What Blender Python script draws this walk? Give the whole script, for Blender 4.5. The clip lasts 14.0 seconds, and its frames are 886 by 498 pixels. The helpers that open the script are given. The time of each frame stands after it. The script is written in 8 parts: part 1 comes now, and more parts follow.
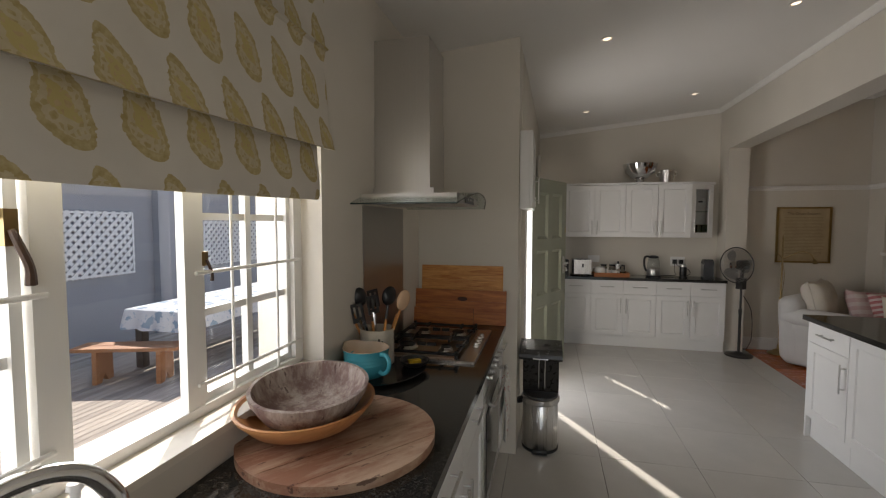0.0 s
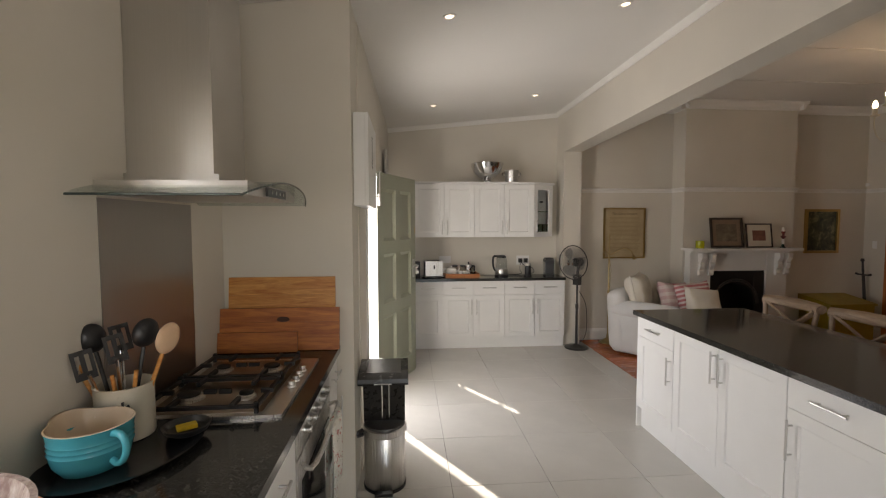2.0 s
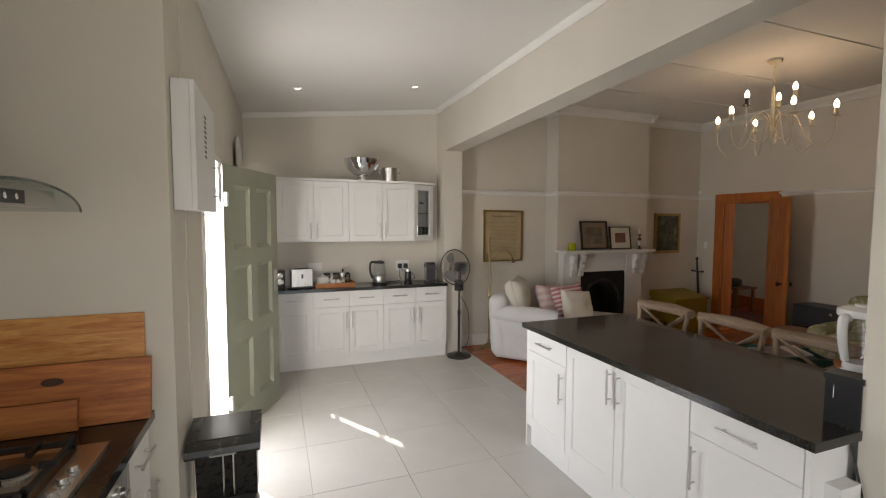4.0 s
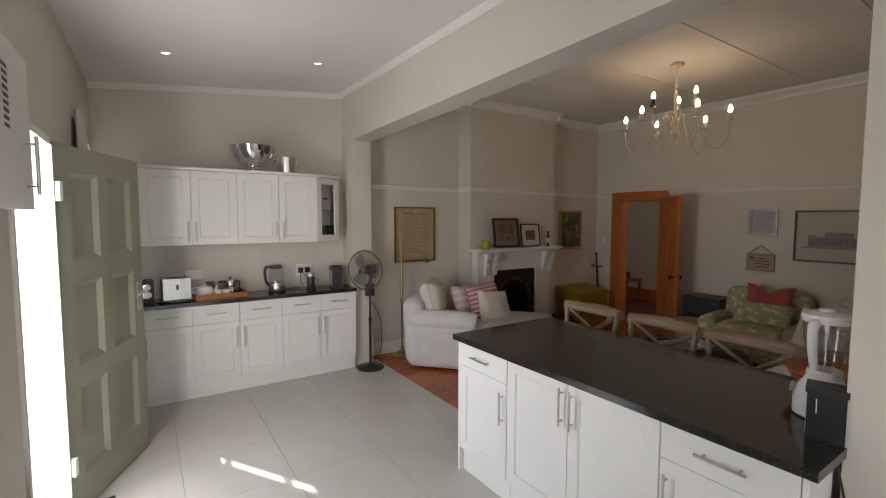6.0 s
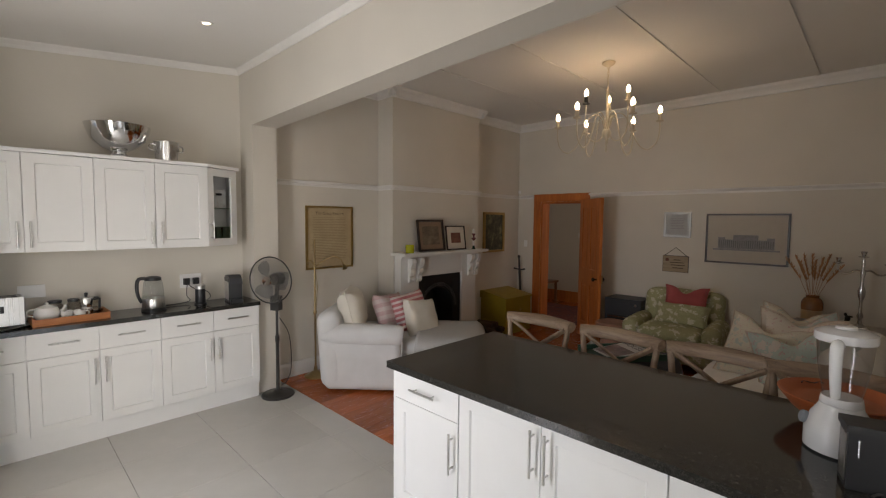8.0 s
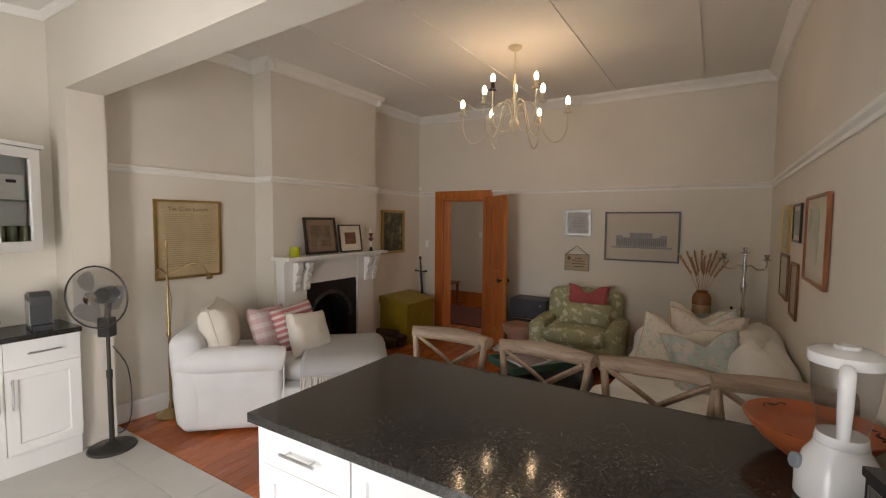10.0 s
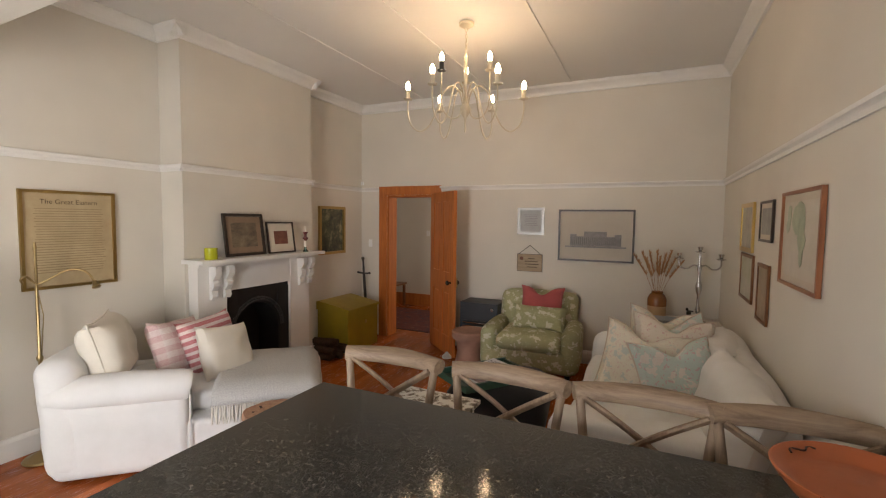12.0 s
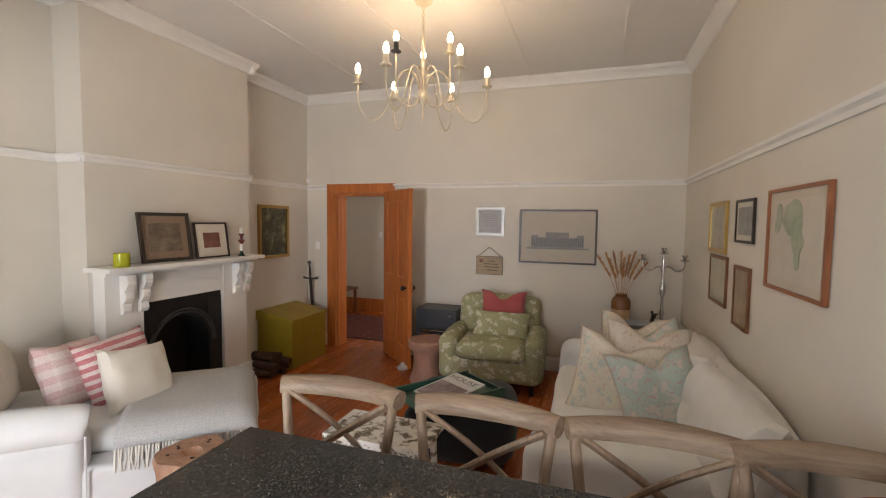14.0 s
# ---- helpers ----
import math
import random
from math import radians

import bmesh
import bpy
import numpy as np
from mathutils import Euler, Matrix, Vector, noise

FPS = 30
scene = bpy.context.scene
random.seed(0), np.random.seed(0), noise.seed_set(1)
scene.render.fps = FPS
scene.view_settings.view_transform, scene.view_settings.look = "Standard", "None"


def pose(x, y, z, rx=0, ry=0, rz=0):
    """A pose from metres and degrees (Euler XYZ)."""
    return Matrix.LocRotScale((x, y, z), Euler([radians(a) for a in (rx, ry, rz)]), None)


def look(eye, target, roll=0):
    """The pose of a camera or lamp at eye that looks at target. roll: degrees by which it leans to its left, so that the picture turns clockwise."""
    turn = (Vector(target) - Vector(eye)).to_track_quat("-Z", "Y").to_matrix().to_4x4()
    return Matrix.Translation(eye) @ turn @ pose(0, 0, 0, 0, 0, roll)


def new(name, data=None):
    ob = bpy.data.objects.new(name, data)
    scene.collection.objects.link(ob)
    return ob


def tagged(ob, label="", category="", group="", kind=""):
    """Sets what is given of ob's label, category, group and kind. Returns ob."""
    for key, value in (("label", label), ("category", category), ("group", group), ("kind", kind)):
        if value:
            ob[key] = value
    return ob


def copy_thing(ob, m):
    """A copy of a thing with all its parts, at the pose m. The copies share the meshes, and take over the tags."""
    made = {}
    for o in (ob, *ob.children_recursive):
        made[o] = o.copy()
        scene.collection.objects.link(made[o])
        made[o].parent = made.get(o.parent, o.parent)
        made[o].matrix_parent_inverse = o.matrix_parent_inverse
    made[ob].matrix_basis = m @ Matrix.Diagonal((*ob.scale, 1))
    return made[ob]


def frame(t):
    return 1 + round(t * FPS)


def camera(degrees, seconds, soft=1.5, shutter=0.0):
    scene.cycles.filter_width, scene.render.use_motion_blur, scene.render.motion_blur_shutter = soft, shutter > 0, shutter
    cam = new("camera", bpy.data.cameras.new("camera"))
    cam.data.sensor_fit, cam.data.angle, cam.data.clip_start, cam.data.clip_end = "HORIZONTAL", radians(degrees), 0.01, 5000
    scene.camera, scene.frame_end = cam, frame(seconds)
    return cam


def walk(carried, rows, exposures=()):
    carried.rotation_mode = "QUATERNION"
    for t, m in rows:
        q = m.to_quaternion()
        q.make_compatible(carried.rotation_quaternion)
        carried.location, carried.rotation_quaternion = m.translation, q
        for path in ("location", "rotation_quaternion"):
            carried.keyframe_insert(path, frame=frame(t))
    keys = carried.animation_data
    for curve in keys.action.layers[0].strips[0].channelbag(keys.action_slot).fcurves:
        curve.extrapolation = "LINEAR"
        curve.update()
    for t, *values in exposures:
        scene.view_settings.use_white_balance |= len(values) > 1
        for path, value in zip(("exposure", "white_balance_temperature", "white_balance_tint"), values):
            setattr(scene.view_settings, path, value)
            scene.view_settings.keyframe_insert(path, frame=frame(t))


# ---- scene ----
cam = camera(89.7, 14.0, 1.15)
PATH = [
    (0, (0.762, 1.818, 1.569), (0.301, 3.761, 1.454), 0.1),
    (0.5, (0.778, 1.923, 1.56), (0.466, 3.895, 1.445), 0.1),
    (1, (0.818, 2.038, 1.561), (0.642, 4.026, 1.444), 0.1),
    (1.5, (0.848, 2.172, 1.565), (0.825, 4.169, 1.447), 0.0),
    (2, (0.863, 2.33, 1.571), (1.024, 4.321, 1.456), -0.1),
    (2.5, (0.862, 2.476, 1.6), (1.187, 4.446, 1.484), -0.0),
    (3, (0.893, 2.592, 1.61), (1.362, 4.532, 1.489), 0.1),
    (3.5, (0.91, 2.731, 1.612), (1.494, 4.64, 1.491), 0.1),
    (4, (0.947, 2.83, 1.631), (1.646, 4.699, 1.505), 0.2),
    (6.5, (0.998, 3.427, 1.649), (2.186, 5.029, 1.512), 0.2),
    (7, (1.048, 3.543, 1.642), (2.302, 5.095, 1.513), 0.3),
    (7.5, (1.108, 3.664, 1.639), (2.428, 5.161, 1.51), 0.3),
    (8, (1.179, 3.798, 1.64), (2.598, 5.2, 1.508), 0.5),
    (8.5, (1.276, 3.919, 1.635), (2.802, 5.204, 1.5), 0.5),
    (9, (1.401, 4.009, 1.62), (3.004, 5.198, 1.487), 0.5),
    (11.5, (1.895, 4.317, 1.61), (3.68, 5.21, 1.482), 0.6),
    (12, (2.009, 4.362, 1.604), (3.82, 5.201, 1.473), 0.7),
    (12.5, (2.12, 4.427, 1.612), (3.958, 5.205, 1.482), 0.6),
    (13, (2.209, 4.445, 1.607), (4.063, 5.183, 1.479), 0.7),
    (13.5, (2.274, 4.488, 1.598), (4.148, 5.177, 1.472), 0.7),
    (14, (2.326, 4.54, 1.596), (4.217, 5.179, 1.472), 0.7),
]
EXPOSURES = [(0.0, 0.3, 6750, 14), (1.5, 0.75, 6950, 15), (2.5, 1.25, 7000, 15), (4.0, 1.3, 6700, 13), (6.5, 1.1, 6550, 13), (9.0, 1.6, 6650, 14), (11.5, 2.3, 6750, 14), (14.0, 2.6, 6350, 13)]
walk(cam, [(t, look(eye, target, roll)) for t, eye, target, roll in PATH], EXPOSURES)

# ---- light ----
SUN_EL, SUN_H = 42.0, Vector((0.53, -0.85))
world = bpy.data.worlds.new("sky")
scene.world = world
world.use_nodes = True
wn = world.node_tree
sky = wn.nodes.new("ShaderNodeTexSky")
sky.sky_type, sky.sun_disc = "NISHITA", False
sky.sun_elevation = radians(SUN_EL)
sky.sun_rotation = math.atan2(-SUN_H.x, -SUN_H.y)
wn.links.new(sky.outputs[0], wn.nodes["Background"].inputs[0])
wn.nodes["Background"].inputs[1].default_value = 0.15


def lamp(name, kind, m, energy, colour, **more):
    data = bpy.data.lights.new(name, kind)
    data.energy, data.color = energy, colour
    for key, value in more.items():
        if key == "size":
            data.shape, data.size, data.size_y = "RECTANGLE", value[0], value[1]
        elif key == "angle":
            data.angle = value
        elif key == "radius":
            data.shadow_soft_size = value
        elif key == "cone":
            data.spot_size, data.spot_blend = value
    ob = new(name, data)
    ob.matrix_world = m
    return ob


hdir = SUN_H.normalized() * math.cos(radians(SUN_EL))
lamp("sun", "SUN", look((-8, 14, 12), Vector((-8, 14, 12)) + Vector((hdir.x, hdir.y, -math.sin(radians(SUN_EL))))), 5.0, (1, 0.95, 0.87), angle=radians(0.6))
# daylight through the kitchen window and the garden door
lamp("sky_light", "AREA", look((-0.75, 2.35, 1.65), (2, 2.35, 1.3)), 33, (0.96, 0.98, 1), size=(2.7, 1.25))
lamp("sky_light", "AREA", look((0.33, 5.85, 1.15), (1.9, 6.5, 1.15)), 21, (0.98, 0.99, 1), size=(0.9, 1.85))
# the opening behind the kitchen is assumed, out of view
lamp("sky_light", "AREA", look((1.6, -0.35, 1.3), (1.6, 2, 1.2)), 13, (1, 0.98, 0.95), size=(1.7, 2.0))
# added fill lamp to brighten the passage; the end wall there is solid
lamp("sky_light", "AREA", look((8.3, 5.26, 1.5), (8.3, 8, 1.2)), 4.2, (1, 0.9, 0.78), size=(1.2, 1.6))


# ---- materials ----
def nodes_of(name):
    m = bpy.data.materials.new(name)
    m.use_nodes = True
    return m, m.node_tree, m.node_tree.nodes["Principled BSDF"]


def ramp(nt, fac, stops):
    r = nt.nodes.new("ShaderNodeValToRGB")
    while len(r.color_ramp.elements) < len(stops):
        r.color_ramp.elements.new(0.5)
    for e, (p, c) in zip(r.color_ramp.elements, stops):
        e.position, e.color = p, (*c, 1)
    nt.links.new(fac, r.inputs[0])
    return r.outputs[0]


def op(nt, kind, a, b=None, c=None):
    n = nt.nodes.new("ShaderNodeMath")
    n.operation = kind
    for i, v in enumerate((a, b, c)):
        if v is None:
            continue
        if isinstance(v, (int, float)):
            n.inputs[i].default_value = v
        else:
            nt.links.new(v, n.inputs[i])
    return n.outputs[0]


def blend(nt, fac, a, b, kind="MIX"):
    n = nt.nodes.new("ShaderNodeMix")
    n.data_type, n.blend_type = "RGBA", kind
    for sock, v in ((n.inputs[0], fac), (n.inputs[6], a), (n.inputs[7], b)):
        if isinstance(v, (int, float)):
            sock.default_value = v
        elif isinstance(v, tuple):
            sock.default_value = (*v, 1)
        else:
            nt.links.new(v, sock)
    return n.outputs[2]


def coords(nt, scale=(1, 1, 1), rot=(0, 0, 0), kind="Object", loc=(0, 0, 0)):
    t = nt.nodes.new("ShaderNodeTexCoord")
    mp = nt.nodes.new("ShaderNodeMapping")
    mp.inputs["Scale"].default_value, mp.inputs["Rotation"].default_value, mp.inputs["Location"].default_value = scale, rot, loc
    nt.links.new(t.outputs[kind], mp.inputs[0])
    return mp.outputs[0]


def noise_of(nt, vec, scale, detail=4, rough=0.55, dist=0.0):
    n = nt.nodes.new("ShaderNodeTexNoise")
    n.inputs["Scale"].default_value, n.inputs["Detail"].default_value = scale, detail
    n.inputs["Roughness"].default_value, n.inputs["Distortion"].default_value = rough, dist
    nt.links.new(vec, n.inputs["Vector"])
    return n.outputs[0]


def voronoi_of(nt, vec, scale, feature="F1"):
    n = nt.nodes.new("ShaderNodeTexVoronoi")
    n.feature = feature
    n.inputs["Scale"].default_value = scale
    nt.links.new(vec, n.inputs["Vector"])
    return n.outputs["Distance"], n.outputs["Color"] if feature != "DISTANCE_TO_EDGE" else None


def bump(nt, bsdf, height, strength=0.2, dist=0.01):
    b = nt.nodes.new("ShaderNodeBump")
    b.inputs["Strength"].default_value, b.inputs["Distance"].default_value = strength, dist
    nt.links.new(height, b.inputs["Height"])
    nt.links.new(b.outputs[0], bsdf.inputs["Normal"])


def setc(nt, bsdf, colour, rough=0.5, metal=0.0, **more):
    if isinstance(colour, tuple):
        bsdf.inputs["Base Color"].default_value = (*colour, 1)
    else:
        nt.links.new(colour, bsdf.inputs["Base Color"])
    if isinstance(rough, (int, float)):
        bsdf.inputs["Roughness"].default_value = rough
    else:
        nt.links.new(rough, bsdf.inputs["Roughness"])
    bsdf.inputs["Metallic"].default_value = metal
    for key, v in more.items():
        bsdf.inputs[key].default_value = v


def dark(c, f):
    return tuple(x * f for x in c)


def plaster(name, c, scale=1.0, rough=0.75, uneven=0.07):
    m, nt, b = nodes_of(name)
    v = coords(nt)
    big = noise_of(nt, v, 0.9 * scale, 3)
    fine = noise_of(nt, v, 60, 5, 0.6)
    col = ramp(nt, big, [(0.3, dark(c, 1 - uneven)), (0.7, dark(c, 1 + uneven * 0.5))])
    setc(nt, b, col, rough)
    bump(nt, b, op(nt, "ADD", op(nt, "MULTIPLY", fine, 0.3), op(nt, "MULTIPLY", noise_of(nt, v, 7, 3), 0.9)), 0.18, 0.006)
    return m


def paint(name, c, rough=0.4, uneven=0.05, grain=0.05):
    m, nt, b = nodes_of(name)
    v = coords(nt)
    col = ramp(nt, noise_of(nt, v, 3.5, 4), [(0.3, dark(c, 1 - uneven)), (0.7, c)])
    r = op(nt, "ADD", op(nt, "MULTIPLY", noise_of(nt, v, 18, 3), 0.16), rough - 0.08)
    setc(nt, b, col, r)
    bump(nt, b, noise_of(nt, v, 90, 3), grain, 0.002)
    return m


def plain(name, c, rough=0.5, metal=0.0, uneven=0.12, scale=12, **more):
    m, nt, b = nodes_of(name)
    v = coords(nt)
    col = ramp(nt, noise_of(nt, v, scale, 4), [(0.3, dark(c, 1 - uneven)), (0.7, c)])
    r = op(nt, "ADD", op(nt, "MULTIPLY", noise_of(nt, v, scale * 3, 3), 0.12), max(0.02, rough - 0.06))
    setc(nt, b, col, r, metal, **more)
    return m


def wood(name, c1, c2, axis=1, scale=1.0, rough=0.5, island=True, knots=0.0):
    m, nt, b = nodes_of(name)
    s = [9.0 * scale] * 3
    s[axis] = 0.9 * scale
    info = nt.nodes.new("ShaderNodeObjectInfo")
    t = nt.nodes.new("ShaderNodeTexCoord")
    add = nt.nodes.new("ShaderNodeVectorMath")
    nt.links.new(t.outputs["Object"], add.inputs[0])
    comb = nt.nodes.new("ShaderNodeCombineXYZ")
    rnd = op(nt, "MULTIPLY", info.outputs["Random"], 37.0)
    for i in range(3):
        nt.links.new(rnd, comb.inputs[i])
    nt.links.new(comb.outputs[0], add.inputs[1])
    mp = nt.nodes.new("ShaderNodeMapping")
    mp.inputs["Scale"].default_value = s
    nt.links.new(add.outputs[0], mp.inputs[0])
    g = noise_of(nt, mp.outputs[0], 2.2, 6, 0.6, 1.2)
    fine = noise_of(nt, mp.outputs[0], 14, 4, 0.6)
    mix = op(nt, "ADD", op(nt, "MULTIPLY", g, 0.75), op(nt, "MULTIPLY", fine, 0.25))
    col = ramp(nt, mix, [(0.32, c1), (0.5, tuple((a + d) / 2 for a, d in zip(c1, c2))), (0.68, c2)])
    if island:
        shade = op(nt, "ADD", op(nt, "MULTIPLY", info.outputs["Random"], 0.45), 0.75)
        hsv = nt.nodes.new("ShaderNodeHueSaturation")
        nt.links.new(shade, hsv.inputs["Value"])
        nt.links.new(col, hsv.inputs["Color"])
        col = hsv.outputs[0]
    setc(nt, b, col, op(nt, "ADD", op(nt, "MULTIPLY", fine, 0.25), rough - 0.12))
    bump(nt, b, mix, 0.15, 0.003)
    return m


def worn_wood(name, bare, paint_c, deep, share=0.5, axis=0, rough=0.7):
    """Old rubbed timber: patches of colour worn through to pale bare wood, with dark cracks along the grain."""
    m, nt, b = nodes_of(name)
    v = coords(nt)
    mp = nt.nodes.new("ShaderNodeMapping")
    s = [7.0, 7.0, 7.0]
    s[axis] = 1.8
    mp.inputs["Scale"].default_value = s
    nt.links.new(v, mp.inputs[0])
    patch = noise_of(nt, mp.outputs[0], 1.7, 8, 0.72)
    base = ramp(nt, patch, [(share - 0.10, paint_c), (share - 0.01, tuple((a + c) / 2 for a, c in zip(paint_c, bare))), (share + 0.08, bare)])
    grain = noise_of(nt, mp.outputs[0], 9, 5, 0.7)
    col = blend(nt, op(nt, "MULTIPLY", grain, 0.45), base, dark(bare, 0.55))
    crack = op(nt, "LESS_THAN", noise_of(nt, mp.outputs[0], 5.5, 6, 0.65), 0.37)
    col = blend(nt, op(nt, "MULTIPLY", crack, 0.75), col, deep)
    setc(nt, b, col, rough)
    bump(nt, b, grain, 0.35, 0.004)
    return m


def cloth(name, c, c2=None, scale=420, rough=0.9, wrinkle=0.25):
    m, nt, b = nodes_of(name)
    v = coords(nt)
    c2 = c2 or dark(c, 0.9)
    col = ramp(nt, noise_of(nt, v, 5, 5), [(0.3, c2), (0.65, c)])
    setc(nt, b, col, rough)
    b.inputs["Sheen Weight"].default_value = 0.15
    weave = noise_of(nt, v, scale, 2)
    bump(nt, b, op(nt, "ADD", op(nt, "MULTIPLY", weave, 0.15), noise_of(nt, v, 7, 3, 0.5)), wrinkle, 0.012)
    return m


def metal(name, c, rough=0.25, brushed=None):
    m, nt, b = nodes_of(name)
    s = [30, 30, 30]
    if brushed is not None:
        s[brushed] = 1.0
        s = [x * 14 if i != brushed else x for i, x in enumerate(s)]
    v = coords(nt, tuple(s))
    n = noise_of(nt, v, 1.0, 3)
    setc(nt, b, ramp(nt, n, [(0.3, dark(c, 0.95)), (0.7, c)]), op(nt, "ADD", op(nt, "MULTIPLY", n, 0.06), rough - 0.03), 1.0)
    return m


def pane_glass(name, tint=(0.97, 0.98, 0.98), gloss=1.0):
    """Thin clear pane: straight-through light with a Fresnel gloss on it."""
    m, nt, b = nodes_of(name)
    nt.nodes.remove(b)
    tr, gl, mx = (nt.nodes.new("ShaderNodeBsdf" + k) for k in ("Transparent", "Glossy", "Diffuse"))
    nt.nodes.remove(mx)
    mix = nt.nodes.new("ShaderNodeMixShader")
    fr = nt.nodes.new("ShaderNodeLayerWeight")
    tr.inputs[0].default_value = (*tint, 1)
    gl.inputs["Roughness"].default_value = 0.02
    nt.links.new(op(nt, "MINIMUM", op(nt, "MULTIPLY", op(nt, "ADD", op(nt, "MULTIPLY", op(nt, "POWER", fr.outputs["Facing"], 4.0), 0.6), 0.045), gloss), 0.8), mix.inputs[0])
    nt.links.new(tr.outputs[0], mix.inputs[1])
    nt.links.new(gl.outputs[0], mix.inputs[2])
    nt.links.new(mix.outputs[0], nt.nodes["Material Output"].inputs[0])
    return m


def glow(name, c, strength):
    m, nt, b = nodes_of(name)
    setc(nt, b, c, 0.4)
    b.inputs["Emission Color"].default_value = (*c, 1)
    b.inputs["Emission Strength"].default_value = strength
    return m


def granite(name):
    m, nt, b = nodes_of(name)
    v = coords(nt)
    d, colr = voronoi_of(nt, v, 260)
    sp = nt.nodes.new("ShaderNodeSeparateColor")
    nt.links.new(colr, sp.inputs[0])
    f = op(nt, "ADD", op(nt, "MULTIPLY", noise_of(nt, v, 60, 3, 0.7), 0.55), op(nt, "MULTIPLY", sp.outputs[0], 0.45))
    col = ramp(nt, f, [(0.30, (0.014, 0.014, 0.013)), (0.55, (0.025, 0.024, 0.021)), (0.78, (0.062, 0.058, 0.051))])
    setc(nt, b, col, 0.11)
    return m


def tile_mat(name, c):
    m, nt, b = nodes_of(name)
    v = coords(nt)
    info = nt.nodes.new("ShaderNodeObjectInfo")
    base = ramp(nt, noise_of(nt, v, 4, 5, 0.6), [(0.3, dark(c, 0.93)), (0.7, c)])
    hsv = nt.nodes.new("ShaderNodeHueSaturation")
    nt.links.new(op(nt, "ADD", op(nt, "MULTIPLY", info.outputs["Random"], 0.05), 0.96), hsv.inputs["Value"])
    nt.links.new(base, hsv.inputs["Color"])
    setc(nt, b, hsv.outputs[0], op(nt, "ADD", op(nt, "MULTIPLY", noise_of(nt, v, 9, 5), 0.12), 0.06))
    bump(nt, b, noise_of(nt, v, 3, 3), 0.03, 0.004)
    return m


def floral(name, ground, blob, third, scale=9.0, amount=0.36, rough=0.9):
    m, nt, b = nodes_of(name)
    v = coords(nt)
    wob = nt.nodes.new("ShaderNodeVectorMath")
    wob.operation = "ADD"
    nn = nt.nodes.new("ShaderNodeTexNoise")
    nn.inputs["Scale"].default_value = scale * 2.4
    nt.links.new(v, nn.inputs["Vector"])
    sc = nt.nodes.new("ShaderNodeVectorMath")
    sc.operation = "SCALE"
    sc.inputs["Scale"].default_value = 0.10
    nt.links.new(nn.outputs["Color"], sc.inputs[0])
    nt.links.new(v, wob.inputs[0])
    nt.links.new(sc.outputs[0], wob.inputs[1])
    d, colr = voronoi_of(nt, wob.outputs[0], scale)
    petals = op(nt, "ADD", d, op(nt, "MULTIPLY", noise_of(nt, wob.outputs[0], scale * 5, 3), 0.28))
    f = op(nt, "LESS_THAN", petals, amount)
    d2, c2 = voronoi_of(nt, wob.outputs[0], scale * 2.7)
    f2 = op(nt, "LESS_THAN", op(nt, "ADD", d2, op(nt, "MULTIPLY", noise_of(nt, v, scale, 3), 0.5)), amount * 1.12)
    col = blend(nt, op(nt, "MULTIPLY", f2, 0.75), ground, third)
    col = blend(nt, op(nt, "MULTIPLY", f, 0.85), col, blob)
    fine = op(nt, "LESS_THAN", voronoi_of(nt, wob.outputs[0], scale * 6)[0], 0.22)
    col = blend(nt, op(nt, "MULTIPLY", fine, 0.3), col, dark(third, 0.8))
    setc(nt, b, col, rough)
    bump(nt, b, noise_of(nt, v, 8, 3), 0.25, 0.01)
    return m


def stripes(name, a, c, period=0.035, share=0.5, axis=2, cross=None, rough=0.9):
    m, nt, b = nodes_of(name)
    t = nt.nodes.new("ShaderNodeTexCoord")
    sp = nt.nodes.new("ShaderNodeSeparateXYZ")
    nt.links.new(t.outputs["Object"], sp.inputs[0])
    fr = op(nt, "FRACT", op(nt, "MULTIPLY", op(nt, "ADD", sp.outputs[axis], 5.0), 1 / period))
    f = op(nt, "LESS_THAN", fr, share)
    if cross is not None:
        fr2 = op(nt, "FRACT", op(nt, "MULTIPLY", op(nt, "ADD", sp.outputs[cross], 5.0), 1 / (period * 1.6)))
        f = op(nt, "ADD", op(nt, "MULTIPLY", f, 0.6), op(nt, "MULTIPLY", op(nt, "LESS_THAN", fr2, 0.45), 0.3))
    col = blend(nt, f, c, a)
    v = coords(nt)
    col = blend(nt, 0.25, col, ramp(nt, noise_of(nt, v, 150, 3), [(0.3, dark(a, 0.7)), (0.7, (0.9, 0.88, 0.84))]))
    setc(nt, b, col, rough)
    bump(nt, b, noise_of(nt, v, 9, 3), 0.22, 0.01)
    return m


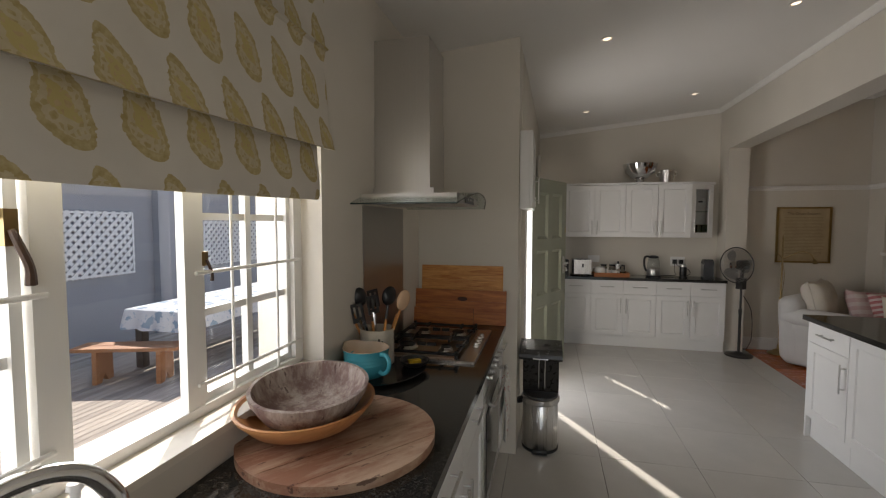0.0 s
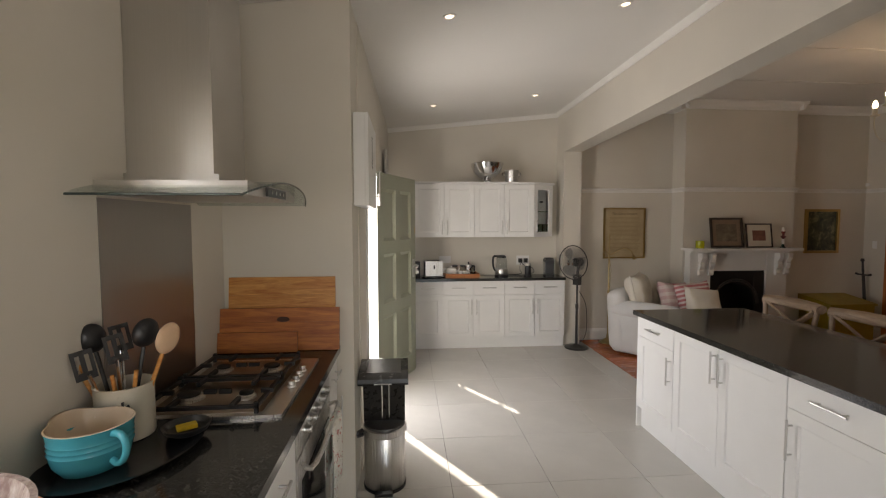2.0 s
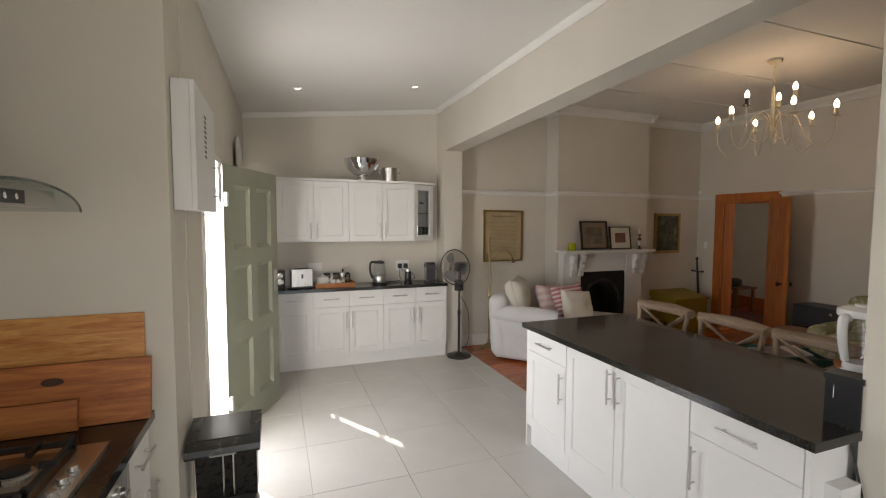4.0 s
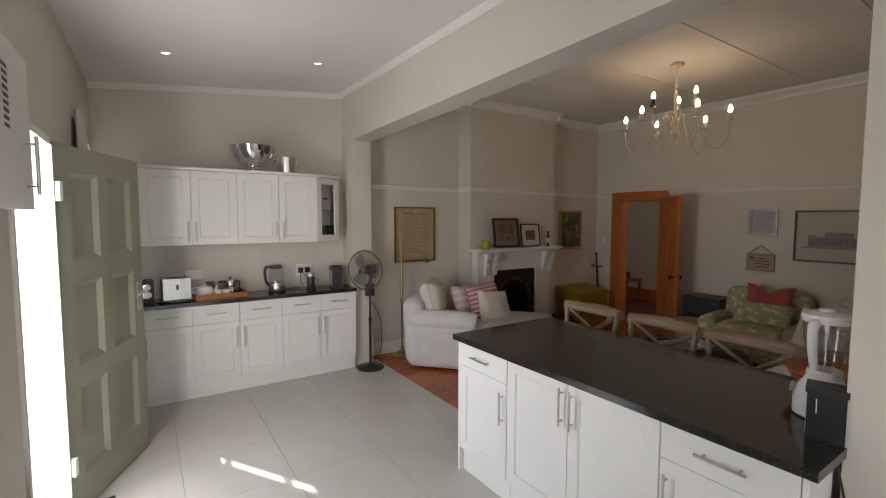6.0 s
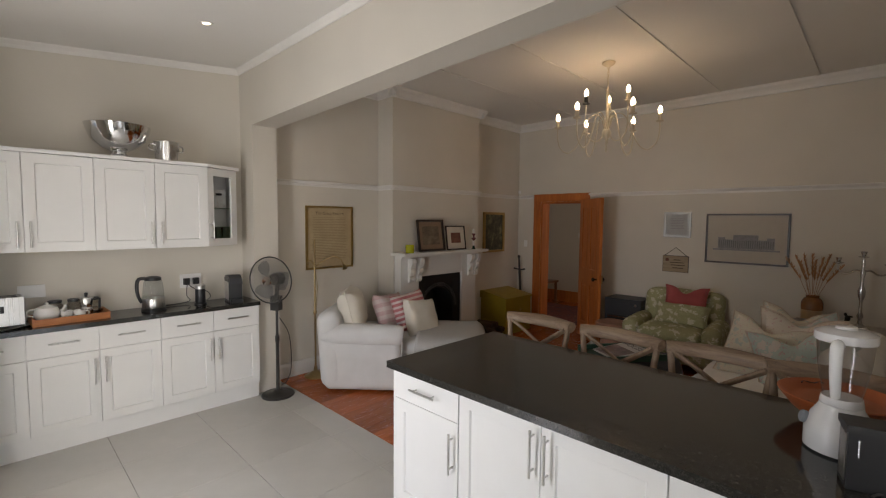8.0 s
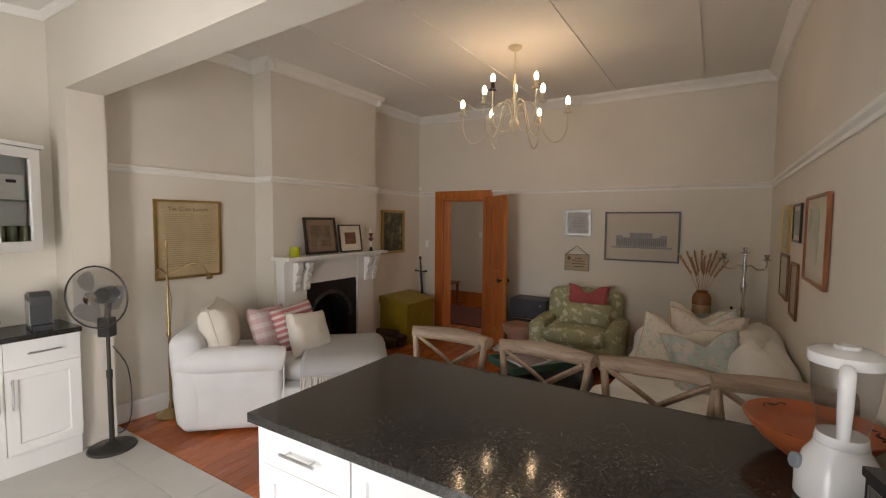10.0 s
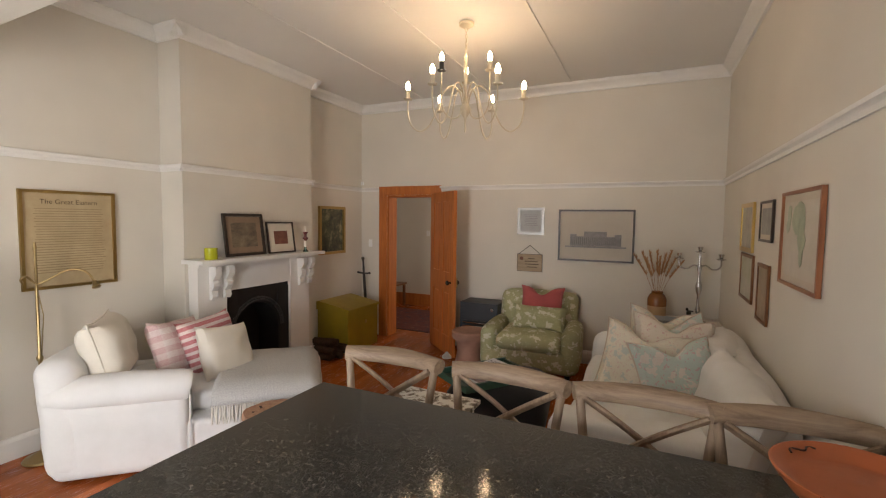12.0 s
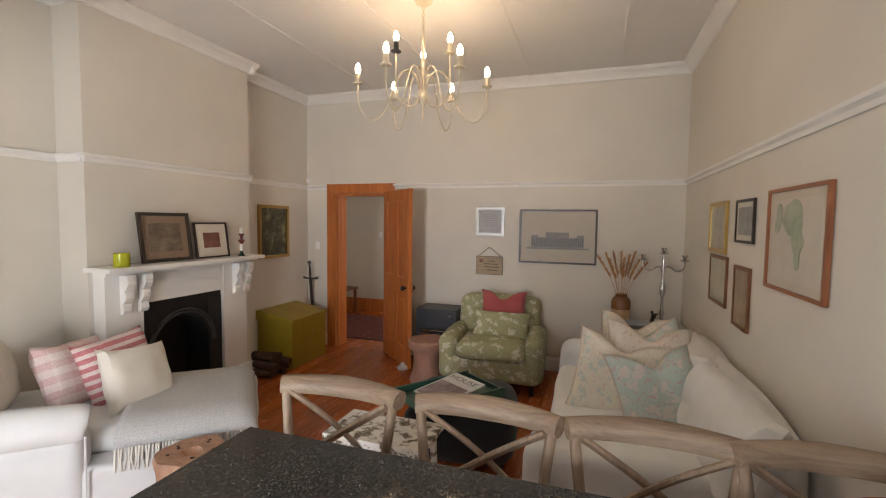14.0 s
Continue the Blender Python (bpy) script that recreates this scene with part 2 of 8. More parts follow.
def paisley(name):
    """Cream blind linen with rows of ochre teardrop motifs."""
    m, nt, b = nodes_of(name)
    t = nt.nodes.new("ShaderNodeTexCoord")
    sp = nt.nodes.new("ShaderNodeSeparateXYZ")
    nt.links.new(t.outputs["UV"], sp.inputs[0])
    py, pz = 0.165, 0.195
    row = op(nt, "FLOOR", op(nt, "DIVIDE", sp.outputs[1], pz))
    shift = op(nt, "MULTIPLY", op(nt, "MODULO", op(nt, "ADD", row, 100.0), 2.0), 0.5)
    wave = op(nt, "MULTIPLY", op(nt, "SUBTRACT", noise_of(nt, t.outputs["UV"], 75, 2), 0.5), 0.13)
    u = op(nt, "ADD", op(nt, "SUBTRACT", op(nt, "FRACT", op(nt, "ADD", op(nt, "DIVIDE", sp.outputs[0], py), shift)), 0.5), wave)
    w = op(nt, "SUBTRACT", op(nt, "FRACT", op(nt, "DIVIDE", sp.outputs[1], pz)), 0.5)

    def drop(k):
        h = 0.44 * k
        q = op(nt, "DIVIDE", op(nt, "ADD", w, 0.02), h)
        inside = op(nt, "SQRT", op(nt, "MAXIMUM", op(nt, "SUBTRACT", 1.0, op(nt, "MULTIPLY", q, q)), 0.0))
        wid = op(nt, "MULTIPLY", inside, op(nt, "MULTIPLY", op(nt, "SUBTRACT", 1.0, op(nt, "MULTIPLY", q, 0.34)), 0.30 * k))
        uu = op(nt, "ABSOLUTE", op(nt, "ADD", u, op(nt, "MULTIPLY", op(nt, "MULTIPLY", q, op(nt, "ABSOLUTE", q)), 0.17)))
        return op(nt, "LESS_THAN", uu, wid)
    big, mid, small = drop(1.0), drop(0.78), drop(0.42)
    uv = coords(nt, kind="UV")
    curls = op(nt, "LESS_THAN", voronoi_of(nt, uv, 62, "DISTANCE_TO_EDGE")[0], 0.2)
    base = ramp(nt, noise_of(nt, uv, 4, 4), [(0.3, (0.60, 0.56, 0.48)), (0.7, (0.67, 0.63, 0.55))])
    ochre = ramp(nt, noise_of(nt, uv, 60, 4), [(0.35, (0.40, 0.31, 0.13)), (0.65, (0.52, 0.43, 0.23))])
    col = blend(nt, big, base, ochre)
    inner = blend(nt, op(nt, "MULTIPLY", curls, 0.5), ochre, (0.60, 0.54, 0.39))
    col = blend(nt, mid, col, inner)
    col = blend(nt, op(nt, "MULTIPLY", small, 0.45), col, (0.58, 0.40, 0.22))
    col = blend(nt, op(nt, "MULTIPLY", op(nt, "MULTIPLY", small, curls), 0.7), col, (0.50, 0.42, 0.14))
    setc(nt, b, col, 0.9)
    bump(nt, b, noise_of(nt, uv, 300, 2), 0.15, 0.003)
    b.inputs["Transmission Weight"].default_value = 0.0
    return m


WALL = plaster("wall_paint", (0.655, 0.612, 0.535))
CEIL = plaster("ceiling_paint", (0.76, 0.74, 0.70), 0.7, 0.8, 0.04)
TRIM = paint("trim_paint", (0.78, 0.76, 0.72), 0.4)
CAB = paint("cabinet_paint", (0.79, 0.785, 0.765), 0.32, 0.04, 0.03)
REVEAL = plaster("reveal_paint", (0.72, 0.67, 0.58))
DOORGREEN = paint("sage_door_paint", (0.30, 0.315, 0.235), 0.42, 0.08, 0.12)
JOINERY = paint("window_paint", (0.80, 0.79, 0.75), 0.35)
GRANITE = granite("black_granite")
TILE = tile_mat("cream_tile", (0.57, 0.55, 0.505))
GROUT = plain("grout", (0.47, 0.45, 0.41), 0.9)
PLANK = wood("red_floor_planks", (0.34, 0.080, 0.018), (0.46, 0.125, 0.032), 0, 0.7, 0.24)
GAP = plain("floor_gap", (0.03, 0.012, 0.006), 0.9)
ORANGEWOOD = wood("oregon_pine", (0.32, 0.085, 0.017), (0.54, 0.18, 0.042), 2, 0.7, 0.35, False)
DECKWOOD = wood("deck_boards", (0.34, 0.29, 0.24), (0.55, 0.48, 0.40), 1, 0.8, 0.8)
STEEL = metal("brushed_steel", (0.62, 0.61, 0.59), 0.28, 2)
HOODSTEEL = metal("hood_steel", (0.56, 0.54, 0.51), 0.40, 2)
CHROME = metal("chrome", (0.78, 0.78, 0.78), 0.10)
BRASS = metal("aged_brass", (0.42, 0.31, 0.15), 0.3)
BLACK = plain("black_plastic", (0.018, 0.018, 0.019), 0.35)
IRON = plain("cast_iron", (0.012, 0.012, 0.012), 0.55)
CLEAR = pane_glass("clear_pane")
TINTED = pane_glass("hood_glass", (0.86, 0.89, 0.875), 0.7)
LINEN = paisley("paisley_linen")
WHITECLOTH = cloth("white_slipcover", (0.68, 0.67, 0.655), (0.62, 0.61, 0.59), wrinkle=0.35)
CREAMCLOTH = cloth("cream_cushion", (0.68, 0.63, 0.54))
WEATHERED = wood("weathered_oak", (0.17, 0.108, 0.068), (0.36, 0.26, 0.175), 2, 1.3, 0.5, False)
WEATHERED_RAIL = wood("weathered_oak_rail", (0.17, 0.108, 0.068), (0.36, 0.26, 0.175), 1, 1.3, 0.5, False)


# ---- mesh helpers ----
def part(name, bm, material, parent=None, label="", smooth=False, bevel=0.0, at=None):
    me = bpy.data.meshes.new(name)
    if bevel:
        bmesh.ops.bevel(bm, geom=[e for e in bm.edges if len(e.link_faces) == 2 and e.calc_face_angle(0) > 0.5], offset=bevel, segments=2, affect="EDGES", clamp_overlap=True)
    bmesh.ops.recalc_face_normals(bm, faces=bm.faces)
    for f in bm.faces:
        f.smooth = smooth
    bm.to_mesh(me)
    bm.free()
    if smooth:
        me.set_sharp_from_angle(angle=radians(40))
    me.materials.append(material)
    ob = new(name, me)
    if parent:
        ob.parent = parent
    if at is not None:
        ob.matrix_basis = at
    if label:
        ob["label"] = label
    return ob


def thing(name, m, label, category, group=""):
    ob = new(name)
    ob.empty_display_size = 0.1
    ob.matrix_basis = m
    return tagged(ob, label, category, group)


def structure(ob, label, category):
    return tagged(ob, label, category, kind="structure")


def box(*spans, bm=None, m=None):
    """Boxes given as x0, y0, z0, x1, y1, z1."""
    bm = bm or bmesh.new()
    for x0, y0, z0, x1, y1, z1 in spans:
        vs = [bm.verts.new((x, y, z)) for x in (x0, x1) for y in (y0, y1) for z in (z0, z1)]
        if m is not None:
            for v in vs:
                v.co = m @ v.co
        for q in ((0, 1, 3, 2), (4, 6, 7, 5), (0, 4, 5, 1), (2, 3, 7, 6), (0, 2, 6, 4), (1, 5, 7, 3)):
            bm.faces.new([vs[i] for i in q])
    return bm


def lathe(profile, n=24, bm=None, m=None, cap=True):
    """A turned body from (radius, height) pairs."""
    bm = bm or bmesh.new()
    rings = []
    for r, z in profile:
        ring = []
        for i in range(n):
            a = 2 * math.pi * i / n
            co = Vector((r * math.cos(a), r * math.sin(a), z))
            ring.append(bm.verts.new(m @ co if m is not None else co))
        rings.append(ring)
    for a, b in zip(rings, rings[1:]):
        for i in range(n):
            bm.faces.new((a[i], a[(i + 1) % n], b[(i + 1) % n], b[i]))
    if cap:
        bm.faces.new(rings[0][::-1])
        bm.faces.new(rings[-1])
    return bm


def bend(pts, r, k=4):
    """Points and radii run through a smooth curve."""
    rad = list(r) if isinstance(r, (list, tuple)) else [r] * len(pts)
    q, out, rr = [2 * pts[0] - pts[1]] + pts + [2 * pts[-1] - pts[-2]], [], []
    for i in range(len(pts) - 1):
        a, b, c, d = q[i:i + 4]
        for j in range(k):
            t = j / k
            out.append(0.5 * (2 * b + (c - a) * t + (2 * a - 5 * b + 4 * c - d) * t * t + (3 * b - a - 3 * c + d) * t ** 3))
            rr.append(rad[i] + (rad[i + 1] - rad[i]) * t)
    return out + [pts[-1]], rr + [rad[-1]]


def tube(points, r, n=8, bm=None, closed=False, flat=1.0):
    """A round bar along points; r may be a list of radii."""
    bm = bm or bmesh.new()
    pts = [Vector(p) for p in points]
    if not closed and 3 < len(pts) < 13:
        pts, r = bend(pts, r)
    rings, up = [], None
    for i, p in enumerate(pts):
        a = pts[i - 1] if i or closed else p
        b = pts[(i + 1) % len(pts)] if i + 1 < len(pts) or closed else p
        d = (b - a).normalized()
        if up is None:
            up = d.orthogonal().normalized()
        side = d.cross(up)
        side = side.normalized() if side.length > 1e-6 else d.orthogonal().normalized()
        up = side.cross(d).normalized()
        rr = r[i] if isinstance(r, (list, tuple)) else r
        rings.append([bm.verts.new(p + rr * (math.cos(2 * math.pi * k / n) * up * flat + math.sin(2 * math.pi * k / n) * side)) for k in range(n)])
    for a, b in zip(rings, rings[1:] + ([rings[0]] if closed else [])):
        for k in range(n):
            bm.faces.new((a[k], a[(k + 1) % n], b[(k + 1) % n], b[k]))
    if not closed:
        bm.faces.new(rings[0][::-1])
        bm.faces.new(rings[-1])
    return bm


def curve_pts(f, n, a=0.0, b=1.0):
    return [f(a + (b - a) * i / n) for i in range(n + 1)]


def extrude_poly(poly, depth, bm=None, m=None):
    """A flat outline in x, z pushed along y."""
    bm = bm or bmesh.new()
    lo = [Vector((x, 0, z)) for x, z in poly]
    hi = [Vector((x, depth, z)) for x, z in poly]
    if m is not None:
        lo, hi = [m @ v for v in lo], [m @ v for v in hi]
    a, b = [bm.verts.new(v) for v in lo], [bm.verts.new(v) for v in hi]
    bm.faces.new(a)
    bm.faces.new(b[::-1])
    for i in range(len(a)):
        j = (i + 1) % len(a)
        bm.faces.new((a[j], a[i], b[i], b[j]))
    return bm


def soft(w, d, h, r=0.06, seed=1, lump=0.012, cuts=10, puff=0.0, m=None):
    """A padded upholstery block standing on z = 0."""
    bm = bmesh.new()
    bmesh.ops.create_cube(bm, size=1)
    bmesh.ops.scale(bm, vec=(w, d, h), verts=bm.verts)
    bmesh.ops.bevel(bm, geom=list(bm.edges), offset=min(r, 0.48 * min(w, d, h)), segments=4, affect="EDGES", profile=0.5)
    bmesh.ops.subdivide_edges(bm, edges=[e for e in bm.edges if e.calc_length() > 0.12], cuts=cuts, use_grid_fill=True)
    for v in bm.verts:
        x, y, z = v.co.x / w * 2, v.co.y / d * 2, v.co.z / h * 2
        v.co.z += puff * max(0, 1 - x * x) * max(0, 1 - y * y) * (1 if z > 0 else 0)
        n = noise.noise_vector(v.co * 4.5 + Vector((seed * 7.3, seed * 3.1, 0)))
        v.co += n * lump
        v.co.z += h / 2
    if m is not None:
        bmesh.ops.transform(bm, matrix=m, verts=bm.verts)
    return bm


def pillow(w, h, t, seed=1, n=16, dent=0.0):
    """A square scatter cushion in the x, z plane, standing on z = 0."""
    bm = bmesh.new()
    grid = {}
    for side in (1, -1):
        for i in range(n + 1):
            for j in range(n + 1):
                u, v = 2 * i / n - 1, 2 * j / n - 1
                edge = i in (0, n) or j in (0, n)
                if edge and side < 0:
                    grid[side, i, j] = grid[1, i, j]
                    continue
                pinch = 1 - 0.10 * (1 - abs(u) ** 2.5) * abs(v) ** 3
                pinch2 = 1 - 0.10 * (1 - abs(v) ** 2.5) * abs(u) ** 3
                thick = t / 2 * (max(0, 1 - u ** 4) ** 0.5) * (max(0, 1 - v ** 4) ** 0.5)
                x, z = u * w / 2 * pinch2, v * h / 2 * pinch
                z -= dent * math.exp(-(u / 0.35) ** 2) * max(0, v) ** 2
                nz = noise.noise(Vector((u * 1.8 + seed * 5.1, v * 1.8 + seed * 1.7, side * 2.0)))
                grid[side, i, j] = bm.verts.new((x, side * thick * (1 + 0.28 * nz), z + h / 2 + 0.008 * nz))
    for side in (1, -1):
        for i in range(n):
            for j in range(n):
                q = [grid[side, i, j], grid[side, i + 1, j], grid[side, i + 1, j + 1], grid[side, i, j + 1]]
                if len(set(q)) == 4:
                    try:
                        bm.faces.new(q)
                    except ValueError:
                        pass
    return bm

# ---- structure ----
YK = 8.16                                     # kitchen back wall
YB, YE, XF, YR = 8.10, 8.02, 7.187, 3.70      # back wall, recess wall, far wall, side wall of the sitting room
XW, XB0, XB1 = -0.12, 2.858, 3.085            # window wall, beam faces
YN, TB = 4.80, 0.25                           # end wall of the hob nook, thickness
HL = 3.13                                     # sitting room ceiling


def zc(x):
    """Underside of the sloping kitchen ceiling."""
    return 2.715 + 0.104 * x


def xd(y):
    """Room face of the wall that holds the garden door."""
    return 0.565 + 0.0175 * (y - YN)


def prism(pts, z0, z1, bm=None):
    """An upright prism over a plan outline; z1 may be a function of x."""
    bm = bm or bmesh.new()
    top = z1 if callable(z1) else (lambda x: z1)
    bot = z0 if callable(z0) else (lambda x: z0)
    a = [bm.verts.new((x, y, bot(x))) for x, y in pts]
    b = [bm.verts.new((x, y, top(x))) for x, y in pts]
    bm.faces.new(a[::-1])
    bm.faces.new(b)
    for i in range(len(a)):
        j = (i + 1) % len(a)
        bm.faces.new((a[i], a[j], b[j], b[i]))
    return bm


def rect(x0, y0, x1, y1):
    return [(x0, y0), (x1, y0), (x1, y1), (x0, y1)]


over = lambda x: zc(x) + 0.12
# window wall with one long window
W0, W1, WS, WT = 1.25, 3.44, 0.985, 2.12
bm = prism(rect(XW - 0.3, -0.5, XW, W0), 0, over)
prism(rect(XW - 0.3, W1, XW, YN + 0.3), 0, over, bm)
prism(rect(XW - 0.3, W0, XW, W1), 0, WS, bm)
prism(rect(XW - 0.3, W0, XW, W1), WT, over, bm)
structure(part("wall_window", bm, WALL), "warm off-white plastered wall with a long kitchen window", "wall")
# end wall of the hob nook
structure(part("wall_nook", prism(rect(XW, YN, xd(YN), YN + 0.3), 0, over), WALL), "off-white plastered end wall beside the hob", "wall")
# wall with the garden door and a narrow window
D0, D1, DH, K0, K1, KS, KT = 5.48, 6.32, 2.05, 7.70, 8.075, 1.25, 2.25
bm = bmesh.new()


def slab(y0, y1, z0, z1):
    prism([(xd(y0) - 0.16, y0), (xd(y0), y0), (xd(y1), y1), (xd(y1) - 0.16, y1)], z0, z1, bm)


slab(YN + 0.3, D0, 0, over)
slab(D0, D1, DH, over)
slab(D1, K0, 0, over)
slab(K0, K1, 0, KS)
slab(K0, K1, KT, over)
slab(K1, YB + 0.3, 0, over)
structure(part("wall_garden", bm, WALL), "off-white plastered wall with garden door and narrow window", "wall")
structure(part("wall_back", prism([(xd(YK), YK), (XB0, YK), (XB0, YB), (4.43, YB), (4.43, YB + 0.3), (xd(YK), YB + 0.3)], 0, 3.4), WALL), "off-white plastered back wall", "wall")
structure(part("wall_behind", box((-0.4, -0.75, 0, 0.7, -0.5, 3.3), (2.4, -0.75, 0, 3.1, -0.5, 3.3), (0.7, -0.75, 2.3, 2.4, -0.5, 3.3)), WALL), "off-white plastered wall behind the kitchen", "wall")
# partition with the wide opening: near stub, pier and beam
PN, PF, BZ = 3.745, 7.885, 2.475
bm = box((XB0, -0.5, 0, XB1, PN, 3.4), (XB0, PF, 0, XB1, YB, 3.4))
extrude_poly([(PN, 2.575), (PF, BZ), (PF, 3.4), (PN, 3.4)], XB1 - XB0, bm, Matrix(((0, 1, 0, XB0), (1, 0, 0, 0), (0, 0, 1, 0), (0, 0, 0, 1))))
structure(part("wall_partition", bm, WALL), "off-white wall with a wide square opening and deep beam", "wall")
# sitting room
structure(part("wall_side", box((XB1, YR - 0.25, 0, XF + 0.25, YR, 3.4)), WALL), "off-white plastered sitting-room side wall", "wall")
O0, O1, OH = 6.905, 7.60, 1.925
bm = box((XF, YR, 0, XF + 0.2, O0, 3.4), (XF, O1, 0, XF + 0.2, 9.4, 3.4), (XF, O0, OH, XF + 0.2, O1, 3.4))
structure(part("wall_far", bm, WALL), "off-white plastered wall with the passage door", "wall")
structure(part("wall_recess", box((5.95, YE, 0, XF, YE + 0.3, 3.4)), WALL), "off-white plastered recess wall beside the chimney", "wall")
CX0, CX1, CY = 4.43, 5.955, 7.83
FX0, FX1, FH = 4.70, 5.43, 0.985
bm = box((CX0, CY, 0, FX0, YB + 0.5, 3.4), (FX1, CY, 0, CX1, YB + 0.5, 3.4), (FX0, CY, FH, FX1, YB + 0.5, 3.4), (FX0, YB + 0.4, 0, FX1, YB + 0.5, FH))
structure(part("chimney_breast", bm, WALL), "plastered chimney breast standing proud of the wall", "wall")
# passage behind the far door
structure(part("wall_passage", box((9.32, 5.0, 0, 9.5, 9.4, 3.2), (XF + 0.2, 9.2, 0, 9.32, 9.4, 3.2), (XF + 0.2, 5.0, 0, 9.32, 5.2, 3.2)), WALL), "plain plastered passage walls", "wall")
structure(part("ceiling_passage", box((XF + 0.2, 5.0, 3.0, 9.5, 9.4, 3.1)), CEIL), "white passage ceiling", "ceiling")

# ceilings
bm = prism(rect(XW - 0.3, -0.75, XB0, 5.1), zc, over)
prism(rect(0.40, 5.1, XB0, YB + 0.3), zc, over, bm=bm)
structure(part("ceiling", bm, CEIL), "white sloping kitchen ceiling", "ceiling")
bm = box((XB1, YR, HL, XF, YE + 0.6, HL + 0.1))
for y in (4.345, 5.215, 6.13, 7.025):
    box((XB1, y - 0.016, HL - 0.008, XF, y + 0.016, HL - 0.001), bm=bm)
structure(part("ceiling", bm, CEIL), "white board ceiling with cover battens", "ceiling")


def mould(name, runs, prof, label):
    """Straight mouldings: each run is a start, an end and the way into the room."""
    bm = bmesh.new()
    for a, b, inward in runs:
        a, b, w = Vector(a), Vector(b), Vector(inward)
        lo = [bm.verts.new(a + w * p + Vector((0, 0, q))) for p, q in prof]
        hi = [bm.verts.new(b + w * p + Vector((0, 0, q))) for p, q in prof]
        for i in range(len(lo)):
            j = (i + 1) % len(lo)
            bm.faces.new((lo[i], lo[j], hi[j], hi[i]))
        bm.faces.new(lo[::-1])
        bm.faces.new(hi)
    return structure(part(name, bm, TRIM), label, "trim")


crown = [(0.001, -0.105), (0.02, -0.10), (0.028, -0.075), (0.05, -0.05), (0.075, -0.03), (0.085, -0.012), (0.085, -0.001), (0.001, -0.001)]
lr = [((XB1, YB, HL), (CX0, YB, HL), (0, -1, 0)), ((CX0, YB, HL), (CX0, CY - 0.08, HL), (-1, 0, 0)), ((CX0 - 0.08, CY, HL), (CX1 + 0.08, CY, HL), (0, -1, 0)),
      ((CX1, CY - 0.08, HL), (CX1, YE, HL), (1, 0, 0)), ((CX1, YE, HL), (XF, YE, HL), (0, -1, 0)), ((XF, YE, HL), (XF, YR, HL), (-1, 0, 0)), ((XF, YR, HL), (XB1, YR, HL), (0, 1, 0)), ((XB1, PN, HL), (XB1, PF, HL), (1, 0, 0))]
mould("trim_cornice", lr, crown, "white moulded plaster cornice")
rail = [(0.001, -0.03), (0.012, -0.03), (0.014, -0.008), (0.03, 0.006), (0.034, 0.022), (0.024, 0.026), (0.001, 0.026)]
ZR = 2.005


def at_z(runs, z):
    return [((*a[:2], z), (*b[:2], z), w) for a, b, w in runs]


rr = [((XB1, YB, 0), (CX0, YB, 0), (0, -1, 0)), ((CX0, YB, 0), (CX0, CY - 0.03, 0), (-1, 0, 0)), ((CX0 - 0.03, CY, 0), (CX1 + 0.03, CY, 0), (0, -1, 0)), ((CX1, CY - 0.03, 0), (CX1, YE, 0), (1, 0, 0)),
      ((CX1, YE, 0), (XF, YE, 0), (0, -1, 0)), ((XF, YE, 0), (XF, O1 + 0.12, 0), (-1, 0, 0)), ((XF, O0 - 0.1, 0), (XF, YR, 0), (-1, 0, 0)), ((XF, YR, 0), (XB1, YR, 0), (0, 1, 0))]
mould("trim_picture_rail", at_z(rr, ZR), rail, "white moulded picture rail")
skirt = [(0.001, 0.001), (0.02, 0.001), (0.02, 0.12), (0.012, 0.145), (0.001, 0.15)]
mould("baseboard", at_z([r for r in rr if abs(r[0][1] - CY) > 0.02 and abs(r[1][1] - CY) > 0.06], 0.0), skirt, "white painted timber skirting")
kc = [(0.001, -0.05), (0.012, -0.05), (0.022, -0.03), (0.04, -0.012), (0.045, -0.001), (0.001, -0.001)]
mould("trim_cornice", [((XB0, -0.5, zc(XB0)), (XB0, YK, zc(XB0)), (-1, 0, 0)), ((xd(YK), YK, zc(xd(YK))), (XB0, YK, zc(XB0)), (0, -1, 0))], kc, "narrow white cornice on the sloping ceiling")

# sub-floors; tiles and planks are laid on them at the end
XT = 3.165
structure(part("floor", box((XW - 0.3, -0.75, -0.2, XT, YB + 0.1, -0.012)), GROUT), "cream polished porcelain tile floor with fine grey joints", "floor")
structure(part("floor", box((XT, YR - 0.2, -0.2, 9.5, 9.4, -0.022)), GAP), "reddish brown stained timber plank floor", "floor")

# ---- garden side ----
STUCCO = plaster("grey_stucco", (0.34, 0.345, 0.37), 1.0, 0.85)
structure(part("ground", box((-300, -300, -0.9, 300, 300, -0.6)), plain("garden_soil", (0.16, 0.14, 0.10), 0.95, scale=1.5)), "bare earth ground round the house", "ground")
structure(part("garden_pier", box((-5.649, 7.92, -0.6, -5.53, 8.27, 2.139)), STUCCO), "square grey rendered pier on the garden wall", "pier")
# unseen block, added to narrow the sun strip through the garden door
structure(part("veranda_pier", box((-0.36, 6.86, -0.6, -0.24, 7.24, 3.0)), STUCCO), "tall grey rendered block, added out of view to shade the garden door", "pier")
structure(part("garden_wall", box((-5.85, -4, -0.6, -5.65, 20, 2.14), (-5.89, -4, 2.14, -5.61, 20, 2.21)), STUCCO), "dark grey rendered garden wall", "wall")

# ---- kitchen: built-in things ----
def sheet(*pts):
    bm = bmesh.new()
    bm.faces.new([bm.verts.new(p) for p in pts])
    return bm


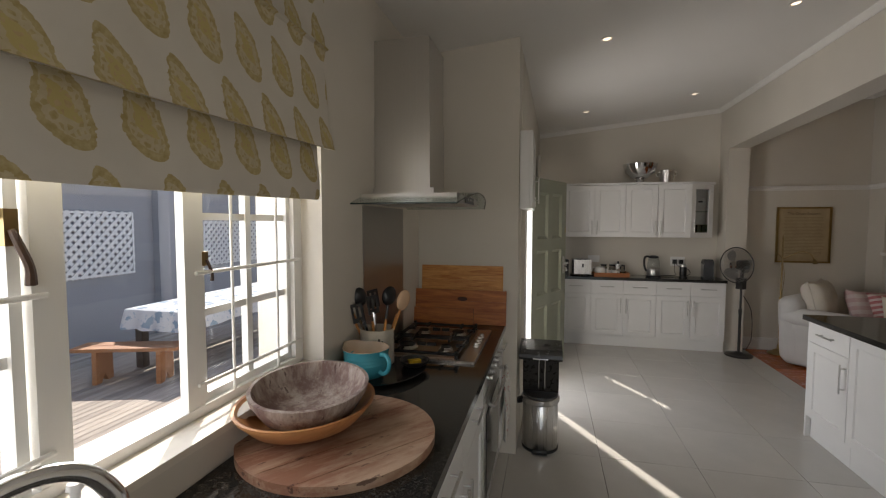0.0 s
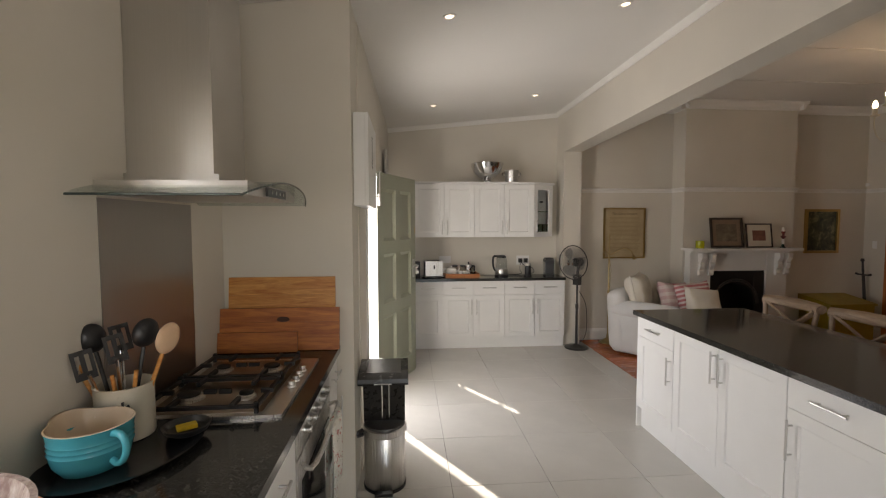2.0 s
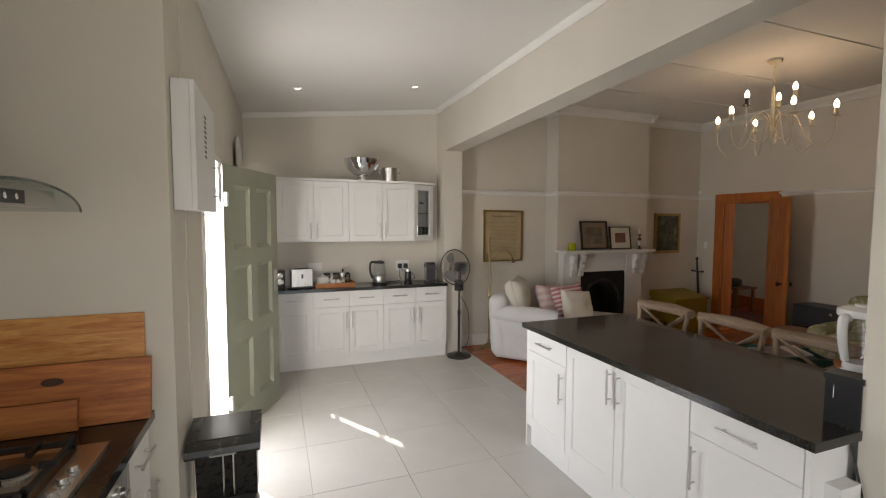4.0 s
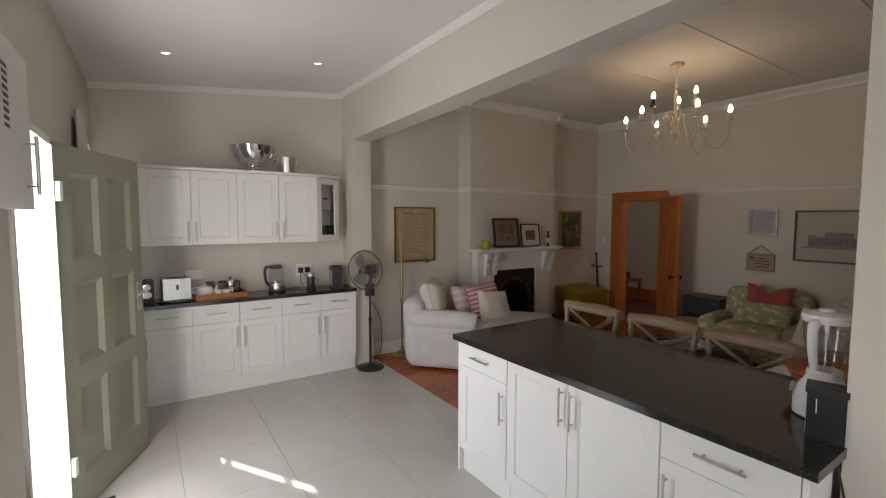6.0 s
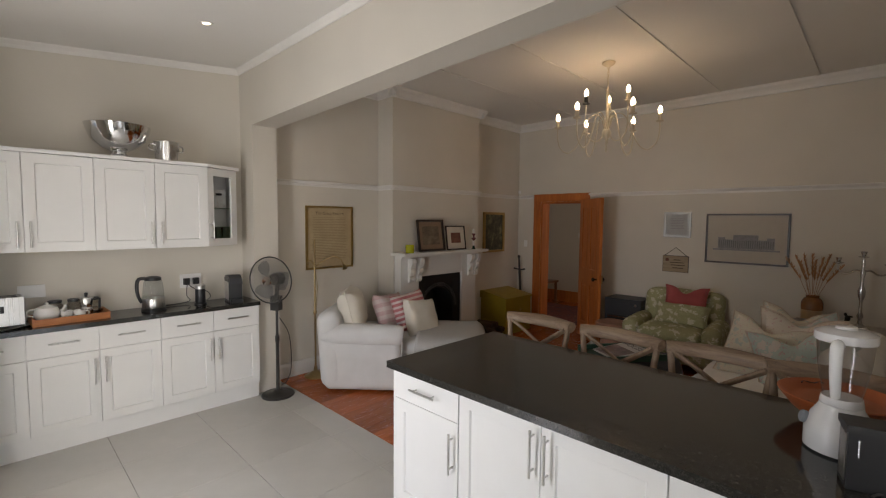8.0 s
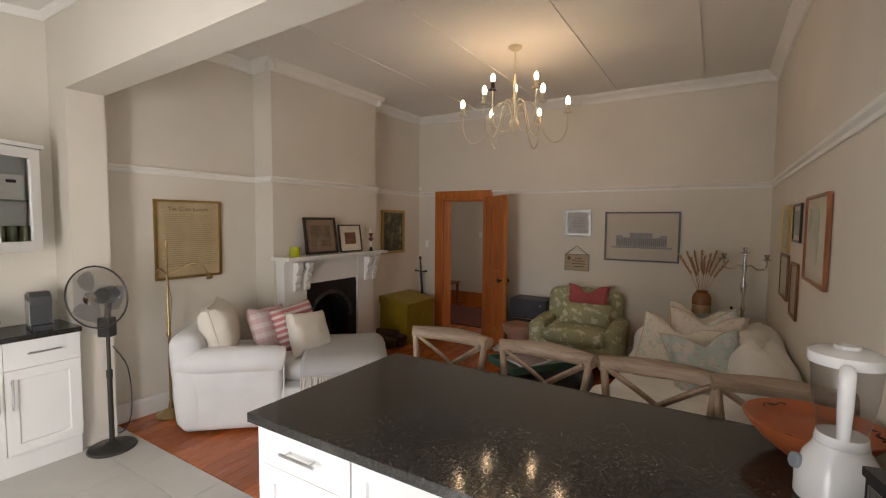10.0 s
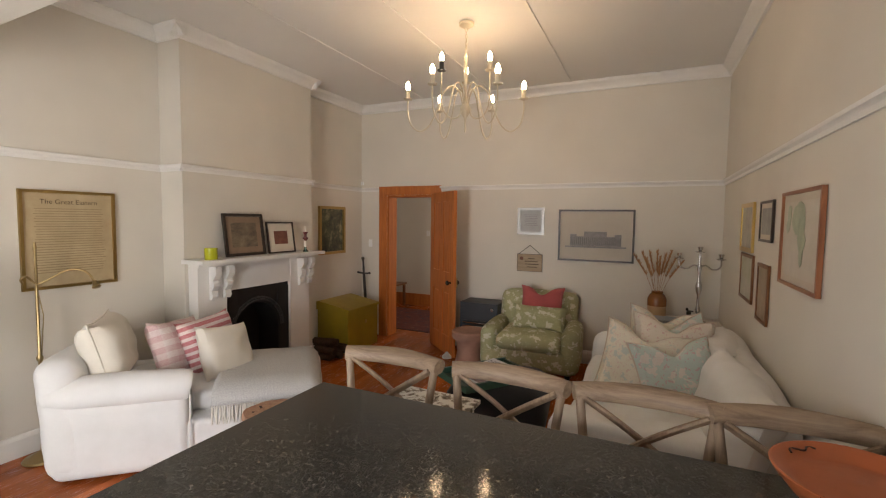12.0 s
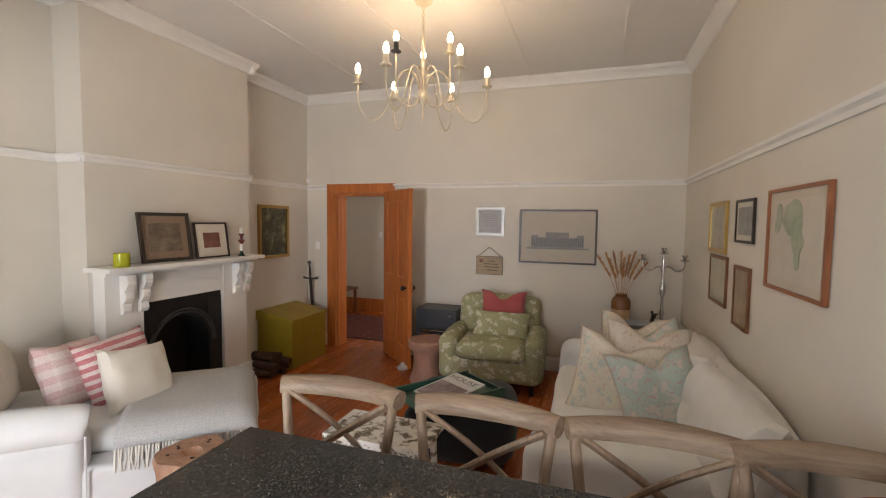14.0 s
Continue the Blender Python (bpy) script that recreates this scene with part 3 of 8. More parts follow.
def handle(parent, x, z, length, upright=True, name="handle"):
    """A bar handle in front of a door or drawer face at y = 0."""
    h = length / 2
    d = Vector((0, 0, 1)) if upright else Vector((1, 0, 0))
    c = Vector((x, -0.03, z))
    bm = tube([c - d * h, c + d * h], 0.006, 10)
    for s in (-0.72, 0.72):
        p = c + d * h * s
        tube([p, p + Vector((0, 0.03, 0))], 0.0045, 8, bm)
    return part(name, bm, STEEL, parent, "brushed steel bar handle", True)


def shaker(x0, z0, x1, z1, flat=False):
    """A framed door leaf with a recessed panel, its face at y = 0."""
    s, g = 0.062, 0.0015
    x0, x1, z0, z1 = x0 + g, x1 - g, z0 + g, z1 - g
    if flat:
        return box((x0, 0, z0, x1, 0.019, z1))
    bm, i = bmesh.new(), 0.006
    ring = lambda k, y: [bm.verts.new((x, y, z)) for x, z in ((x0 + k, z0 + k), (x1 - k, z0 + k), (x1 - k, z1 - k), (x0 + k, z1 - k))]
    loops = [ring(0, 0.019), ring(0, 0.0015), ring(0.0015, 0.0), ring(s, 0.0), ring(s + i, 0.009)]
    for a, b in zip(loops, loops[1:]):
        for k in range(4):
            bm.faces.new((a[k], a[(k + 1) % 4], b[(k + 1) % 4], b[k]))
    bm.faces.new(loops[0][::-1])
    bm.faces.new(loops[-1])
    return bm


def door_part(parent, x0, z0, x1, z1, hx=None, hz=None, hl=0.19, upright=True, name="door", flat=False):
    ob = part(name, shaker(x0, z0, x1, z1, flat), CAB, parent)
    if hx is not None:
        handle(ob, hx, hz, hl, upright)
    return ob


def base_unit(m, cols, depth, label, top=0.853, foot=0.10, split=0.675, group=""):
    """A floor cabinet; cols: (x0, x1, drawer?, side of the door's handle)."""
    u = thing("base_cabinet", m, label, "cabinet", group)
    x0, x1 = cols[0][0], cols[-1][1]
    part("body", box((x0, 0.021, foot, x1, depth, top)), CAB, u)
    part("plinth", box((x0, 0.035, 0, x1, 0.055, foot)), CAB, u)
    for a, b, drawer, side in cols:
        hx = {"l": a + 0.032, "r": b - 0.032}[side]
        if drawer:
            door_part(u, a, split, b, top, (a + b) / 2, (split + top) / 2 + 0.005, 0.17, False, "drawer", True)
            door_part(u, a, foot + 0.004, b, split, hx, split - 0.145, 0.19)
        else:
            door_part(u, a, foot + 0.004, b, top, hx, top - 0.125, 0.19)
    return u


def worktop(x0, y0, x1, y1, z, label, t=0.034):
    ob = part("worktop", box((x0, y0, z - t, x1, y1, z)), GRANITE, bevel=0.004)
    return tagged(ob, label, "worktop")


YC = 7.80
dv = (0.922, 1.302, 1.692, 2.08, 2.468, 2.855)
g = "white cabinets of the coffee counter"
base_unit(pose(0, YC, 0), [(dv[0], dv[1], True, "l")], 0.35, "white shaker base cabinet with one drawer and door", foot=0.135, group=g)
base_unit(pose(0, YC, 0), [(dv[1], dv[2], True, "r"), (dv[2], dv[3], True, "l")], 0.35, "white shaker base cabinet with two drawers and doors", foot=0.135, group=g)
base_unit(pose(0, YC, 0), [(dv[3], dv[4], True, "r"), (dv[4], dv[5], True, "l")], 0.35, "white shaker base cabinet with two drawers and doors", foot=0.135, group=g)
worktop(0.90, 7.77, 2.857, YK - 0.003, 0.888, "polished black granite worktop on the coffee counter")


def wall_unit(x0, xm, x1):
    u = thing("wall_cabinet", pose(0, 7.76, 1.40), "white shaker wall cabinet with two doors", "cabinet", "white wall cabinets")
    part("body", box((x0, 0.02, 0, x1, 0.39, 0.65)), CAB, u)
    door_part(u, x0, 0, xm, 0.65, xm - 0.032, 0.12, 0.17)
    door_part(u, xm, 0, x1, 0.65, xm + 0.032, 0.12, 0.17)
    return u


wall_unit(0.945, 1.322, 1.692)
wall_unit(1.692, 2.062, 2.435)
# angled glazed end unit
u = thing("glass_cabinet", pose(0, 0, 1.40), "white angled end cabinet with a glazed door", "cabinet")
P, Q = Vector((2.435, 7.76, 0)), Vector((2.72, 7.915, 0))
ob = part("body", prism([(P.x + 0.001, P.y + 0.022), (P.x + 0.02, P.y + 0.03), (P.x + 0.02, YK - 0.03), (P.x + 0.001, YK - 0.01)], 0, 0.65), CAB, u)
part("shelf", prism([(P.x + 0.02, P.y + 0.03), (Q.x - 0.012, Q.y + 0.02), (Q.x - 0.012, YK - 0.025), (P.x + 0.02, YK - 0.025)], 0, 0.018), CAB, u, "base board")
part("shelf", prism([(P.x + 0.02, P.y + 0.045), (Q.x - 0.02, Q.y + 0.03), (Q.x - 0.02, YK - 0.03), (P.x + 0.02, YK - 0.03)], 0.315, 0.323), pane_glass("green_shelf", (0.78, 0.88, 0.80)), u, "glass shelf")
part("shelf", prism([(P.x, P.y + 0.022), (Q.x, Q.y + 0.02), (Q.x, YK - 0.01), (P.x, YK - 0.01)], 0.632, 0.65), CAB, u, "top board")
part("side_panel", box((Q.x - 0.010, Q.y + 0.02, 0, Q.x + 0.006, YK - 0.01, 0.65)), CAB, u)
part("back_panel", box((P.x + 0.02, YK - 0.025, 0.018, Q.x - 0.012, YK - 0.012, 0.632)), CAB, u)
ang = math.degrees(math.atan2(Q.y - P.y, Q.x - P.x))
L = (Q - P).length
fr = pose(P.x, P.y, 0, 0, 0, ang)
s = 0.062
d = part("door", box((0.002, 0, 0.002, s, 0.019, 0.648), (L - s, 0, 0.002, L, 0.019, 0.648), (s, 0, 0.002, L - s, 0.019, s), (s, 0, 0.648 - s, L - s, 0.019, 0.648)), CAB, u, at=fr)
part("pane", sheet((s, 0.01, s), (L - s, 0.01, s), (L - s, 0.01, 0.648 - s), (s, 0.01, 0.648 - s)), CLEAR, d)
handle(d, 0.028, 0.13, 0.16)
ob = part("cornice_board", prism([(0.93, 7.745), (2.44, 7.745), (2.74, 7.90), (2.74, YK - 0.002), (0.93, YK - 0.002)], 2.052, 2.077), CAB)
tagged(ob, "white top board along the wall cabinets", "cabinet trim")
ob = part("end_panel", box((0.915, 7.755, 1.40, 0.943, YK - 0.002, 2.051)), CAB)
tagged(ob, "white end panel of the wall cabinets", "panel")
# glasses behind the glazed door
for i, (x, y) in enumerate(((2.53, 7.99), (2.60, 8.03), (2.65, 7.99))):
    ob = part("glass_jug", lathe([(0.028, 0), (0.034, 0.01), (0.038, 0.14), (0.036, 0.14), (0.03, 0.012)], 16), pane_glass("jug_glass", (0.78, 0.86, 0.78)), smooth=True, at=pose(x, y, 1.419))
    tagged(ob, "tall greenish drinking glass in the cabinet", "glass", "glasses in the cabinet")
ob = part("storage_box", box((-0.07, -0.05, 0, 0.07, 0.05, 0.16)), plain("box_white", (0.72, 0.71, 0.69), 0.6), bevel=0.004, at=pose(2.58, 8.03, 1.724, 0, 0, 15))
tagged(ob, "white storage box with a dark grip hole", "box")
part("grip", tube([(-0.025, -0.0505, 0.12), (0.025, -0.0505, 0.12)], 0.010, 8), BLACK, ob)

# island
YI, XI = 5.572, 2.632
isl = "white island cabinets"
mi = pose(XI, YI, 0, 0, 0, -90)
base_unit(mi, [(0.0, 0.445, True, "r")], 0.55, "white island cabinet with a drawer over a door", 0.862, 0.155, 0.712, isl)
base_unit(mi, [(0.448, 0.878, False, "r"), (0.878, 1.336, False, "l")], 0.55, "white island cabinet with two tall doors, lightly chipped", 0.862, 0.155, 0.712, isl)
base_unit(mi, [(1.339, 1.790, True, "l")], 0.55, "white island cabinet with a wide drawer over a door", 0.862, 0.155, 0.712, isl)
ob = part("end_panel", box((XI + 0.002, YI + 0.001, 0, XI + 0.55, YI + 0.02, 0.862)), CAB)
tagged(ob, "white panel closing the island's end", "panel")
ob = part("end_panel", box((XI + 0.002, 3.762, 0, XI + 0.205, 3.78, 0.862), (XI + 0.545, 3.78, 0, XI + 0.56, YI, 0.862)), CAB)
tagged(ob, "white panel closing the island's back", "panel")
worktop(2.602, 3.735, 3.50, 5.612, 0.90, "polished black speckled granite island top")
sock = thing("wall_socket", pose(2.765, 3.762, 0.60), "white surface-mounted socket box with a black plug", "socket")
part("box", box((-0.055, -0.05, 0, 0.055, 0, 0.13)), CAB, sock, bevel=0.006)
part("box", box((-0.01, -0.062, -0.08, 0.075, 0, 0.035)), CAB, sock, "lower white socket", bevel=0.006)
part("plug", box((0.012, -0.095, -0.05, 0.05, -0.062, -0.01)), BLACK, sock, "black mains plug", bevel=0.008)
part("cable", tube([(0.03, -0.09, -0.045), (0.045, -0.11, -0.12), (0.06, -0.09, -0.2), (0.075, -0.06, 0.0), (0.07, -0.02, 0.2), (0.06, 0.0, 0.305)], 0.004, 6), BLACK, sock, "black flex", True)

# sink and hob run
XC = 0.472
mc = pose(XC, 0, 0, 0, 0, 90)
run = "white cabinets under the window"
base_unit(mc, [(-0.4, 0.1, False, "r"), (0.1, 0.6, False, "l")], 0.58, "white shaker base cabinet under the window", 0.862, 0.10, 0.68, run)
base_unit(mc, [(0.603, 1.2, False, "r"), (1.2, 1.8, False, "l")], 0.58, "white shaker base cabinet under the window", 0.862, 0.10, 0.68, run)
base_unit(mc, [(1.803, 2.35, False, "r"), (2.35, 2.82, False, "l")], 0.58, "white shaker sink cabinet", 0.862, 0.10, 0.68, run)
base_unit(mc, [(2.823, 3.35, True, "r"), (3.35, 3.868, True, "l")], 0.58, "white shaker base cabinet with drawers beside the oven", 0.862, 0.10, 0.68, run)
base_unit(mc, [(4.532, 4.785, True, "r")], 0.58, "narrow white drawer cabinet by the end wall", 0.862, 0.10, 0.68, run)
worktop(XW + 0.002, -0.48, 0.492, YN - 0.003, 0.897, "polished black granite worktop under the window")
ov = thing("oven", mc, "built-in stainless steel oven with a tea towel on its bar", "oven")
part("body", box((3.872, 0.022, 0.10, 4.528, 0.56, 0.86)), STEEL, ov)
part("fascia", box((3.872, -0.004, 0.745, 4.528, 0.02, 0.86)), STEEL, ov, bevel=0.003)
dr = part("door", box((3.872, -0.006, 0.14, 4.528, 0.02, 0.74)), STEEL, ov, bevel=0.003)
part("window", box((3.93, -0.010, 0.22, 4.47, -0.0065, 0.64)), plain("oven_glass", (0.01, 0.01, 0.011), 0.08), dr, "dark oven window")
part("handle", tube([(3.94, 0.0, 0.70), (3.94, -0.055, 0.70), (4.46, -0.055, 0.70), (4.46, 0.0, 0.70)], 0.010, 10), STEEL, dr, smooth=True)
for k in range(5):
    part("knob", lathe([(0.019, 0), (0.019, 0.008), (0.015, 0.012), (0.014, 0.026), (0.0, 0.027)], 16, m=pose(4.0 + k * 0.1, -0.004, 0.80, 90)), STEEL, ov, smooth=True)
bm = bmesh.new()
W, N = 0.24, 14
cols = []
prof = [(-0.066, 0.38), (-0.069, 0.48), (-0.070, 0.58), (-0.069, 0.66), (-0.066, 0.70), (-0.055, 0.713), (-0.044, 0.70), (-0.041, 0.64), (-0.040, 0.50)]
for i in range(N + 1):
    y = 4.18 + W * i / N
    cols.append([bm.verts.new((y, p - 0.007 * (1 + math.sin(i * 1.4 + q * 4)) * (1 if p < -0.06 else 0.2), q)) for p, q in prof])
for a, b in zip(cols, cols[1:]):
    for j in range(len(prof) - 1):
        bm.faces.new((a[j], b[j], b[j + 1], a[j + 1]))
tw = part("tea_towel", bm, floral("towel_print", (0.72, 0.70, 0.65), (0.45, 0.07, 0.06), (0.10, 0.16, 0.08), 22, 0.40), smooth=True, at=mc)
tw.modifiers.new("thickness", "SOLIDIFY").thickness = 0.003
tagged(tw, "white tea towel with a red and green print", "tea towel")

hob = thing("gas_hob", pose(0, 0, 0.897), "stainless steel gas hob with black cast-iron grates", "hob")
HX0, HX1, HY0, HY1 = -0.075, 0.425, 3.882, 4.535
part("plate", box((HX0, HY0, 0, HX1, HY1, 0.012)), STEEL, hob, bevel=0.005)
part("tray", box((HX0 + 0.03, HY0 + 0.03, 0.0125, HX1 - 0.075, HY1 - 0.03, 0.014)), metal("worn_steel", (0.36, 0.30, 0.24), 0.36), hob, "stained steel pan well")
cx, cy = (HX0 + 0.115, HX0 + 0.325), (HY0 + 0.165, HY1 - 0.165)
for i, x in enumerate(cx):
    for j, y in enumerate(cy):
        r = (0.055, 0.04, 0.036, 0.048)[2 * i + j]
        bn = part("burner", lathe([(r, 0.014), (r, 0.022), (r * 0.8, 0.026), (r * 0.8, 0.03)], 20, m=pose(x, y, 0)), STEEL, hob, "steel burner ring", True)
        part("cap", lathe([(r * 0.72, 0.030), (r * 0.74, 0.036), (r * 0.6, 0.040), (0.004, 0.041)], 20, m=pose(x, y, 0)), IRON, bn, "black burner cap", True)
for j, y in enumerate(cy):
    h0, h1, zt = y - 0.15, y + 0.15, 0.042
    x0, x1 = HX0 + 0.01, HX1 - 0.085
    b = 0.007
    bm = box((x0, h0, zt - 0.012, x1, h0 + 2 * b, zt), (x0, h1 - 2 * b, zt - 0.012, x1, h1, zt), (x0, h0, zt - 0.012, x0 + 2 * b, h1, zt), (x1 - 2 * b, h0, zt - 0.012, x1, h1, zt))
    for x in cx:
        for sgn in (-1, 1):
            box((x - b, y + sgn * 0.075 - 0.001, zt - 0.01, x + b, y + sgn * 0.15, zt + 0.006), (x + sgn * 0.055, y - b, zt - 0.01, x + sgn * 0.10, y + b, zt + 0.006), bm=bm)
    for x in (x0, x1 - 2 * b):
        for y2 in (h0, h1 - 2 * b):
            box((x, y2, 0.012, x + 2 * b, y2 + 2 * b, zt + 0.010), bm=bm)
    part("grate", bm, IRON, hob, "black cast-iron pan support")
for k in range(4):
    part("knob", lathe([(0.019, 0.012), (0.018, 0.020), (0.014, 0.022), (0.013, 0.036), (0.0, 0.037)], 16, m=pose(HX1 - 0.035, HY0 + 0.27 + k * 0.065, 0)), STEEL, hob, smooth=True)

# extractor hood
hd = thing("extractor_hood", pose(XW + 0.002, 4.12, 1.635), "stainless steel extractor hood with a curved glass canopy", "cooker hood")
part("chimney", box((0, -0.125, 0.105, 0.295, 0.185, 0.478)), HOODSTEEL, hd, smooth=True, bevel=0.022)
part("chimney_sleeve", box((0, -0.121, 0.46, 0.291, 0.181, 0.86)), HOODSTEEL, hd, "telescopic upper steel duct", True, 0.022)
part("body", box((0, -0.30, 0.03, 0.47, 0.30, 0.075)), HOODSTEEL, hd, bevel=0.006)
part("collar", box((0.0, -0.145, 0.075, 0.32, 0.205, 0.112)), HOODSTEEL, hd, bevel=0.008)
bm = bmesh.new()
rows = []
for k in (0, 1):
    rows.append([])
    for i in range(25):
        v = -1 + 2 * i / 24
        z = 0.02 + 0.065 * math.cos(v * math.pi / 2) ** 0.8 + 0.006 * k if abs(v) < 1 else 0.02 + 0.006 * k
        front = 0.53 - 0.04 * abs(v) ** 3
        rows[k].append((bm.verts.new((0, v * 0.42, z)), bm.verts.new((front, v * 0.42, z))))
for k in (0, 1):
    for a, b in zip(rows[k], rows[k][1:]):
        bm.faces.new((a[0], a[1], b[1], b[0]))
for s in (0, 1):
    for i in range(24):
        bm.faces.new((rows[0][i][s], rows[0][i + 1][s], rows[1][i + 1][s], rows[1][i][s]))
for i in (0, 24):
    bm.faces.new((rows[0][i][0], rows[0][i][1], rows[1][i][1], rows[1][i][0]))
part("glass_canopy", bm, TINTED, hd, "curved clear glass canopy", True)
part("edge_strip", tube(curve_pts(lambda v: (0.532 - 0.04 * abs(v) ** 3, v * 0.42, 0.021 + 0.065 * max(0.0, math.cos(v * math.pi / 2)) ** 0.8), 24, -1, 1), 0.0035, 6), plain("edge_green", (0.05, 0.07, 0.065), 0.15), hd, "dark polished glass edge", True)
part("edge_strip", tube([(0, -0.42, 0.023), (0.49, -0.42, 0.023)], 0.004, 6), plain("edge_green", (0.05, 0.07, 0.065), 0.15), hd, "dark polished glass edge", True)
part("control_panel", box((0.472, -0.12, 0.035, 0.479, 0.12, 0.068)), BLACK, hd, "black control strip")
for k in range(4):
    part("button", lathe([(0.008, 0), (0.008, 0.005), (0.0, 0.006)], 12, m=pose(0.478, -0.075 + 0.05 * k, 0.052, 0, 90)), CHROME, hd, smooth=True)
ob = part("splashback", box((XW + 0.001, 3.835, 0.898, XW + 0.005, 4.445, 1.655)), metal("splash_steel", (0.40, 0.385, 0.37), 0.34, 2))
tagged(ob, "brushed stainless steel splashback panel", "splashback")

# kitchen window: frame, mullions, sashes, bars
XG = XW - 0.123
win = structure(new("window_1"), "white painted casement window with bars and small panes", "window")


def wpart(name, spans, material=JOINERY, label="", bevel=0.003, parent=None):
    return part(name, box(*spans), material, parent or win, label, bevel=bevel)


wpart("window_frame", [(XG - 0.05, W0, WS, XG + 0.03, W0 + 0.06, WT), (XG - 0.05, W1 - 0.055, WS, XG + 0.03, W1, WT), (XG - 0.05, W0 + 0.06, WS, XG + 0.03, W1 - 0.055, WS + 0.05), (XG - 0.05, W0 + 0.06, WT - 0.05, XG + 0.03, W1 - 0.055, WT)])
wpart("window_sill", [(XG + 0.03, W0 + 0.002, WS + 0.001, XW + 0.012, W1 - 0.002, WS + 0.022)], REVEAL, "cream painted inner sill", 0.006)
MUL = (1.93, 2.50, 2.875)
for y in MUL:
    wpart("mullion", [(XG + 0.001, y - 0.030, WS + 0.05, XG + 0.028, y + 0.034, WT - 0.05)])
bays = [(W0 + 0.06, MUL[0] - 0.035), (MUL[0] + 0.035, MUL[1] - 0.035), (MUL[1] + 0.035, MUL[2] - 0.035), (MUL[2] + 0.035, W1 - 0.055)]
for i, (a, b) in enumerate(bays):
    z0, z1 = WS + 0.05, WT - 0.05
    if i in (1, 3):
        f = 0.024
        sash = wpart("sash", [(XG - 0.03, a + 0.002, z0, XG + 0.012, a + f, z1), (XG - 0.03, b - f, z0, XG + 0.012, b - 0.002, z1), (XG - 0.03, a + f, z0, XG + 0.012, b - f, z0 + f), (XG - 0.03, a + f, z1 - f, XG + 0.012, b - f, z1)], label="white small-paned casement sash")
        ym = (a + b) / 2
        wpart("glazing_bar", [(XG - 0.02, ym - 0.013, z0 + f, XG + 0.004, ym + 0.013, z1 - f)], parent=sash)
        for z in (1.30, 1.588):
            wpart("glazing_bar", [(XG - 0.0165, a + f, z - 0.011, XG + 0.0005, ym - 0.013, z + 0.011)], parent=sash)
            wpart("glazing_bar", [(XG - 0.0165, ym + 0.013, z - 0.011, XG + 0.0005, b - f, z + 0.011)], parent=sash)
        bars = [0.25, 0.75]
        for z in (1.10, 1.425, 1.76):
            part("burglar_bar", tube([(XG + 0.032, a - 0.03, z), (XG + 0.032, b + 0.03, z)], 0.006, 8), JOINERY, sash, "white steel burglar bar", True)
        for k in bars:
            part("burglar_bar", tube([(XG + 0.032, a + (b - a) * k, z0), (XG + 0.032, a + (b - a) * k, z1)], 0.005, 8), JOINERY, sash, "white steel burglar bar", True)
        yc = b - 0.024 if i == 1 else a + 0.022
        k = 1.0 if i == 1 else 0.6
        zq = WS + 0.56 if i == 1 else WS + 0.47
        st = part("window_catch", box((XG + 0.013, yc - 0.012 * k, zq - 0.02 * k, XG + 0.013 + 0.017 * k, yc + 0.012 * k, zq + 0.05 * k)), BRASS, sash, "dark brass window fastener", bevel=0.003)
        xq = XG + 0.013 + 0.017 * k
        part("lever", tube([(xq, yc, zq + 0.01 * k), (xq + 0.012 * k, yc + 0.004 * k, zq - 0.02 * k), (xq + 0.016 * k, yc + 0.016 * k, zq - 0.06 * k), (xq + 0.012 * k, yc + 0.020 * k, zq - 0.095 * k)], [0.007 * k, 0.008 * k, 0.008 * k, 0.010 * k], 8), plain("fastener_dark", (0.07, 0.035, 0.02), 0.4), st, "dark curved lever", True)
    gl = part("pane", sheet((XG - 0.01, a + 0.002, z0), (XG - 0.01, b - 0.002, z0), (XG - 0.01, b - 0.002, z1), (XG - 0.01, a + 0.002, z1)), CLEAR, win)
    gl.visible_shadow = False

# roman blind
bl = thing("roman_blind", pose(0, 0, 0), "cream linen roman blind with ochre paisley print, half raised", "blind")
prof = [(-0.055, 2.42), (-0.058, 2.30), (-0.052, 2.24), (-0.035, 2.22), (-0.050, 2.215), (-0.060, 2.16), (-0.050, 2.10), (-0.045, 2.02), (-0.035, 1.93), (-0.018, 1.86), (-0.012, 1.845), (-0.040, 1.85), (-0.062, 1.87), (-0.058, 1.80), (-0.050, 1.73), (-0.050, 1.67), (-0.056, 1.658), (-0.064, 1.66), (-0.066, 1.70)]
bm = bmesh.new()
uvl = bm.loops.layers.uv.new("UVMap")
NY, Y0, Y1 = 40, 1.12, 3.39
cols, lens = [], [0.0]
for (a, b), (c, d) in zip(prof, prof[1:]):
    lens.append(lens[-1] + math.hypot(c - a, d - b))
for i in range(NY + 1):
    y = Y0 + (Y1 - Y0) * i / NY
    col = []
    for j, (x, z) in enumerate(prof):
        n = noise.noise(Vector((y * 3.0, z * 4.0, 1.3)))
        drop = 0.02 * math.sin((y - Y0) / (Y1 - Y0) * math.pi) * min(1, j / 9)
        yy = y - (0.05 if j > 11 and i == NY else 0.0)
        col.append(bm.verts.new((x + 0.008 * n + (XW + 0.10), yy, z - drop)))
    cols.append(col)
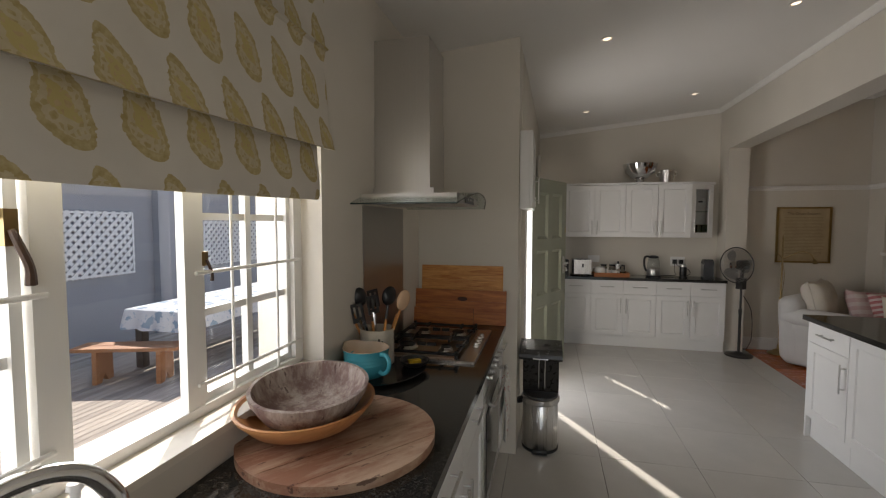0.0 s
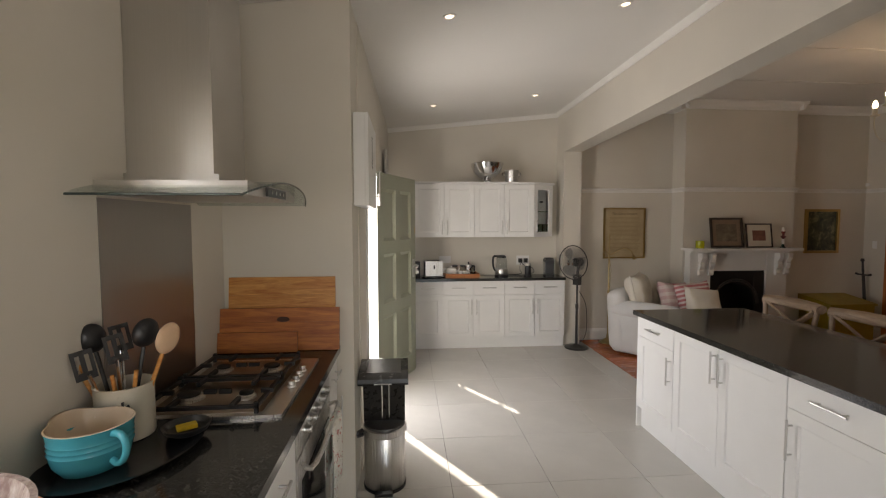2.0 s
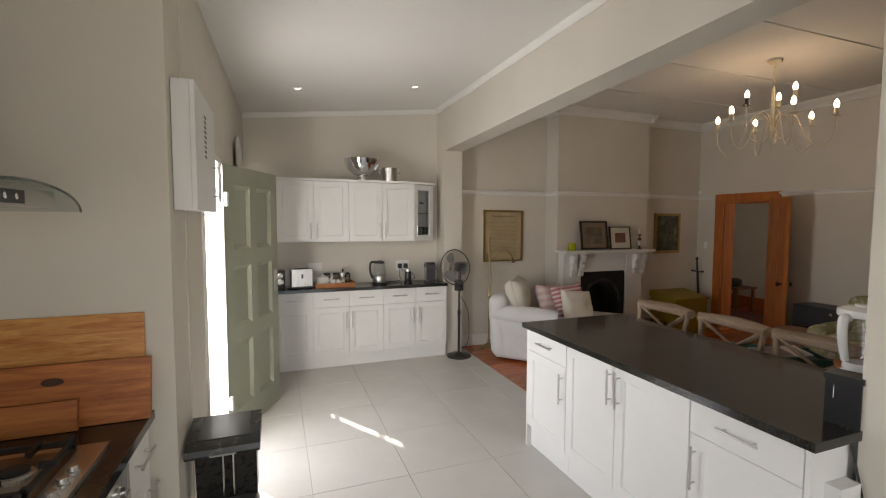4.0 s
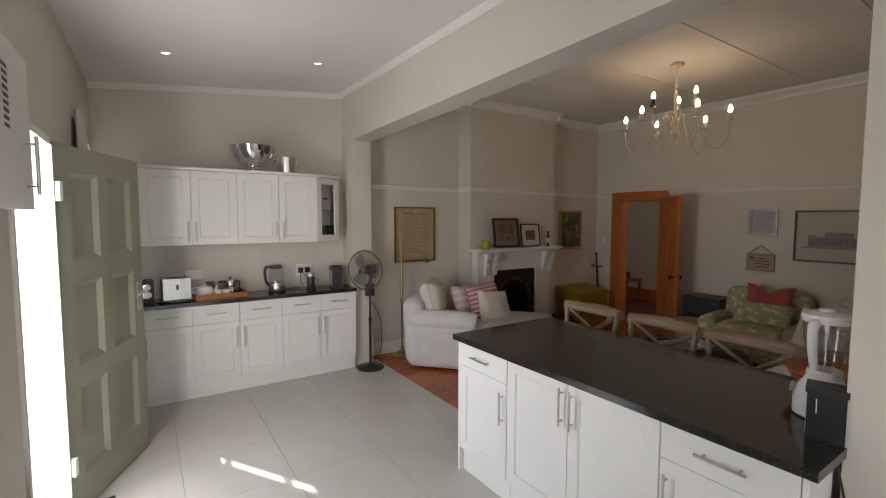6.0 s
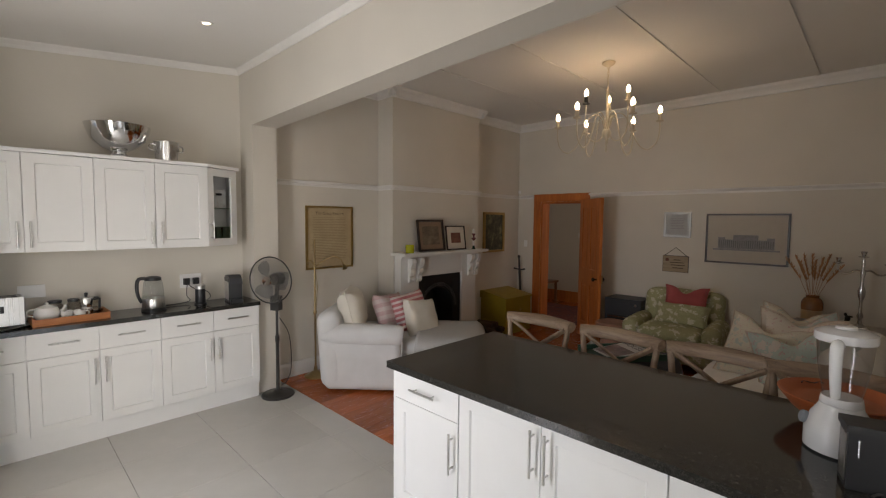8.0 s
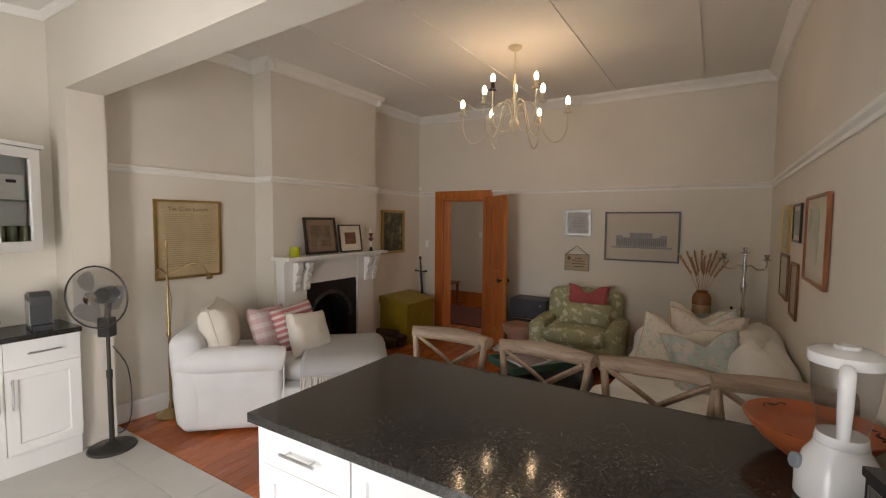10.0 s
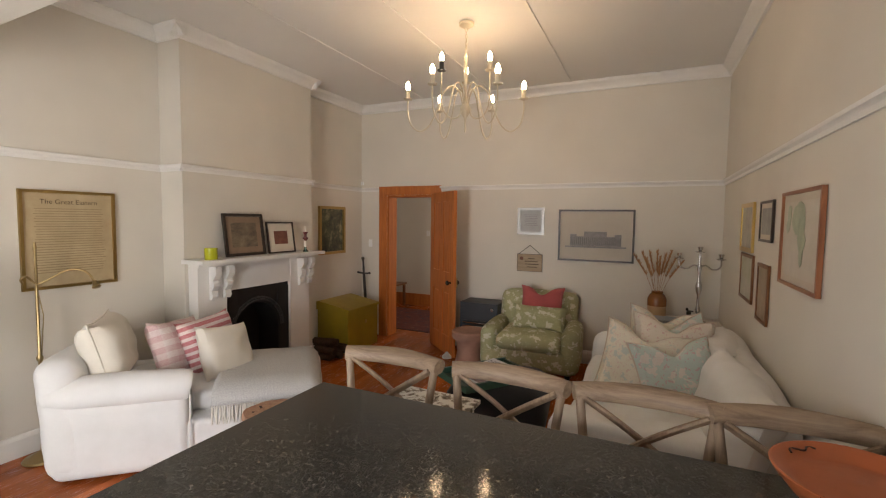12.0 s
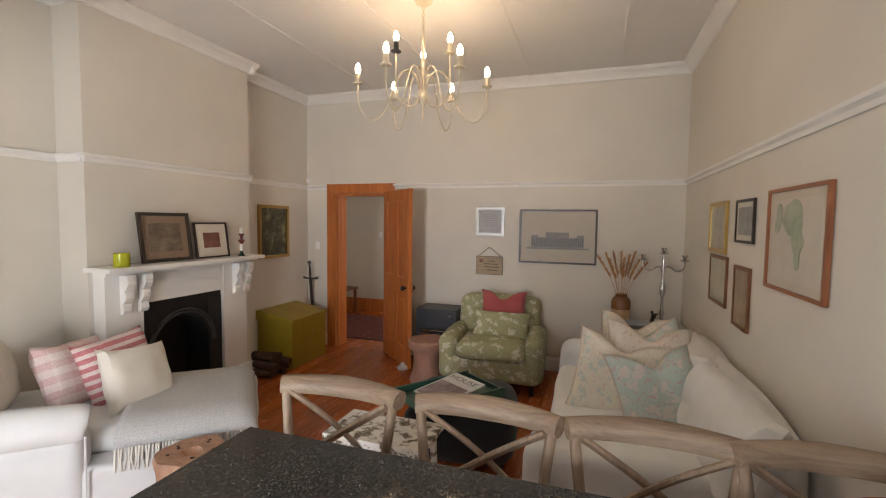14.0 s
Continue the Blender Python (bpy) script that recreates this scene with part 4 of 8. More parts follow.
for i in range(NY):
    for j in range(len(prof) - 1):
        f = bm.faces.new((cols[i][j], cols[i + 1][j], cols[i + 1][j + 1], cols[i][j + 1]))
        for lp, (ii, jj) in zip(f.loops, ((i, j), (i + 1, j), (i + 1, j + 1), (i, j + 1))):
            lp[uvl].uv = ((Y1 - Y0) * ii / NY, 3.0 - lens[jj] + (0.35 if jj > 10 else 0))
part("fabric", bm, LINEN, bl, smooth=True)
part("headrail", box((XW + 0.003, Y0, 2.40, XW + 0.045, Y1, 2.435)), JOINERY, bl, "white blind headrail")
part("bottom_rod", box((XW + 0.035, Y0 + 0.01, 1.655, XW + 0.043, Y1 - 0.06, 1.672)), JOINERY, bl, "hem batten")

# garden door, frame and narrow window
dj = structure(new("door_1"), "open sage green six-panel garden door in a white frame", "door")
xh = xd(D1)
part("door_frame", box((xh - 0.16, D1 - 0.035, 0, xh + 0.012, D1 - 0.001, DH - 0.04), (xh - 0.17, D0 + 0.001, 0, xh - 0.002, D0 + 0.035, DH - 0.04), (xh - 0.17, D0 + 0.001, DH - 0.04, xh + 0.004, D1 - 0.001, DH - 0.001)), JOINERY, dj, "white painted door frame", bevel=0.004)
tip = Vector((0.952, 7.07, 0))
hinge = Vector((xh + 0.012, D1 - 0.005, 0))
a = math.degrees(math.atan2(tip.y - hinge.y, tip.x - hinge.x))
LW, LH = 0.83, 2.02
ml = pose(hinge.x, hinge.y, 0.008, 0, 0, a)
st, rl = 0.115, 0.12
bm = box((0, 0, 0, st, 0.042, LH), (LW - st, 0, 0, LW, 0.042, LH), (LW / 2 - 0.05, 0, 0, LW / 2 + 0.05, 0.042, LH))
zs = [(0.0, 0.20), (0.70, 0.82), (1.28, 1.40), (LH - 0.14, LH)]
for z0, z1 in zs:
    for x0, x1 in ((st, LW / 2 - 0.05), (LW / 2 + 0.05, LW - st)):
        box((x0, 0, z0, x1, 0.042, z1), bm=bm)
leaf = part("leaf", bm, DOORGREEN, dj, "sage green panelled leaf", at=ml)
for z0, z1 in ((0.20, 0.70), (0.82, 1.28), (1.40, LH - 0.14)):
    for x0, x1 in ((st, LW / 2 - 0.05), (LW / 2 + 0.05, LW - st)):
        bm = bmesh.new()
        for y, yy in ((0.0, 0.020), (0.042, 0.022)):
            o = [bm.verts.new((x, y, z)) for x, z in ((x0, z0), (x1, z0), (x1, z1), (x0, z1))]
            k = 0.030
            i_ = [bm.verts.new((x, yy, z)) for x, z in ((x0 + k, z0 + k), (x1 - k, z0 + k), (x1 - k, z1 - k), (x0 + k, z1 - k))]
            for q in range(4):
                bm.faces.new((o[q], o[(q + 1) % 4], i_[(q + 1) % 4], i_[q]))
            bm.faces.new(i_)
        part("panel", bm, DOORGREEN, leaf)
for s in (-1, 1):
    y = 0.0 if s < 0 else 0.042
    hp = part("door_handle", box((LW - 0.075, min(y, y + s * 0.006), 1.0, LW - 0.035, max(y, y + s * 0.006), 1.19)), STEEL, leaf, "steel lever handle on a plate", bevel=0.002)
    part("lever", tube([(LW - 0.055, y, 1.12), (LW - 0.055, y + s * 0.05, 1.12), (LW - 0.075, y + s * 0.055, 1.12), (LW - 0.17, y + s * 0.055, 1.12)], 0.009, 8), STEEL, hp, smooth=True)
for z in (0.25, 1.72):
    part("hinge", box((-0.012, -0.03, z, 0.012, 0.006, z + 0.10)), JOINERY, leaf, "painted butt hinge", bevel=0.002)
part("latch", box((LW - 0.03, -0.004, 1.46, LW - 0.008, 0.002, 1.52)), BRASS, leaf, "small brass latch")
wk = structure(new("window_2"), "narrow white window with small panes", "window")
xk = xd(K0)
part("window_frame", box((xk - 0.14, K0, KS, xk - 0.10, K0 + 0.025, KT), (xk - 0.14, K1 - 0.015, KS, xk - 0.10, K1, KT), (xk - 0.14, K0, KS, xk - 0.10, K1, KS + 0.04), (xk - 0.14, K0, KT - 0.04, xk - 0.10, K1, KT)), JOINERY, wk)
for z in (1.52, 1.99):
    part("glazing_bar", box((xk - 0.13, K0 + 0.035, z - 0.014, xk - 0.11, K1 - 0.035, z + 0.014)), JOINERY, wk)
part("glazing_bar", box((xk - 0.13, 8.005 - 0.009, KS + 0.04, xk - 0.11, 8.005 + 0.009, KT - 0.04)), JOINERY, wk)
pn = part("pane", sheet((xk - 0.12, K0, KS), (xk - 0.12, K1, KS), (xk - 0.12, K1, KT), (xk - 0.12, K0, KT)), CLEAR, wk)
pn.visible_shadow = False
lace = bmesh.new()
cols = []
for i in range(25):
    t = i / 24
    cols.append([lace.verts.new((xd(7.3) + 0.03 + 0.018 * math.sin(i * 1.9), 7.08 + 0.36 * t, z + 0.05 * (1 - t))) for z in (2.30, 2.22, 2.12, 2.02 + 0.02 * math.sin(i * 2.1))])
for a_, b_ in zip(cols, cols[1:]):
    for j in range(3):
        lace.faces.new((a_[j], b_[j], b_[j + 1], a_[j + 1]))
ob = part("lace_curtain", lace, cloth("lace", (0.72, 0.70, 0.64)), smooth=True)
ob.modifiers.new("thickness", "SOLIDIFY").thickness = 0.002
tagged(ob, "cream lace curtain gathered above the door leaf", "curtain")

# key cabinet on the garden wall
kc_ = thing("key_cabinet", pose(xd(4.9) + 0.002, 4.865, 1.672, 0, 0, 90), "small white wall cabinet with a bar handle", "cabinet")
part("body", box((0, -0.064, 0, 0.60, 0.0, 0.515)), CAB, kc_)
d = part("door", box((0.0, -0.083, 0.0, 0.60, -0.065, 0.515)), CAB, kc_, bevel=0.002)
hb = handle(d, 0.50, 0.15, 0.20)
hb.matrix_basis = pose(0, -0.083, 0)
for k in range(9):
    part("printed_line", box((0.24, -0.0842, 0.24 + 0.022 * k, 0.30, -0.0833, 0.252 + 0.022 * k)), BLACK, d, "line of unreadable black print")

# recessed downlights
for x, y in ((1.13, 5.11), (2.243, 5.11), (1.152, 7.18), (2.25, 7.115)):
    dl = thing("downlight", pose(x, y, zc(x) - 0.001, 0, -math.degrees(math.atan(0.104)), 0), "small recessed ceiling downlight, switched on", "ceiling light", "kitchen downlights")
    part("rim", lathe([(0.044, 0), (0.042, -0.006), (0.030, -0.006), (0.028, -0.001)], 20), TRIM, dl, smooth=True)
    part("lamp", lathe([(0.026, -0.003), (0.001, -0.004)], 16), glow("downlight_glow", (1, 0.82, 0.6), 1.5), dl, "warm glowing lamp face")

# ---- kitchen: loose things ----
CHARRED = plain("black_enamel", (0.012, 0.012, 0.013), 0.18)
CREAMENAMEL = plain("cream_enamel", (0.66, 0.61, 0.50), 0.3)
PINE = wood("board_pine", (0.36, 0.10, 0.015), (0.72, 0.38, 0.11), 0, 1.9, 0.5, False)
TEAK = wood("board_teak", (0.22, 0.05, 0.010), (0.56, 0.20, 0.045), 0, 1.5, 0.5, False)
OLDWOOD = wood("scrubbed_wood", (0.20, 0.095, 0.05), (0.60, 0.42, 0.29), 0, 1.3, 0.65, True)
ZW = 0.8975


def one(name, bm, material, m, label, category, group="", smooth=False, bevel=0.0):
    return tagged(part(name, bm, material, None, smooth=smooth, bevel=bevel, at=m), label, category, group)


def board(w, h, t, lean, x, y, mat, label, planks=3, round_=0.012):
    th = thing("chopping_board", pose(x, y, ZW + 0.001, -lean, 0, 0), label, "chopping board", "boards leaning on the end wall")
    for k in range(planks):
        part("plank", box((-w / 2, -t / 2, h * k / planks + (0.0006 if k else 0), w / 2, t / 2, h * (k + 1) / planks)), mat, th, bevel=0.003)
    return th


board(0.56, 0.385, 0.022, 5, 0.19, 4.765, PINE, "tall pale pine chopping board leaning on the wall", 4)
b2 = board(0.625, 0.225, 0.024, 7, 0.185, 4.722, TEAK, "wide reddish timber chopping board with a dark knot")
part("knot", lathe([(0.026, 0), (0.02, 0.0015), (0.001, 0.002)], 14, m=pose(0.02, -0.012, 0.165, 90, 0, 0) @ Matrix.Diagonal((1.3, 0.55, 1, 1))), plain("knot_dark", (0.06, 0.02, 0.01), 0.6), b2, "dark knot")
board(0.42, 0.105, 0.02, 9, 0.075, 4.69, TEAK, "small brown chopping board in front of the others", 1)

rb = thing("round_board", pose(0.136, 3.06, ZW, 0, 0, 52), "large round scrubbed timber bread board", "board")
BOARDWORN = worn_wood("worn_board", (0.50, 0.34, 0.23), (0.27, 0.105, 0.055), (0.06, 0.022, 0.012), 0.52)
R = 0.298
edges = [-R, -0.2, -0.09, 0.03, 0.14, 0.235, R]
for a, b in zip(edges, edges[1:]):
    bm = bmesh.new()
    n = 14
    ys = [a + 0.0012 + (b - a - 0.0024) * i / n for i in range(n + 1)]
    lo = [(math.sqrt(max(0.0, R * R - y * y)), y) for y in ys]
    ring = [(x, y) for x, y in lo] + [(-x, y) for x, y in reversed(lo) if x > 1e-4]
    pts = []
    for q in ring:
        if not pts or (Vector(q) - Vector(pts[-1])).length > 1e-4:
            pts.append(q)
    prism(pts, 0.0, 0.026, bm)
    part("plank", bm, BOARDWORN, rb)

BOWLGREY = worn_wood("bleached_wood", (0.47, 0.40, 0.34), (0.15, 0.075, 0.062), (0.07, 0.03, 0.025), 0.53, 2, 0.75)
bw = Matrix.Diagonal((1.0, 1.12, 1, 1))
one("wooden_bowl", lathe([(0.10, 0), (0.17, 0.035), (0.215, 0.085), (0.218, 0.095), (0.208, 0.095), (0.16, 0.045), (0.09, 0.018), (0.0, 0.014)], 40, m=bw), wood("bowl_orange", (0.42, 0.17, 0.06), (0.60, 0.30, 0.12), 0, 0.7, 0.4, False), pose(0.026, 3.06, ZW + 0.0265) @ Matrix.Scale(0.96, 4), "wide shallow orange-brown wooden bowl holding another bowl", "bowl", smooth=True)
one("wooden_bowl", lathe([(0.085, 0), (0.15, 0.035), (0.185, 0.095), (0.190, 0.118), (0.178, 0.119), (0.165, 0.075), (0.12, 0.032), (0.0, 0.022)], 40, m=bw), BOWLGREY, pose(0.033, 3.07, ZW + 0.056, 3, 2, 0) @ Matrix.Scale(0.94, 4), "bleached grey-brown carved wooden bowl, worn inside", "bowl", smooth=True)

# platter with mug and crock
pl = one("platter", lathe([(0.10, 0), (0.13, 0.004), (0.16, 0.018), (0.163, 0.022), (0.155, 0.022), (0.125, 0.010), (0.0, 0.008)], 40, m=Matrix.Diagonal((1.05, 1.35, 1, 1))), CHARRED, pose(0.055, 3.645, ZW, 0, 0, -25), "oval black enamel serving platter", "platter", smooth=True)
TURQ = plain("turquoise_glaze", (0.06, 0.36, 0.43), 0.18)
mg = thing("batter_jug", pose(0.0, 3.59, ZW + 0.010, 0, 0, -28) @ Matrix.Diagonal((1.10, 1.10, 1.16, 1)), "turquoise glazed batter jug with cream inside", "jug")
prof = [(0.052, 0), (0.068, 0.006), (0.082, 0.03), (0.087, 0.06)]
for k in range(3):
    prof += [(0.087, 0.052 + 0.012 * k), (0.0885, 0.056 + 0.012 * k), (0.087, 0.060 + 0.012 * k)]
prof += [(0.090, 0.098), (0.092, 0.108)]
prof = sorted(set(prof), key=lambda q: q[1])


def lip(bm):
    """Pull the rim out into a pouring lip on the -x side."""
    for v in bm.verts:
        k = max(0.0, -v.co.x / 0.09 - 0.80) / 0.20 * min(1.0, max(0.0, (v.co.z - 0.075) / 0.03))
        v.co.x -= 0.022 * k
        v.co.z += 0.006 * k
    return bm


part("body", lip(lathe(prof, 48, cap=False)), TURQ, mg, smooth=True)
part("inside", lip(lathe([(0.0920, 0.108), (0.088, 0.109), (0.084, 0.09), (0.078, 0.03), (0.045, 0.008), (0.001, 0.007)], 48, cap=False)), plain("cream_glaze", (0.62, 0.50, 0.37), 0.25), mg, "cream glazed inside", True)
part("handle", tube([(0.085, 0, 0.095), (0.115, 0, 0.098), (0.135, 0, 0.080), (0.130, 0, 0.05), (0.105, 0, 0.030), (0.083, 0, 0.032)], [0.009, 0.009, 0.0085, 0.008, 0.008, 0.009], 10), TURQ, mg, smooth=True)
cr = thing("utensil_crock", pose(-0.022, 3.775, ZW + 0.012) @ Matrix.Scale(1.08, 4), "chipped cream enamel crock full of cooking utensils", "utensil pot")
part("pot", lathe([(0.072, 0), (0.074, 0.004), (0.074, 0.15), (0.077, 0.154), (0.070, 0.154), (0.070, 0.01), (0.0, 0.008)], 32), CREAMENAMEL, cr, smooth=True)
part("ear", tube([(0.035, -0.069, 0.12), (0.04, -0.079, 0.105), (0.05, -0.066, 0.11)], 0.004, 6), IRON, cr, "small dark handle lug", True)
rng = random.Random(4)
for k, (ax, ay, h, kind) in enumerate(((-0.04, 0.0, 0.31, "ladle"), (-0.02, 0.03, 0.30, "slice"), (0.02, 0.02, 0.315, "ladle"), (0.03, -0.02, 0.25, "stick"), (0.055, 0.01, 0.30, "spoon"), (-0.05, -0.02, 0.24, "loop"), (0.0, -0.03, 0.24, "stick"), (-0.01, 0.0, 0.28, "slice"), (0.04, 0.03, 0.26, "stick"), (-0.03, -0.035, 0.25, "slice"))):
    ut = thing("utensil", pose(-0.022 + ax * 0.5, 3.775 + ay * 0.5, ZW + 0.026) @ Matrix.Scale(1.12, 4), {"ladle": "black nylon ladle standing in the crock", "slice": "black nylon spatula standing in the crock", "spoon": "pale wooden spoon standing in the crock", "stick": "wooden spoon handle standing in the crock", "loop": "wooden whisk with a looped end in the crock"}[kind], "utensil", "utensils in the crock")
    top = Vector((ax * 1.7, ay * 1.6, h * 0.92))
    mat = BLACK if kind in ("ladle", "slice") else PINE
    part("shaft", tube([(0, 0, 0), top * 0.78], 0.0055, 8), mat if kind != "slice" else CHROME, ut, smooth=True)
    if kind in ("ladle", "spoon"):
        sc = (0.034, 0.012, 0.045) if kind == "spoon" else (0.036, 0.022, 0.042)
        bm = bmesh.new()
        bmesh.ops.create_uvsphere(bm, u_segments=16, v_segments=10, radius=1)
        bmesh.ops.transform(bm, matrix=Matrix.Translation(top * 0.92) @ pose(0, 0, 0, 0, 25 if ax > 0 else -15, 60) @ Matrix.Diagonal((*sc, 1)), verts=bm.verts)
        part("head", bm, plain("spoon_pale", (0.60, 0.40, 0.25), 0.6) if kind == "spoon" else BLACK, ut, smooth=True)
    elif kind == "slice":
        part("head", box((-0.024, -0.002, -0.040, -0.015, 0.002, 0.040), (-0.0055, -0.002, -0.040, 0.0055, 0.002, 0.040), (0.015, -0.002, -0.040, 0.024, 0.002, 0.040), (-0.015, -0.002, 0.028, 0.015, 0.002, 0.040), (-0.015, -0.002, -0.040, 0.015, 0.002, -0.020), m=Matrix.Translation(top * 0.90) @ pose(0, 0, 0, 0, 10 * (1 if ax > 0 else -1), 40)), BLACK, ut)
    elif kind == "loop":
        part("head", tube([top * 0.75, top * 0.9 + Vector((-0.02, 0, 0.01)), top * 1.02 + Vector((-0.005, 0, 0.0)), top * 0.92 + Vector((0.018, 0, -0.02)), top * 0.75], 0.005, 6), PINE, ut, smooth=True)
pan = thing("spoon_rest", pose(0.165, 3.765, ZW + 0.016), "small black pan holding a yellow sponge packet", "pan")
part("dish", lathe([(0.045, 0), (0.062, 0.010), (0.070, 0.026), (0.066, 0.026), (0.055, 0.010), (0.0, 0.006)], 28), BLACK, pan, smooth=True)
part("packet", box((-0.028, -0.016, 0.012, 0.028, 0.016, 0.024), m=pose(0, 0, 0, 0, 0, 35)), plain("packet_yellow", (0.62, 0.42, 0.02), 0.5), pan, "yellow packet", bevel=0.003)

tap = thing("sink_tap", pose(-0.055, 2.20, ZW), "tall arched chrome mixer tap", "tap")
part("base", lathe([(0.028, 0), (0.028, 0.02), (0.02, 0.04), (0.016, 0.08)], 20), CHROME, tap, smooth=True)
part("spout", tube([(0, 0, 0.07), (0, 0, 0.17), (0.01, 0.012, 0.225), (0.035, 0.06, 0.272), (0.065, 0.12, 0.284), (0.09, 0.17, 0.262), (0.105, 0.20, 0.215), (0.108, 0.205, 0.19)], [0.015, 0.015, 0.015, 0.015, 0.015, 0.015, 0.016, 0.018], 14), CHROME, tap, smooth=True)
sp_ = thing("soap_bottle", pose(-0.02, 2.39, ZW), "white plastic soap bottle with a pump", "bottle")
part("bottle", lathe([(0.030, 0), (0.034, 0.006), (0.034, 0.13), (0.020, 0.155), (0.014, 0.165), (0.014, 0.18)], 20), plain("soap_white", (0.72, 0.70, 0.66), 0.35), sp_, smooth=True)
part("pump", lathe([(0.018, 0.18), (0.018, 0.195), (0.008, 0.2), (0.008, 0.215), (0.013, 0.217), (0.011, 0.228)], 16), plain("pump_white", (0.75, 0.74, 0.71), 0.3), sp_, smooth=True)

# pedal bin
bn = thing("pedal_bin", pose(0.722, 4.965, 0), "two-tier stainless steel and black plastic pedal bin", "bin")
part("drum", lathe([(0.118, 0.012), (0.122, 0.018), (0.122, 0.325), (0.118, 0.33)], 40), STEEL, bn, smooth=True)
part("base_ring", lathe([(0.126, 0), (0.127, 0.016), (0.12, 0.02)], 40), BLACK, bn, smooth=True)
part("rim", lathe([(0.125, 0.328), (0.132, 0.336), (0.132, 0.366), (0.124, 0.372)], 40), STEEL, bn, "polished steel collar", True)
part("lower_lid", lathe([(0.122, 0.371), (0.118, 0.384), (0.09, 0.390), (0.0, 0.392)], 40), plain("lower_lid_grey", (0.05, 0.048, 0.046), 0.3), bn, "dark grey plastic lower lid", True)
BINBLACK = plain("bin_black", (0.022, 0.020, 0.018), 0.28)
part("upper_bucket", extrude_poly([(0.0, 0.385), (-0.035, 0.655), (0.122, 0.655), (0.118, 0.385)], 0.245, m=pose(0.1225, 0, 0, 0, 0, 90)), BINBLACK, bn, "glossy black upper bucket", bevel=0.012)
part("lid", extrude_poly([(-0.135, 0.652), (-0.148, 0.668), (-0.142, 0.69), (-0.10, 0.708), (0.10, 0.735), (0.128, 0.722), (0.128, 0.652)], 0.286, m=pose(0.143, 0, 0, 0, 0, 90)), plain("lid_black", (0.040, 0.039, 0.037), 0.26), bn, "black sloping lid", True, 0.010)
part("lid_panel", extrude_poly([(-0.095, 0.7095), (0.09, 0.7345), (0.09, 0.738), (-0.095, 0.713)], 0.20, m=pose(0.10, 0, 0, 0, 0, 90)), plain("lid_panel_black", (0.055, 0.054, 0.052), 0.22), bn, "raised lid panel", bevel=0.0015)
part("finger_grip", box((-0.05, -0.152, 0.66, 0.05, -0.146, 0.668)), CHROME, bn, "bright finger grip")
for x in (-0.012, 0.028):
    part("latch_bar", tube([(x, -0.03, 0.42), (x, -0.042, 0.63)], 0.004, 6), CHROME, bn, "thin bright latch bar")
part("carry_handle", tube([(-0.125, -0.06, 0.362), (-0.155, -0.085, 0.352), (-0.165, -0.055, 0.325), (-0.13, -0.02, 0.318)], 0.013, 8), BLACK, bn, "black side handle", True)
part("pedal", box((-0.05, -0.155, 0.008, 0.05, -0.115, 0.024)), BLACK, bn, bevel=0.005)

# coffee counter
ZB, YS = 0.8885, 8.005
rd = thing("radio", pose(0.965, YS, ZB, 0, 0, 8), "black table radio with round dials", "radio")
part("case", box((-0.055, -0.06, 0, 0.055, 0.06, 0.20)), BLACK, rd, bevel=0.008)
for z, r in ((0.14, 0.03), (0.07, 0.036)):
    part("dial", lathe([(r, 0), (r, 0.006), (r * 0.75, 0.007), (r * 0.7, 0.002), (0.001, 0.002)], 24, m=pose(0, -0.06, z, 90)), CHROME, rd, "chrome ringed dial", True)
ty = one("metal_tray", lathe([(0.135, 0), (0.145, 0.008), (0.14, 0.009), (0.13, 0.003), (0.0, 0.003)], 32, m=Matrix.Diagonal((1.05, 0.8, 1, 1))), CHROME, pose(1.195, 7.960, ZB), "thin oval silver tray under the toaster", "tray", smooth=True)
to = thing("toaster", pose(1.195, 7.965, ZB + 0.009, 0, 0, 4) @ Matrix.Scale(1.14, 4), "brushed steel two-slot toaster with black ends", "toaster")
part("body", box((-0.095, -0.075, 0.012, 0.095, 0.075, 0.175)), STEEL, to, bevel=0.02)
for s in (-1, 1):
    part("end_cap", box((s * 0.092 - 0.006, -0.07, 0.008, s * 0.092 + 0.006, 0.07, 0.165)), BLACK, to, bevel=0.005)
    part("slot", box((-0.07, s * 0.03 - 0.014, 0.1745, 0.07, s * 0.03 + 0.014, 0.1765)), BLACK, to)
part("feet", box((-0.08, -0.06, 0, 0.08, 0.06, 0.012)), BLACK, to)
part("lever", box((-0.008, -0.088, 0.09, 0.008, -0.072, 0.13)), BLACK, to, bevel=0.003)
tr = thing("wooden_tray", pose(1.550, 7.960, ZB, 0, 0, 3), "orange timber serving tray with tea things", "tray")
for nm, s in (("base", (-0.215, -0.12, 0, 0.215, 0.12, 0.01)), ("side", (-0.215, -0.12, 0.01, 0.215, -0.108, 0.048)), ("side", (-0.215, 0.108, 0.01, 0.215, 0.12, 0.048)), ("end", (-0.215, -0.108, 0.01, -0.203, 0.108, 0.055)), ("end", (0.203, -0.108, 0.01, 0.215, 0.108, 0.055))):
    part(nm, box(s), wood("tray_wood", (0.34, 0.11, 0.03), (0.52, 0.20, 0.06), 0, 1, 0.4, False), tr, bevel=0.002)
CHINA = plain("white_china", (0.78, 0.77, 0.74), 0.15, uneven=0.03)
tp = thing("teapot", pose(1.425, 7.960, ZB + 0.011) @ Matrix.Scale(1.32, 4), "small round white china teapot", "teapot")
